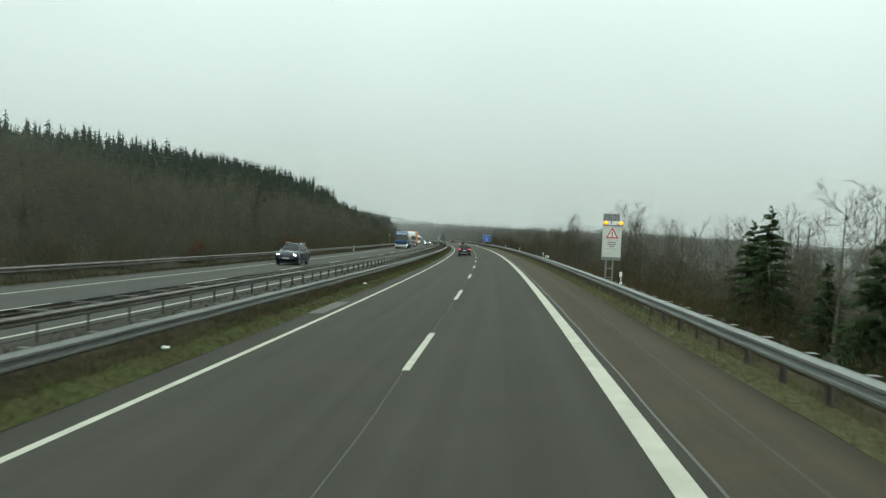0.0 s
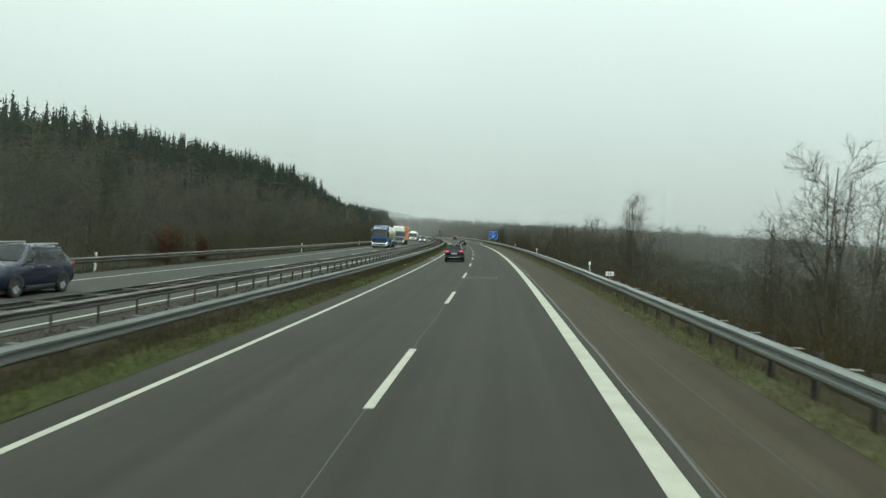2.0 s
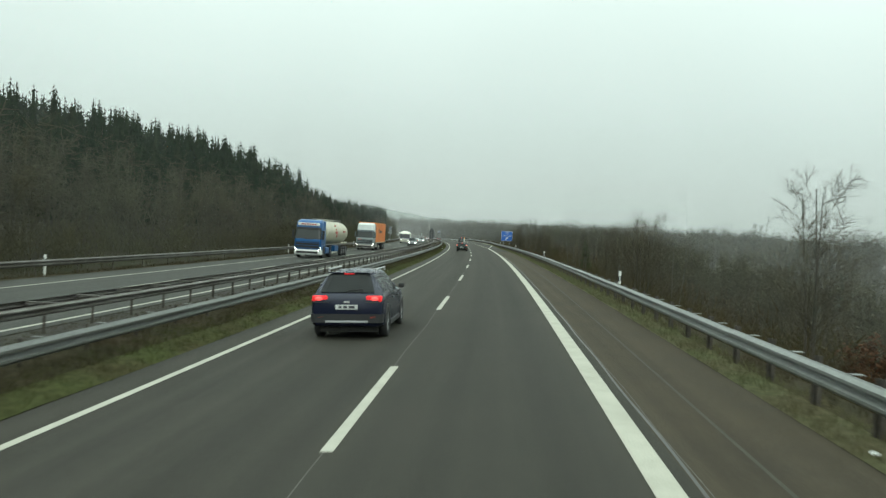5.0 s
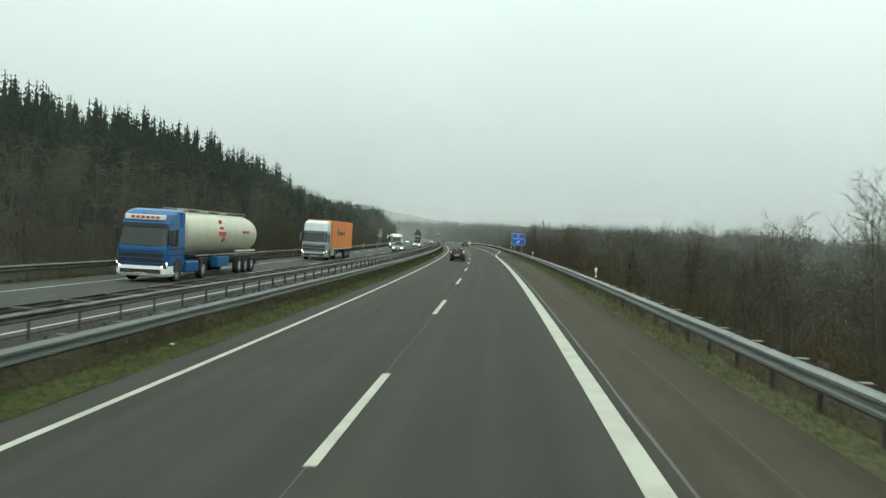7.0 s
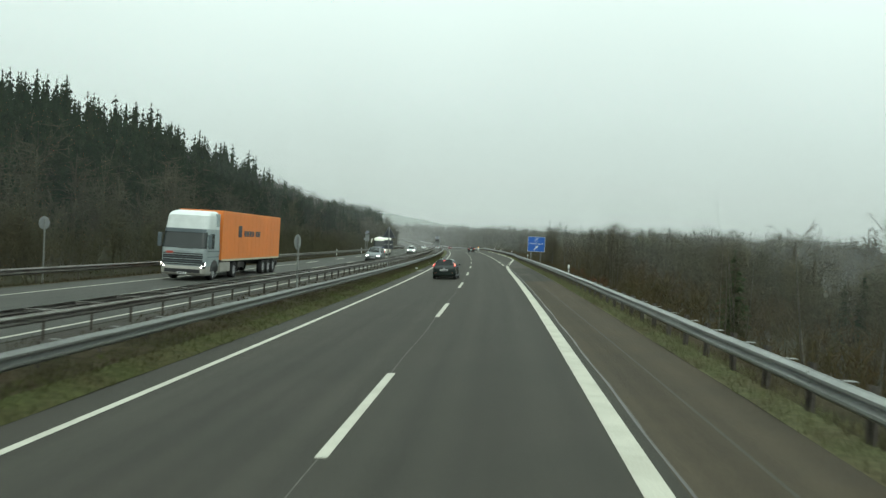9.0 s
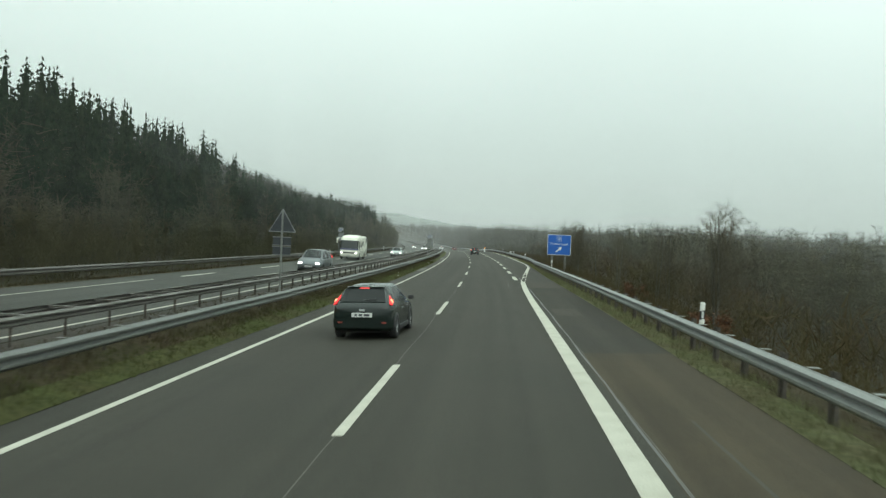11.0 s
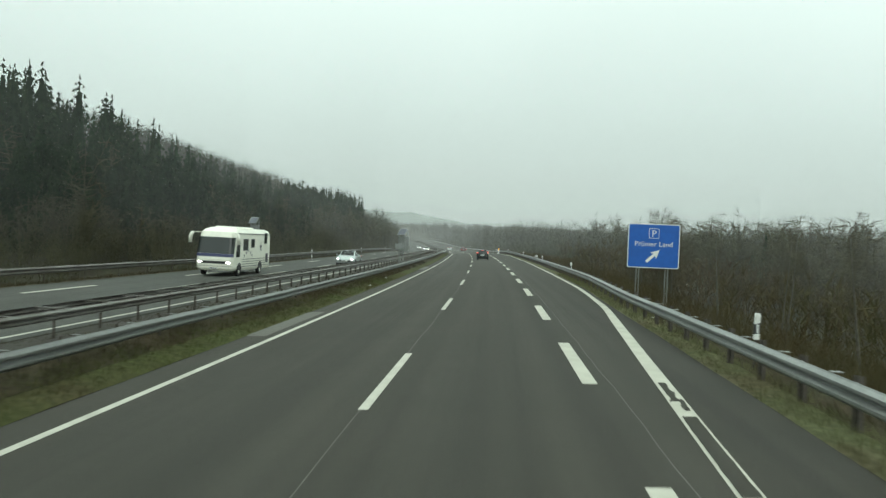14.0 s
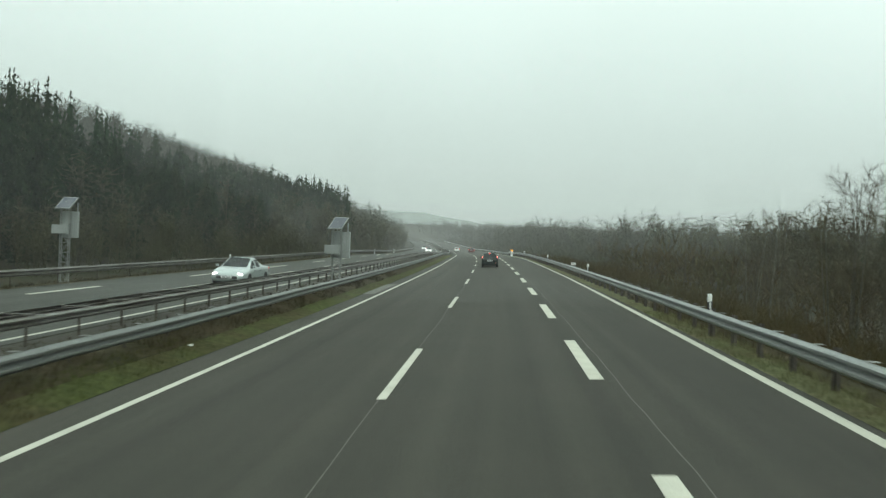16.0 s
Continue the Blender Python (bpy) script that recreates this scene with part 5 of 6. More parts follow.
spruce(33.7, 10.3, 4.3, 1.7, 1, "young dark green spruce among bare bushes")
spruce(36.2, 10.4, 3.8, 1.6, 6, "young dark green spruce among bare bushes")
spruce(25.4, 10.8, 3.1, 1.7, 2, "broad dark green spruce on the slope")
spruce(31.2, 11.6, 2.2, 1.4, 3, "small sparse spruce behind bare bushes")
spruce(222.5, 15.4, 2.9, 1.3, 4, "small dark spruce above the thicket")
spruce(125.5, -39.6, 11.5, 2.7, 5, "single dark spruce on the bare hillside")


def leafy_shrub(s, u, high, seed, label):
    """A shrub that keeps its withered brown leaves."""
    z = floor_z(s, u)
    root = empty("beech_shrub", stand(s, u, z - 0.1), label, "shrub", "withered shrubs")
    segs = grow(high, seed, spread=0.8, stems=3, depth=2, first=0.0, lean=0.25)
    part("stem", seg_mesh("stem", segs, BARK, 3, 0.008), None, root)
    r = np.random.default_rng(seed)
    vs, fs = [], []
    tips = [g for g in segs if g[4] >= 1]
    for a, b, *_ in tips:
        for k in range(3):
            c = np.array(a.lerp(b, r.uniform(0, 1))) + r.normal(0, 0.12, 3)
            e1, e2 = r.normal(size=3), r.normal(size=3)
            e1, e2 = e1 / np.linalg.norm(e1) * 0.06, e2 / np.linalg.norm(e2) * 0.04
            n = len(vs)
            vs += [tuple(c - e1), tuple(c + e2), tuple(c + e1), tuple(c - e2)]
            fs.append((n, n + 1, n + 2, n + 3))
    part("foliage", mesh_np("foliage", vs, fs, LEAVES), None, root, "withered reddish-brown leaves")


for k, (s, u, high) in enumerate(((104, -25.5, 2.6), (107, -26.5, 3.0), (111, -25.6, 2.4), (70, -26.0, 2.2), (118, 10.5, 2.6), (124, 12.0, 3.0), (238, 9.0, 1.9), (262, 10.0, 2.2))):
    leafy_shrub(s, u, high, 300 + k, "low shrub with withered reddish-brown leaves")


# -- grass on the verges --
def blades(name, label, count, s_range, u_range, high, mat, seed, clump=5, width=0.010, patchy=None, edge=False):
    r = np.random.default_rng(seed)
    s, u = r.uniform(*s_range, count), r.uniform(*u_range, count)
    if patchy:
        k = np.array([noise.noise(Vector((a * 0.35, b * 0.9, seed))) for a, b in zip(s, u)]) > patchy
        s, u = s[k], u[k]
    if edge:
        u = u + np.array([shoulder(a) for a in s])
    s, u = np.repeat(s, clump), np.repeat(u, clump)
    s, u = s + r.normal(0, 0.04, len(s)), u + r.normal(0, 0.04, len(u))
    base = spots(s, u, ground_z(s, u) - 0.01)
    n = len(s)
    h = r.uniform(high[0], high[1], n)
    lean = r.normal(0, 0.35, (n, 2)) * h[:, None]
    a = r.uniform(0, 6.283, n)
    side = np.stack([np.cos(a), np.sin(a), 0 * a], -1) * (width * r.uniform(0.6, 1.3, n))[:, None]
    tip = base + np.column_stack([lean, h])
    v = np.stack([base - side, base + side, tip], 1)
    return scatter(name, label, "grass", [v], [(0, 0, 0, 1, 0, 0)], mat)


blades("verge_grass", "short wet green grass on the median verge", 19000, (2, 310), (-7.6, -6.5), (0.05, 0.16), GRASS, 31, 7, 0.007)
blades("verge_dry_grass", "dry brown grass under the median guardrail", 14000, (2, 350), (-8.3, -7.0), (0.10, 0.34), DRY, 32, 6, 0.006, -0.2)
blades("median_dry_grass", "dry brown weeds between the guardrails", 11000, (5, 350), (-10.8, -8.2), (0.05, 0.15), DRY, 33, 5, 0.008, -0.15)
blades("shoulder_grass", "short grass beside the hard shoulder", 16000, (4, 320), (0.04, 0.95), (0.06, 0.20), PALE_GRASS, 34, 7, 0.007, None, True)
blades("shoulder_dry_grass", "dry grass tufts behind the guardrail", 11000, (4, 360), (0.62, 2.8), (0.08, 0.34), DRY, 35, 6, 0.007, -0.1, True)
blades("far_verge_grass", "dull grass beyond the oncoming lanes", 10000, (20, 420), (-24.2, -20.9), (0.08, 0.30), DRY, 37, 5, 0.016)

# ---- vehicles ----
def wheel(parent, x, y, r, w, rim=RIM):
    """A tyre with its rim; the axle lies along x."""
    side = 1 if x > 0 else -1
    bm = bmesh.new()
    prof = [(-0.5, 0.62), (-0.5, 0.9), (-0.38, 0.985), (0.38, 0.985), (0.5, 0.9), (0.5, 0.62)]
    n = 22
    rings = [[(x + p * w, y + q * r * math.cos(2 * math.pi * i / n), r + q * r * math.sin(2 * math.pi * i / n)) for p, q in prof] for i in range(n)]
    loft(bm, rings + [rings[0]], closed=True, caps=False)
    bmesh.ops.remove_doubles(bm, verts=bm.verts[:], dist=1e-5)
    bmesh.ops.recalc_face_normals(bm, faces=bm.faces[:])
    root = empty("wheel", Matrix.Identity(4))
    root.parent = parent
    part("tyre", bm, RUBBER, root, "", True)
    bm = bmesh.new()
    xo = x + side * w * 0.42
    tube(bm, (x - side * w * 0.3, y, r), (xo - side * 0.03, y, r), r * 0.64, n=20)
    tube(bm, (xo - side * 0.03, y, r), (xo + side * 0.01, y, r), r * 0.16, n=10)
    for i in range(5):
        a = 2 * math.pi * i / 5
        d, e = Vector((0, math.cos(a), math.sin(a))), Vector((0, -math.sin(a), math.cos(a)))
        c = Vector((xo - side * 0.02, y, r))
        plate(bm, [c + d * r * 0.12 - e * 0.03, c + d * r * 0.6 - e * 0.045, c + d * r * 0.6 + e * 0.045, c + d * r * 0.12 + e * 0.03], (side, 0, 0), 0.02)
    part("rim", bm, rim, root)


def plate_bars(parent, y, z, face, w=0.26):
    """A number plate with plain dark bars."""
    bm = bmesh.new()
    box(bm, -w, w, min(y, y + face * 0.015), max(y, y + face * 0.015), z - 0.055, z + 0.055, 0.004)
    pl = part("number_plate", bm, PLATE, parent, "pale number plate with plain dark bars")
    for a, b in ((-0.7, -0.45), (-0.3, 0.05), (0.2, 0.75)):
        bm = bmesh.new()
        box(bm, w * a, w * b, min(y + face * 0.015, y + face * 0.018), max(y + face * 0.015, y + face * 0.018), z - 0.03, z + 0.03)
        part("bar", bm, MARK_DARK, pl)


# stations from tail to nose: place along the length, sill, belt and top heights, half widths at the sill, the belt and the top,
# as shares of half the length, the height and half the width
SHELLS = {
    "hatch": [(-1.0, .25, .56, .585, .82, .80, .68), (-.975, .19, .61, .64, .92, .89, .74), (-.93, .165, .64, .69, .96, .925, .77), (-.76, .15, .645, .965, .985, .94, .66), (-.30, .14, .635, 1.0, 1.0, .96, .68),
              (.08, .14, .62, .995, 1.0, .965, .67), (.50, .14, .605, .675, 1.0, .97, .78), (.80, .155, .55, .60, .985, .93, .70), (.94, .18, .47, .51, .92, .84, .58), (1.0, .24, .40, .43, .78, .70, .46)],
    "suv": [(-1.0, .27, .56, .585, .88, .86, .74), (-.98, .21, .61, .635, .96, .94, .80), (-.95, .19, .65, .675, .985, .95, .78), (-.80, .17, .65, .965, 1.0, .955, .60), (-.40, .16, .645, 1.0, 1.0, .965, .62),
            (.05, .16, .63, .99, 1.0, .97, .62), (.42, .16, .615, .675, 1.0, .97, .78), (.78, .17, .575, .625, .985, .93, .74), (.94, .20, .50, .545, .93, .86, .64), (1.0, .26, .42, .46, .80, .74, .52)],
    "mpv": [(-1.0, .23, .56, .58, .86, .86, .74), (-.98, .17, .60, .63, .95, .94, .80), (-.95, .15, .62, .67, .985, .96, .82), (-.84, .14, .625, .955, 1.0, .975, .70), (-.35, .13, .61, 1.0, 1.0, .985, .72),
            (.12, .13, .585, .985, 1.0, .985, .70), (.62, .13, .565, .63, 1.0, .96, .76), (.82, .15, .52, .56, .98, .92, .68), (.95, .18, .44, .48, .90, .82, .56), (1.0, .24, .36, .39, .76, .68, .44)],
    "sedan": [(-1.0, .28, .56, .585, .84, .84, .70), (-.97, .20, .62, .645, .94, .93, .78), (-.90, .17, .645, .67, .98, .96, .82), (-.58, .15, .65, .685, 1.0, .975, .80), (-.22, .14, .645, .975, 1.0, .98, .68),
              (.10, .14, .63, .99, 1.0, .98, .68), (.48, .14, .61, .66, 1.0, .965, .76), (.78, .155, .545, .59, .985, .93, .72), (.94, .18, .47, .51, .91, .84, .60), (1.0, .24, .39, .43, .78, .70, .48)]}


def shell_rings(kind, L, W, H):
    rings = []
    for fy, fb, fe, ft, wb, we, wt in SHELLS[kind]:
        y, zb, ze, zt = fy * L / 2, fb * H, fe * H, ft * H
        wb, we, wt = wb * W / 2, we * W / 2, wt * W / 2
        half = [(wb * 0.90, zb), (wb * 0.985, zb + 0.07), (wb, zb + 0.45 * (ze - zb)), (wb * 0.99, ze - 0.22 * (ze - zb)), (we, ze), ((we + wt) / 2 + 0.02, (ze + zt) / 2), (wt, zt - 0.12 * (zt - ze)), (wt * 0.78, zt - 0.02 * (zt - ze)), (0.0, zt)]
        rings.append([Vector((x, y, z)) for x, z in half] + [Vector((-x, y, z)) for x, z in half[-2::-1]])
    return rings


def shell_panel(name, mat, parent, rings, j0, j1, i0, i1, shrink=0.93, lift=0.008, label=""):
    """A pane or panel that follows the shell between stations j0..j1 and ring points i0..i1."""
    grid = [[rings[j][i].copy() for i in range(i0, i1 + 1)] for j in range(j0, j1 + 1)]
    flat = [p for row in grid for p in row]
    mid = sum(flat, Vector()) / len(flat)
    nrm = (grid[-1][0] - grid[0][-1]).cross(grid[-1][-1] - grid[0][0]).normalized()
    if nrm.dot(mid - Vector((0, mid.y * 0.6, 0.7))) < 0:
        nrm = -nrm
    bm = bmesh.new()
    loft(bm, [[mid + (p - mid) * shrink + nrm * lift for p in row] for row in grid], closed=False, caps=False)
    bmesh.ops.solidify(bm, geom=bm.faces[:], thickness=0.006)
    bmesh.ops.recalc_face_normals(bm, faces=bm.faces[:])
    return part(name, bm, mat, parent, label)


def car(label, m, paint, L, W, H, kind, rear_on=TAIL, head_on=HEAD, wheel_r=0.33):
    """A car that points along +y, its base at z = 0."""
    root = empty("car", m, label, "car", "cars on the motorway")
    w, y0, y1 = W / 2, -L / 2, L / 2
    rings = shell_rings(kind, L, W, H)
    row = SHELLS[kind]
    bm = bmesh.new()
    loft(bm, rings)
    bmesh.ops.recalc_face_normals(bm, faces=bm.faces[:])
    part("body", bm, paint, root, "", True)
    jr = 3 if kind == "sedan" else 2
    shell_panel("rear_window", GLASS, root, rings, jr, jr + 1, 6, 10, 0.96, 0.02, "dark rear window")
    shell_panel("windscreen", GLASS, root, rings, 5, 6, 6, 10, 0.92, 0.02, "dark windscreen")
    for i0 in (4, 10):
        for j in range(jr + 1, 6):
            shell_panel("side_window", GLASS, root, rings, j, j + 1, i0, i0 + 2, 0.84 if j in (jr + 1, 5) else 0.90, 0.014)
    belt = row[3][2] * H
    for x in (-1, 1):
        for y in (y0 + L * 0.175, y1 - L * 0.20):
            wheel(root, x * (w - 0.09), y, wheel_r, 0.21)
            bm = bmesh.new()
            n = 16
            pts = [(x * (w - 0.03), y + 1.16 * wheel_r * math.cos(math.pi * i / n), wheel_r + 1.16 * wheel_r * math.sin(math.pi * i / n)) for i in range(n + 1)]
            plate(bm, pts if x < 0 else pts[::-1], (x, 0, 0), 0.036)
            part("wheel_arch", bm, TRIM, root)
        bm = bmesh.new()
        my = row[6][0] * L / 2 - 0.22
        box(bm, min(x * w * 0.99, x * (w + 0.15)), max(x * w * 0.99, x * (w + 0.15)), my - 0.05, my + 0.05, belt + 0.00, belt + 0.12, 0.04)
        part("mirror", bm, TRIM if kind in ("suv", "hatch") else paint, root)
        for y in (-L * 0.10, L * 0.12):
            bm = bmesh.new()
            box(bm, min(x * (w - 0.01), x * (w + 0.02)), max(x * (w - 0.01), x * (w + 0.02)), y - 0.09, y + 0.09, belt - 0.17, belt - 0.135, 0.008)
            part("door_handle", bm, TRIM, root)
        bm = bmesh.new()
        box(bm, min(x * (w - 0.06), x * (w + 0.012)), max(x * (w - 0.06), x * (w + 0.012)), y0 + L * 0.29, y1 - L * 0.31, row[4][1] * H - 0.02, row[4][1] * H + 0.10, 0.02)
        part("sill", bm, TRIM, root)
        if kind in ("hatch", "mpv"):
            # tall lamps in the rear pillars
            a, b = rings[2], rings[3]
            lo, hi = 4, 6
            base = [a[lo], a[lo].lerp(a[hi], 0.5), b[lo].lerp(b[hi], 0.62), b[lo].lerp(b[hi], 0.12)]
            base = [Vector((x * p.x, p.y, p.z)) for p in base]
            out = Vector((x * 0.03, -0.045, 0.0))
            bm = bmesh.new()
            loft(bm, [[p - out * 0.6 for p in base], [p + out for p in base], [sum(base, Vector()) / 4 + (p - sum(base, Vector()) / 4) * 0.8 + out * 1.35 for p in base]])
            bmesh.ops.recalc_face_normals(bm, faces=bm.faces[:])
            lamp = part("tail_light", bm, rear_on, root, "lit red tail light", True)
            core = sum(base, Vector()) / 4 + out * 1.2
            bm = bmesh.new()
            bmesh.ops.create_uvsphere(bm, u_segments=12, v_segments=8, radius=0.07, matrix=Matrix.Translation(core) @ Matrix.Diagonal((0.62, 0.28, 1.0, 1)))
            part("bulb", bm, BRAKE_CORE if rear_on is BRAKE else TAIL_CORE, lamp, "glowing bulb", True)
        else:
            bm = bmesh.new()
            zt = row[2][2] * H
            box(bm, min(x * w * 0.52, x * w * 0.955), max(x * w * 0.52, x * w * 0.955), y0 + 0.0, y0 + 0.16, zt - 0.15, zt - 0.01, 0.04)
            lamp = part("tail_light", bm, rear_on, root, "lit red tail light")
            bm = bmesh.new()
            box(bm, min(x * w * 0.50, x * w * 0.93), max(x * w * 0.50, x * w * 0.93), y0 - 0.006, y0 + 0.05, zt - 0.175, zt - 0.15, 0.006)
            part("lamp_rim", bm, TRIM, lamp)
            bm = bmesh.new()
            bmesh.ops.create_uvsphere(bm, u_segments=12, v_segments=8, radius=0.055, matrix=Matrix.Translation((x * w * 0.76, y0 - 0.005, zt - 0.08)) @ Matrix.Diagonal((1.6, 0.5, 0.9, 1)))
            part("bulb", bm, TAIL_CORE, lamp, "glowing bulb", True)
        bm = bmesh.new()
        f = rings[8]
        c = Vector((x * w * 0.66, f[4].y + 0.005, f[4].z - 0.05))
        bmesh.ops.create_uvsphere(bm, u_segments=14, v_segments=8, radius=0.14, matrix=Matrix.Translation(c) @ Matrix.Diagonal((1.35, 0.62, 0.55, 1)))
        part("headlight", bm, head_on, root, "lit white headlight", True)
        bm = bmesh.new()
        box(bm, min(x * w * 0.62, x * w * 0.80), max(x * w * 0.62, x * w * 0.80), y0 - 0.012, y0 + 0.03, row[0][1] * H + 0.07, row[0][1] * H + 0.13, 0.01)
        part("reflector", bm, MARK_RED, root, "small red reflector")
    zb = row[0][1] * H
    bm = bmesh.new()
    loft(bm, [[Vector((p.x * 1.012, p.y - 0.012, p.z)) for p in (Vector((s_ * rg[0].x * k_, rg[0].y, zb + dz)) for s_, k_, dz in ((-1, 1.1, -0.03), (-1, 1.13, 0.17), (1, 1.13, 0.17), (1, 1.1, -0.03)))] for rg in rings[:3]])
    bmesh.ops.recalc_face_normals(bm, faces=bm.faces[:])
    part("rear_bumper", bm, TRIM if kind == "suv" else paint, root)
    bm = bmesh.new()
    box(bm, -w * 0.60, w * 0.60, y1 - 0.12, y1 + 0.03, zb, zb + 0.16, 0.05)
    part("front_bumper", bm, TRIM, root)
    bm = bmesh.new()
    for k in range(4):
        box(bm, -w * 0.36, w * 0.36, y1 - 0.07, y1 + 0.012, row[9][2] * H - 0.14 + 0.04 * k, row[9][2] * H - 0.118 + 0.04 * k)
    part("grille", bm, TRIM, root)
    top = rings[jr + 1][8]
    bm = bmesh.new()
    box(bm, -0.12, 0.12, top.y - 0.075, top.y - 0.02, top.z - 0.038, top.z - 0.012, 0.008)
    part("brake_light", bm, TAIL_CORE if rear_on is BRAKE else rear_on, root, "high red brake light")
    bm = bmesh.new()
    box(bm, -w * 0.60, w * 0.60, top.y - 0.07, top.y + 0.12, top.z - 0.012, top.z + 0.014, 0.006)
    part("roof_spoiler", bm, paint, root)
    low, high = rings[jr][8], rings[jr + 1][8]
    n = Vector((0, low.z - high.z, high.y - low.y)).normalized() * 0.03
    bm = bmesh.new()
    tube(bm, low.lerp(high, 0.10) + n, low.lerp(high, 0.16) + n + Vector((w * 0.42, 0, 0)), 0.011, n=5)
    part("rear_wiper", bm, TRIM, root)
    bm = bmesh.new()
    box(bm, -0.07, 0.07, y0 - 0.012, y0 + 0.03, row[0][2] * H - 0.035, row[0][2] * H + 0.01, 0.01)
    part("badge", bm, RIM, root, "plain bright badge")
    if kind == "suv":
        for x in (-1, 1):
            bm = bmesh.new()
            tube(bm, (x * w * 0.66, y0 + 0.75, H + 0.02), (x * w * 0.66, y0 + L * 0.52, H + 0.02), 0.022, n=6)
            for y in (y0 + 0.8, y0 + L * 0.51):
                tube(bm, (x * w * 0.66, y, H - 0.06), (x * w * 0.66, y, H + 0.02), 0.02, n=6)
            part("roof_rail", bm, RIM, root)
        bm = bmesh.new()
        box(bm, -0.50, 0.50, y0 - 0.03, y0 + 0.02, zb - 0.03, zb + 0.02, 0.01)
        part("skid_trim", bm, RIM, root, "bright skid trim")
    plate_bars(root, y0 - 0.012, row[0][2] * H - 0.13, -1)
    plate_bars(root, y1 + 0.03, zb + 0.09, 1)
    bm = bmesh.new()
    box(bm, -w * 0.8, w * 0.8, y0 + 0.3, y1 - 0.3, 0.16, 0.3)
    part("underbody", bm, CHASSIS, root)
    return root


def tilt_pose(s, u, turn):
    ahead = abs(turn) < 90
    return stand(s, u, road_z(u) + 0.004, turn) @ Matrix.Rotation((-1 if ahead else 1) * (math.atan(CROSS) if u > -8 else -0.012), 4, "Y")


def nose_ring(z, yf, w, rad, yb):
    """A level outline of a vehicle with rounded front corners; its nose looks along +y."""
    pts = [Vector((-w, yb, z))]
    for sgn in (-1, 1):
        arc = [radians(a) for a in ((180, 157, 135, 112, 90) if sgn < 0 else (90, 67, 45, 22, 0))]
        pts += [Vector((sgn * (w - rad) + rad * math.cos(a), yf - rad + rad * math.sin(a), z)) for a in arc]
    return pts + [Vector((w, yb, z))]


def nose_panel(name, mat, parent, rings, i0, i1, lift=0.012, thick=0.02, label=""):
    """A pane or panel wrapped round the nose between two outlines, from outline point i0 to i1."""
    def out(p):
        c = Vector((p.x * 0.0, -2.0, p.z))
        d = p - c
        d.z = 0
        return d.normalized()

    bm = bmesh.new()
    front = [[r[i] + out(r[i]) * (lift + thick) for i in range(i0, i1 + 1)] for r in rings]
    back = [[r[i] + out(r[i]) * (lift - 0.03) for i in range(i0, i1 + 1)] for r in rings]
    loop = [a + b[::-1] for a, b in zip(front, back)]
    loft(bm, loop)
    bmesh.ops.recalc_face_normals(bm, faces=bm.faces[:])
    return part(name, bm, mat, parent, label)


def mix_ring(a, b, f):
    return [p.lerp(q, f) for p, q in zip(a, b)]


def side_pane(name, mat, parent, x, y0, y1, z0, z1, cut=0.0, label=""):
    """A pane in a vehicle's side; cut slants its front edge."""
    pts = [(x, y1, z0), (x, y0, z0), (x, y0 - cut, z1), (x, y1, z1)]
    bm = bmesh.new()
    plate(bm, pts, (1 if x > 0 else -1, 0, 0), 0.015)
    return part(name, bm, mat, parent, label)


def half_disc(parent, x, y, r, mat=TRIM):
    bm = bmesh.new()
    pts = [(x, y + r * math.cos(math.pi * i / 14), r * 0.86 + r * math.sin(math.pi * i / 14)) for i in range(15)]
    plate(bm, pts, (1 if x > 0 else -1, 0, 0), 0.02)
    part("wheel_arch", bm, mat, parent)


def lorry_cab(root, paint, dark, H, visor, low):
    """A forward-control cab: its front at y = 0 looks along +y, the cab reaches back 2.3 m."""
    w, yb = 1.24, -2.25
    r = [nose_ring(0.78, 0.02, w - 0.02, 0.24, yb), nose_ring(1.62, 0.05, w, 0.24, yb), nose_ring(1.74, 0.03, w, 0.24, yb), nose_ring(2.70, -0.20, w - 0.05, 0.28, yb),
         nose_ring(2.84, -0.20, w - 0.05, 0.30, yb), nose_ring(H - 0.28, -0.34, w - 0.08, 0.40, yb), nose_ring(H - 0.10, -0.60, w - 0.16, 0.45, yb), nose_ring(H, -1.05, w - 0.30, 0.45, yb)]
    bm = bmesh.new()
    loft(bm, r[:5])
    bmesh.ops.recalc_face_normals(bm, faces=bm.faces[:])
    part("cab", bm, paint, root, "", False)
    bm = bmesh.new()
    loft(bm, r[4:])
    bmesh.ops.recalc_face_normals(bm, faces=bm.faces[:])
    part("roof", bm, visor if visor is not DARK_GREY_CAB else CAMPER_CAB, root, "high rounded roof")
    nose_panel("windscreen", GLASS, root, [mix_ring(r[2], r[3], 0.04), mix_ring(r[2], r[3], 0.97)], 2, 9, label="wide dark windscreen")
    nose_panel("sun_visor", dark, root, [mix_ring(r[2], r[3], 0.93), mix_ring(r[3], r[4], 0.9)], 3, 8, 0.02, 0.05)
    grille = nose_panel("grille", TRIM, root, [mix_ring(r[0], r[1], 0.10), mix_ring(r[0], r[1], 0.86)], 4, 7, 0.0, 0.02, "dark slatted grille")
    for k in range(5):
        f = 0.16 + 0.145 * k
        nose_panel("slat", dark if k % 2 else paint, grille, [mix_ring(r[0], r[1], f), mix_ring(r[0], r[1], f + 0.05)], 4, 7, 0.02, 0.02)
    b = [nose_ring(0.30, -0.02, w - 0.06, 0.26, -1.0), nose_ring(0.42, 0.08, w, 0.26, -1.0), nose_ring(0.66, 0.09, w, 0.26, -1.0), nose_ring(0.80, 0.05, w - 0.01, 0.26, -1.0)]
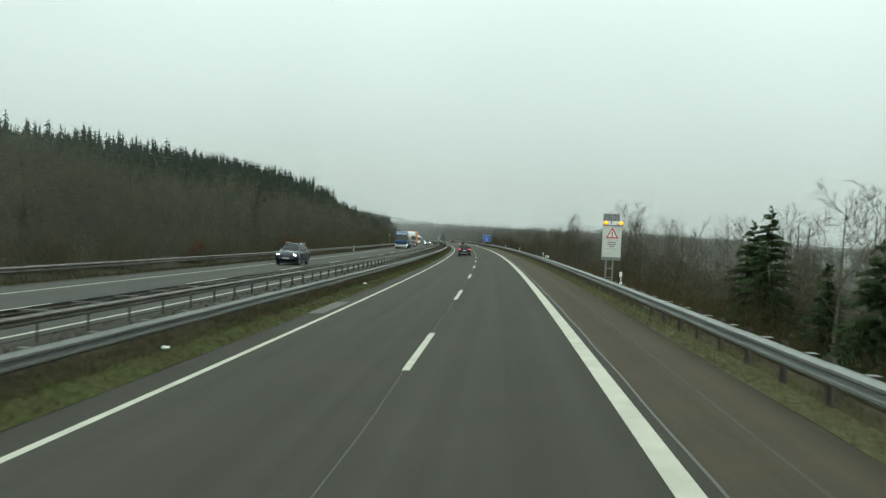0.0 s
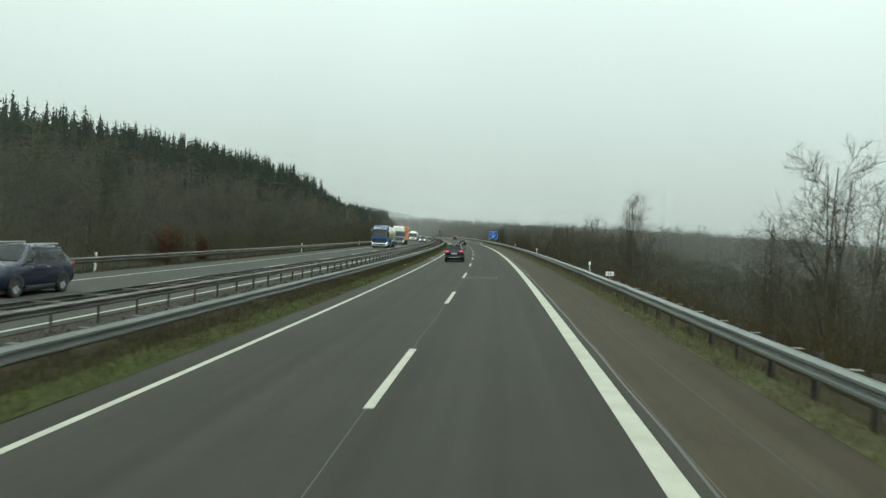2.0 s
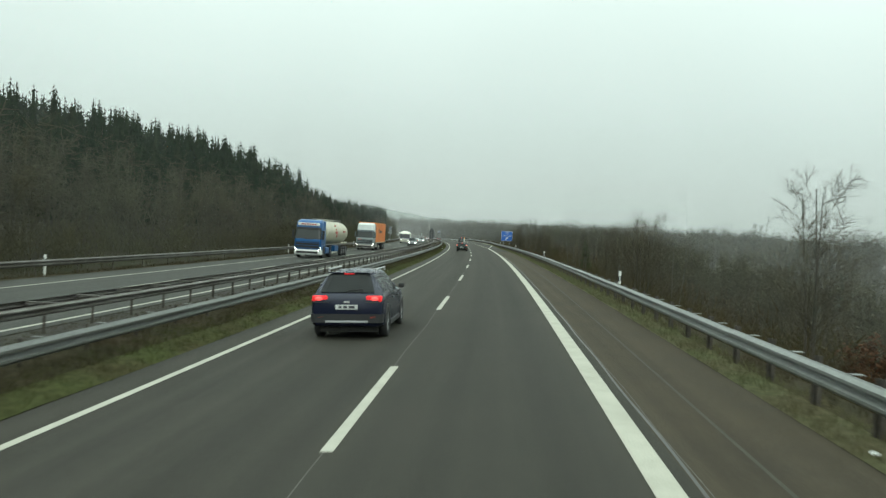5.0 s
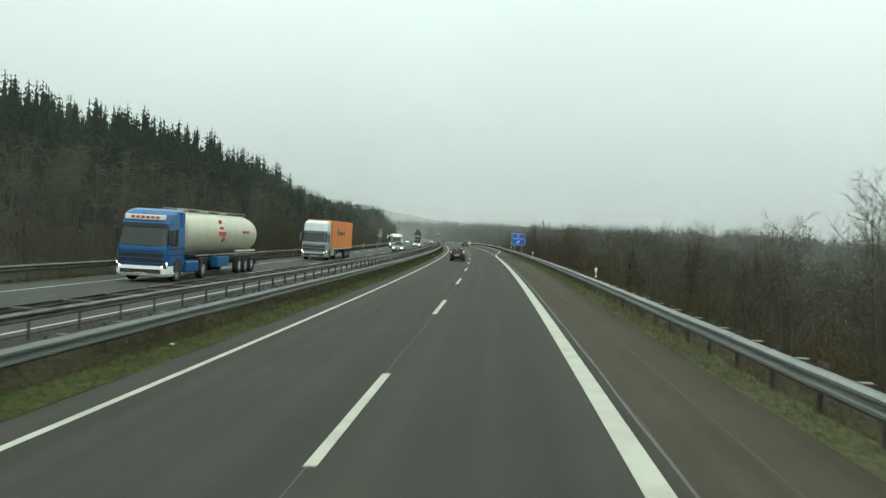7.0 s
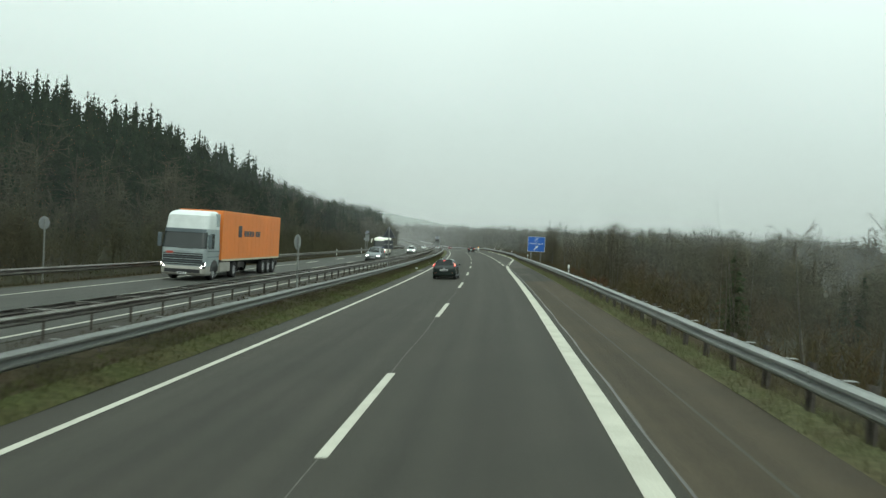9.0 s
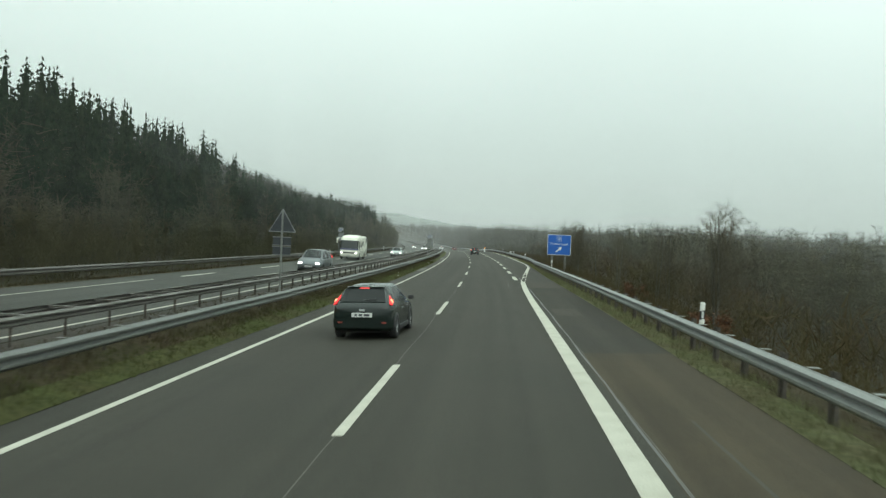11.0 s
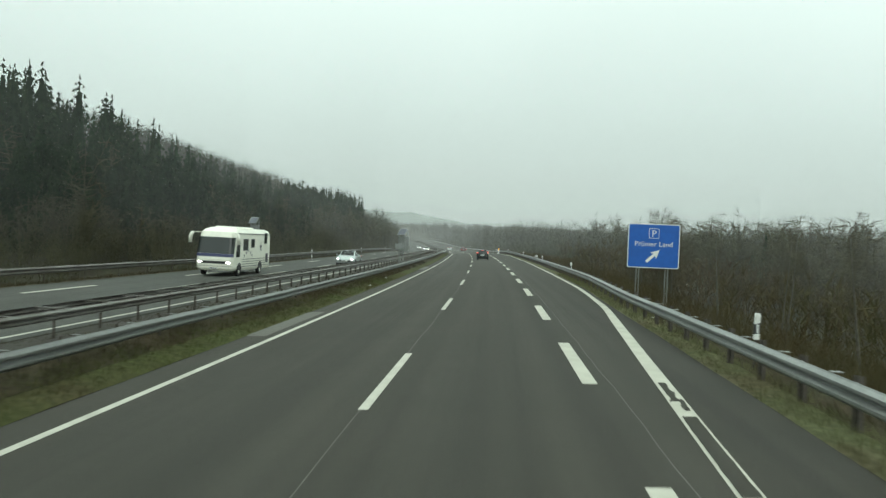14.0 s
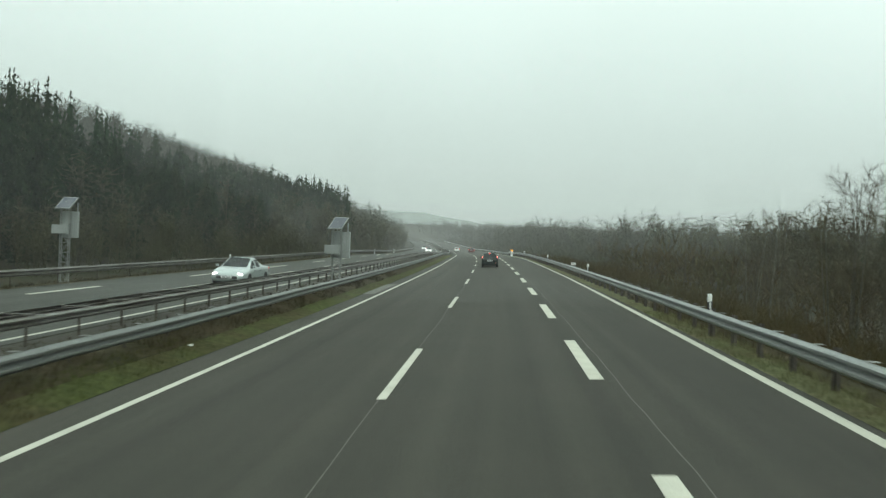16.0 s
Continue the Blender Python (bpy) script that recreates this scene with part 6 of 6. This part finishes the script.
    bm = bmesh.new()
    loft(bm, b)
    bmesh.ops.recalc_face_normals(bm, faces=bm.faces[:])
    bumper = part("bumper", bm, low, root, "pale bumper")
    nose_panel("lower_intake", TRIM, bumper, [mix_ring(b[1], b[2], 0.1), mix_ring(b[1], b[2], 0.9)], 5, 6, 0.0, 0.012)
    for x in (-1, 1):
        i0, i1 = (2, 4) if x < 0 else (7, 9)
        lamp = nose_panel("headlight_housing", TRIM, root, [mix_ring(b[2], b[3], 0.3), mix_ring(r[0], r[1], 0.30)], i0, i1, 0.02, 0.012)
        bm = bmesh.new()
        c = r[0][3 if x < 0 else 8]
        loft(bm, [[(c.x - x * 0.16, c.y + 0.10, 0.74), (c.x + x * 0.06, c.y - 0.01, 0.72), (c.x + x * 0.07, c.y - 0.02, 0.98), (c.x + x * 0.01, c.y + 0.02, 0.96)],
                  [(c.x - x * 0.16, c.y + 0.13, 0.75), (c.x + x * 0.06, c.y + 0.02, 0.73), (c.x + x * 0.07, c.y + 0.01, 0.97), (c.x + x * 0.01, c.y + 0.05, 0.95)]])
        bmesh.ops.recalc_face_normals(bm, faces=bm.faces[:])
        part("headlight", bm, HEAD, lamp, "lit white headlight")
        side_pane("side_window", GLASS, root, x * (w + 0.0), -0.42, -1.30, 1.76, 2.58, 0.16)
        half_disc(root, x * (w + 0.002), -1.42, 0.62)
        for z0, z1, m_ in ((1.60, 1.66, dark), (1.30, 1.34, dark)):
            bm = bmesh.new()
            box(bm, min(x * w, x * (w + 0.014)), max(x * w, x * (w + 0.014)), -2.2, -0.3, z0, z1)
            part("side_stripe", bm, m_, root)
        bm = bmesh.new()
        box(bm, min(x * (w + 0.06), x * (w + 0.26)), max(x * (w + 0.06), x * (w + 0.26)), -0.22, -0.06, 1.80, 2.55, 0.05)
        mir = part("mirror", bm, dark, root)
        bm = bmesh.new()
        tube(bm, (x * (w - 0.05), -0.3, 2.5), (x * (w + 0.15), -0.14, 2.50), 0.025, n=6)
        tube(bm, (x * (w - 0.05), -0.3, 1.9), (x * (w + 0.15), -0.14, 1.90), 0.025, n=6)
        part("mirror_arm", bm, TRIM, mir)
        bm = bmesh.new()
        box(bm, min(x * (w - 0.25), x * (w - 0.02)), max(x * (w - 0.25), x * (w - 0.02)), -2.2, -1.7, H - 0.85, H - 0.12, 0.04)
        part("side_deflector", bm, paint, root)
    bm = bmesh.new()
    tube(bm, (-0.55, 0.08, 1.76), (0.40, 0.06, 1.80), 0.012, n=5)
    tube(bm, (-0.1, 0.08, 1.76), (0.75, 0.05, 1.82), 0.012, n=5)
    part("wiper", bm, TRIM, root)
    bm = bmesh.new()
    box(bm, -w + 0.1, w - 0.1, -2.2, -0.3, 0.45, 0.8)
    part("cab_underside", bm, CHASSIS, root)
    plate_bars(root, 0.10, 0.42, 1)
    return r


def lorry(label, m, paint, dark, H, visor, low):
    root = empty("lorry", m, label, "lorry", "lorries on the oncoming carriageway")
    lorry_cab(root, paint, dark, H, visor, low)
    for y in (-1.45, -5.2, -11.6, -12.9, -14.2):
        for x in (-1.05, 1.05):
            wheel(root, x, y, 0.5, 0.34)
    for x in (-0.42, 0.42):
        bm = bmesh.new()
        box(bm, x - 0.06, x + 0.06, -15.2, -2.0, 0.78, 1.02)
        part("frame_beam", bm, CHASSIS, root)
    bm = bmesh.new()
    box(bm, -1.2, 1.2, -15.3, -15.1, 0.5, 0.85, 0.03)
    part("rear_underrun_bar", bm, TRIM, root)
    for x in (-1, 1):
        bm = bmesh.new()
        box(bm, min(x * 0.75, x * 1.22), max(x * 0.75, x * 1.22), -4.4, -2.6, 0.42, 1.0, 0.08)
        part("fuel_tank", bm, low if low is not SIGN_WHITE else BLUE_PAINT, root)
        bm = bmesh.new()
        box(bm, min(x * 0.95, x * 1.2), max(x * 0.95, x * 1.2), -5.9, -4.6, 1.02, 1.10, 0.03)
        part("mudguard", bm, TRIM, root)
    return root


def tank_lorry():
    root = lorry("blue articulated tank lorry with cream tank and lit headlights", tilt_pose(171.6, -16.75, 180), BLUE_PAINT, TRIM, 3.55, BLUE_PAINT, SIGN_WHITE)
    n = 28

    def oval(y, k, lift=0.0):
        return [(1.25 * k * math.cos(2 * math.pi * i / n), y, 2.36 + lift + 1.16 * k * math.sin(2 * math.pi * i / n)) for i in range(n)]

    bm = bmesh.new()
    loft(bm, [oval(-2.75, 0.62, 0.1), oval(-2.85, 0.88, 0.05), oval(-3.05, 0.98), oval(-3.4, 1.0), oval(-14.7, 1.0), oval(-15.0, 0.97), oval(-15.2, 0.85), oval(-15.28, 0.6)])
    bmesh.ops.recalc_face_normals(bm, faces=bm.faces[:])
    tank = part("tank", bm, CREAM, root, "rounded cream tank", True)
    for y in (-4.6, -7.0, -9.4, -11.8, -14.0):
        bm = bmesh.new()
        rings = [oval(y - 0.04, 1.008), oval(y + 0.04, 1.008)]
        loft(bm, rings, caps=False)
        part("band", bm, CREAM, tank)
    bm = bmesh.new()
    for x in (-0.34, 0.34):
        tube(bm, (x, -3.2, 3.66), (x, -15.2, 3.66), 0.03, n=6)
    for y in np.arange(-3.2, -15.2, -1.3):
        tube(bm, (-0.34, y, 3.44), (-0.34, y, 3.66), 0.02, n=5)
        tube(bm, (0.34, y, 3.44), (0.34, y, 3.66), 0.02, n=5)
        box(bm, -0.3, 0.3, y - 0.5, y + 0.5, 3.52, 3.55)
    part("walkway", bm, ZINC, root, "roof walkway with handrails")
    for y in (-5.0, -8.2, -11.4):
        bm = bmesh.new()
        tube(bm, (0, y, 3.42), (0, y, 3.66), 0.28, n=14)
        part("hatch", bm, CREAM, tank)
    for x in (-1, 1):
        bm = bmesh.new()
        for k, (yy, zz, ww, hh) in enumerate(((-8.1, 3.0, 0.22, 0.36), (-8.0, 2.72, 0.35, 0.16), (-8.0, 2.42, 0.62, 0.24), (-8.25, 2.12, 0.26, 0.34))):
            lift = x * (1.25 * math.sqrt(max(0.05, 1 - ((zz - 2.36) / 1.16) ** 2)) + 0.015)
            box(bm, min(lift - x * 0.05, lift), max(lift - x * 0.05, lift), yy - ww, yy + ww, zz - hh / 2, zz + hh / 2, 0.01)
        part("emblem", bm, MARK_RED, tank, "red emblem in plain bars")
        bm = bmesh.new()
        box(bm, min(x * 1.23, x * 1.275), max(x * 1.23, x * 1.275), -13.2, -11.9, 2.45, 2.62, 0.01)
        part("emblem", bm, MARK_RED, tank, "faded red lettering as a plain bar")
        bm = bmesh.new()
        box(bm, min(x * 1.1, x * 1.26), max(x * 1.1, x * 1.26), -14.6, -10.6, 1.34, 1.46, 0.03)
        part("side_guard", bm, CREAM, root)
        bm = bmesh.new()
        box(bm, min(x * 0.8, x * 1.22), max(x * 0.8, x * 1.22), -9.5, -7.4, 0.55, 1.12, 0.05)
        part("tool_locker", bm, BLUE_PAINT, root, "blue tool locker")
    bm = bmesh.new()
    box(bm, -0.98, 0.98, -0.36, -0.16, 2.98, 3.24, 0.04)
    sign = part("roof_sign", bm, SIGN_WHITE, root, "white sign across the cab roof")
    for k in range(6):
        bm = bmesh.new()
        box(bm, -0.72 + 0.24 * k, -0.54 + 0.24 * k, -0.17, -0.15, 3.05, 3.17)
        part("lettering_bar", bm, MARK_RED, sign)


def container_lorry():
    root = lorry("articulated lorry with grey cab and orange box trailer", tilt_pose(212.6, -16.9, 180), SILVER_CAB, DARK_GREY_CAB, 3.85, DARK_GREY_CAB, BEIGE_SILVER)
    bm = bmesh.new()
    box(bm, -1.27, 1.27, -15.4, -2.55, 1.12, 3.95, 0.03)
    body = part("trailer_box", bm, ORANGE, root, "orange box body")
    for x in (-1, 1):
        for y in np.arange(-3.4, -15.0, -0.9):
            bm = bmesh.new()
            box(bm, min(x * 1.27, x * 1.276), max(x * 1.27, x * 1.276), y - 0.42, y + 0.40, 1.25, 3.85, 0.002)
            part("side_rib", bm, ORANGE, body)
        bm = bmesh.new()
        box(bm, min(x * 1.275, x * 1.290), max(x * 1.275, x * 1.290), -6.2, -5.5, 2.45, 3.15, 0.004)
        part("emblem", bm, MARK_DARK, body, "dark blue emblem block")
        for a in (-6.7, -7.25, -7.8, -8.35, -9.2, -9.75):
            bm = bmesh.new()
            box(bm, min(x * 1.275, x * 1.290), max(x * 1.275, x * 1.290), a - 0.44, a, 2.50, 2.85, 0.004)
            part("lettering_bar", bm, MARK_DARK, body)
        bm = bmesh.new()
        box(bm, min(x * 1.24, x * 1.28), max(x * 1.24, x * 1.28), -15.35, -2.6, 1.05, 1.16)
        part("lower_rail", bm, CREAM, body)
        bm = bmesh.new()
        box(bm, min(x * 0.8, x * 1.2), max(x * 0.8, x * 1.2), -7.0, -5.9, 0.6, 1.0, 0.04)
        part("pallet_box", bm, CHASSIS, root)
    bm = bmesh.new()
    box(bm, 0.55, 0.92, 0.04, 0.085, 1.46, 1.58, 0.005)
    part("red_badge", bm, MARK_RED, root)


def motorhome():
    root = empty("motorhome", tilt_pose(305.0, -16.9, 180), "ivory white motorhome with dark windscreen and lit headlights", "motorhome")
    w, L, H = 1.15, 8.3, 2.95
    r = [nose_ring(0.36, -0.08, w - 0.10, 0.30, -L), nose_ring(0.50, 0.02, w - 0.02, 0.30, -L), nose_ring(1.05, 0.02, w, 0.30, -L), nose_ring(1.25, -0.04, w, 0.30, -L),
         nose_ring(2.40, -0.34, w - 0.02, 0.34, -L), nose_ring(2.70, -0.50, w - 0.06, 0.40, -L), nose_ring(2.88, -0.85, w - 0.18, 0.40, -L + 0.06), nose_ring(H, -1.2, w - 0.40, 0.40, -L + 0.15)]
    bm = bmesh.new()
    loft(bm, r)
    bmesh.ops.recalc_face_normals(bm, faces=bm.faces[:])
    part("body", bm, CAMPER, root)
    nose_panel("windscreen", GLASS, root, [mix_ring(r[3], r[4], 0.12), mix_ring(r[3], r[4], 0.98)], 2, 9, label="large dark windscreen")
    nose_panel("screen_band", MARK_NAVY, root, [mix_ring(r[2], r[3], 0.75), mix_ring(r[3], r[4], 0.11)], 2, 9, label="dark blue band under the windscreen")
    nose_panel("grille", TRIM, root, [mix_ring(r[1], r[2], 0.50), mix_ring(r[1], r[2], 0.78)], 5, 6, 0.0, 0.012)
    nose_panel("bumper_line", ZINC, root, [mix_ring(r[1], r[2], 0.22), mix_ring(r[1], r[2], 0.26)], 2, 9, 0.0, 0.012)
    for x in (-1, 1):
        for a, b, c, d, cut in ((-0.62, -1.35, 1.22, 2.25, 0.20), (-2.05, -3.05, 1.62, 2.30, 0.0), (-3.75, -4.45, 1.78, 2.30, 0.0), (-6.85, -7.5, 2.05, 2.72, 0.0)):
            side_pane("window_frame", TRIM, root, x * (w - 0.004), a + 0.03, b - 0.03, c - 0.03, d + 0.03, cut)
            side_pane("side_window", GLASS, root, x * (w + 0.010), a - 0.02, b + 0.02, c + 0.02, d - 0.02, cut)
        bm = bmesh.new()
        loft(bm, [[(x * (w - 0.15) + dx, -0.42 + dy, 2.62 + dz) for dx, dy, dz in ((-.05, -.06, 0), (.05, -.06, 0), (.05, .06, .05), (-.05, .06, .05))],
                  [(x * (w + 0.22) + dx, 0.0 + dy, 2.60 + dz) for dx, dy, dz in ((-.08, -.08, 0), (.08, -.08, 0), (.08, .08, .06), (-.08, .08, .06))],
                  [(x * (w + 0.33) + dx, 0.05 + dy, 2.42 + dz) for dx, dy, dz in ((-.09, -.10, 0), (.09, -.10, 0), (.09, .10, 0), (-.09, .10, 0))],
                  [(x * (w + 0.34) + dx, 0.05 + dy, 1.98 + dz) for dx, dy, dz in ((-.07, -.08, 0), (.07, -.08, 0), (.07, .08, 0), (-.07, .08, 0))]])
        bmesh.ops.recalc_face_normals(bm, faces=bm.faces[:])
        part("mirror", bm, CAMPER, root, "drooping white mirror arm", True)
        bm = bmesh.new()
        bmesh.ops.create_uvsphere(bm, u_segments=14, v_segments=8, radius=0.13, matrix=Matrix.Translation((x * 0.84, -0.02, 0.86)) @ Matrix.Diagonal((1.25, 0.55, 0.55, 1)))
        part("headlight", bm, HEAD, root, "lit white headlight", True)
        for y in (-1.35, -6.0):
            wheel(root, x * (w - 0.10), y, 0.38, 0.22, CAMPER)
            half_disc(root, x * (w - 0.012), y, 0.46)
        for k in range(4):
            bm = bmesh.new()
            box(bm, min(x * w, x * (w + 0.008)), max(x * w, x * (w + 0.008)), -L + 0.1, -1.9, 0.58 + 0.15 * k, 0.615 + 0.15 * k)
            part("stripe", bm, MARK_DARK, root)
        bm = bmesh.new()
        box(bm, min(x * (w - 0.02), x * (w + 0.006)), max(x * (w - 0.02), x * (w + 0.006)), -L + 0.05, -1.0, 2.62, 2.66)
        part("roof_stripe", bm, MARK_DARK, root)
        for yy, zz in ((-2.30, 1.26), (-2.75, 1.44), (-3.15, 1.60), (-3.60, 1.44), (-4.0, 1.28)):
            bm = bmesh.new()
            tri = [(0.0, -0.13), (0.16, 0.10), (0.05, 0.04), (-0.05, 0.04), (-0.16, 0.10)]
            plate(bm, [(x * (w + 0.001), yy + a, zz + b) for a, b in tri], (x, 0, 0), 0.006)
            part("decal", bm, MARK_DARK, root, "small dark decal as a plain shape")
        bm = bmesh.new()
        star = [((0.30 if k % 2 == 0 else 0.11) * math.sin(math.pi * k / 5), (0.36 if k % 2 == 0 else 0.13) * math.cos(math.pi * k / 5)) for k in range(10)]
        plate(bm, [(x * (w + 0.001), -6.0 + a, 1.80 + b) for a, b in star], (x, 0, 0), 0.006)
        part("decal", bm, MARK_DARK, root, "dark star shape")
        side_pane("vent_grille", MARK_DARK, root, x * (w + 0.001), -7.3, -7.85, 0.75, 1.35)
    for y, a in ((-2.0, 0.62), (-4.3, 0.5), (-6.4, 0.42)):
        bm = bmesh.new()
        box(bm, -a, a, y - 0.55, y + 0.55, H - 0.03, H + 0.11, 0.05, (0.10, 0.14))
        part("roof_hatch", bm, CAMPER, root)
    for x in (-0.85, 0.85):
        bm = bmesh.new()
        tube(bm, (x, -1.6, H + 0.0), (x, -L + 0.6, H + 0.0), 0.025, n=6)
        part("roof_rail", bm, CAMPER, root)
    plate_bars(root, 0.04, 0.50, 1)


tank_lorry()
container_lorry()
motorhome()
car("dark navy sport utility car with lit red tail lights", tilt_pose(118.0, -3.5, 0), NAVY, 4.6, 1.72, 1.60, "suv", wheel_r=0.37)
car("dark green hatchback with lit red brake lights", tilt_pose(225.9, -3.20, -2.5), BOTTLE, 3.75, 1.56, 1.35, "hatch", BRAKE, wheel_r=0.3)
# the dark green hatchback a second time, at a later point of its way
car("repeat of the dark green hatchback farther on, with lit red tail lights", tilt_pose(373.0, -0.45, 0), BOTTLE, 3.75, 1.60, 1.40, "hatch", BRAKE, wheel_r=0.3)
car("grey people carrier with lit headlights", tilt_pose(265.0, -13.2, 180), GUNMETAL, 4.6, 1.84, 1.70, "mpv")
car("silver saloon car with lit headlights", tilt_pose(333.0, -13.3, 180), SILVER, 4.6, 1.76, 1.43, "sedan", wheel_r=0.31)
car("dark sport utility car with lit headlights", tilt_pose(68.0, -16.8, 180), NAVY, 4.7, 1.85, 1.75, "suv", wheel_r=0.37)
car("white car with lit headlights", tilt_pose(520.0, -13.2, 180), WHITE_CAR, 4.4, 1.76, 1.46, "sedan")
car("white car with lit headlights", tilt_pose(640.0, -16.5, 180), WHITE_CAR, 4.4, 1.76, 1.46, "hatch")
car("dark red car with lit tail lights", tilt_pose(548.0, -0.5, 0), RED_CAR, 4.4, 1.75, 1.5, "mpv")
car("pale car with tail lights", tilt_pose(600.0, -3.9, 0), WHITE_CAR, 4.4, 1.76, 1.5, "hatch")


# ---- scraps on the verges ----
def scrap(s, u, size, seed):
    """A crumpled scrap of pale plastic or paper."""
    r = random.Random(seed)
    bm = bmesh.new()
    bmesh.ops.create_icosphere(bm, subdivisions=2, radius=size)
    for v in bm.verts:
        v.co = Vector((v.co.x * 1.3, v.co.y, v.co.z * 0.45)) * (1 + r.uniform(-0.35, 0.25))
    me = bpy.data.meshes.new("litter_scrap")
    bm.to_mesh(me)
    bm.free()
    me.materials.append(WHITE)
    ob = new("litter_scrap", me)
    ob.matrix_basis = stand(s, u, floor_z(s, u) + 0.06 + size * 0.3, r.uniform(0, 180))
    tagged(ob, "crumpled scrap of pale litter on the grass", "litter", "litter on the verge")


for k, (s, u, size) in enumerate(((17.2, -7.05, 0.075), (42.5, -6.95, 0.08), (104.0, -6.9, 0.05), (150.5, -6.9, 0.05), (244.0, -6.75, 0.12), (263.0, -6.7, 0.05), (266.0, -7.0, 0.05), (300.5, -6.75, 0.05), (309.0, -6.9, 0.05), (283.0, 5.05, 0.05), (106.0, 4.1, 0.05))):
    scrap(s, u, size, k)

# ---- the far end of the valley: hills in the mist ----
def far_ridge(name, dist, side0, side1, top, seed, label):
    """A wooded ridge far off, a plain shape whose pale colour holds the mist."""
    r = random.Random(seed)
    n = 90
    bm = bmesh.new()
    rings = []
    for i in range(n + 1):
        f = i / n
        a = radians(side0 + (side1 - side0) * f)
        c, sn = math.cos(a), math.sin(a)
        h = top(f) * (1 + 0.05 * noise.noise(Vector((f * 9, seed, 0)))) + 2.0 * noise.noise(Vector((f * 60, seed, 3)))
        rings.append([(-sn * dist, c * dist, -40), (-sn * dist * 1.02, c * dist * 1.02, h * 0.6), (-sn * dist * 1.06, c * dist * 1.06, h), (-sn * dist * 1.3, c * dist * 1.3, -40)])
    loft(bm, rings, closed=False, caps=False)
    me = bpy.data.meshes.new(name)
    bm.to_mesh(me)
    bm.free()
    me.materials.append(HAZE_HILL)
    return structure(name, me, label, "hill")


far_ridge("backdrop_ridge", 1750, 45, -60, lambda f: float(np.interp(45 - 105 * f, [-60, -29, -22, -15, -8, 2, 6.5, 10, 20, 45], [0, 2, 12, 20, 22, 26, 36, 54, 56, 50])), 3, "far wooded ridge with mist painted into its pale colour")


def mist(s, thick, height, u0, u1):
    """A bank of thin mist that hangs across the valley."""
    bm = bmesh.new()
    us = np.linspace(u0, u1, 24)
    bow = [40 * ((u / 400.0) ** 2) for u in us]
    low = [spot(s + b, u, -45) for u, b in zip(us, bow)]
    high = [spot(s + b, u, 420) for u, b in zip(us, bow)]
    loft(bm, [low, high], closed=False, caps=False)
    me = bpy.data.meshes.new("mist_bank")
    bm.to_mesh(me)
    bm.free()
    me.materials.append(mist_material("mist", thick, height))
    return structure("mist_bank", me, "thin bank of winter mist across the valley", "mist")


for s, thick, height in ((325, 0.04, 100), (410, 0.08, 100), (520, 0.10, 100), (680, 0.14, 115), (900, 0.22, 140), (1400, 0.42, 170)):
    mist(s, thick, height, -420, 800)


def veil(u, s0, s1, thick, low, height):
    """A thin veil of mist that hangs along the road."""
    bm = bmesh.new()
    ss = np.arange(s0, s1 + 1, 20.0)
    loft(bm, [[spot(s, u, low) for s in ss], [spot(s, u, 320) for s in ss]], closed=False, caps=False)
    me = bpy.data.meshes.new("mist_veil")
    bm.to_mesh(me)
    bm.free()
    me.materials.append(mist_material("mist_veil", thick, height))
    return structure("mist_veil", me, "thin veil of winter mist between the trees", "mist")


for u, s0, s1, thick, low, height in ((-29, -100, 520, 0.065, -3, 50), (-72, -100, 520, 0.09, 0, 75), (23, -100, 520, 0.045, -14, 18), (62, -100, 520, 0.17, -24, 30)):
    veil(u, s0, s1, thick, low, height)
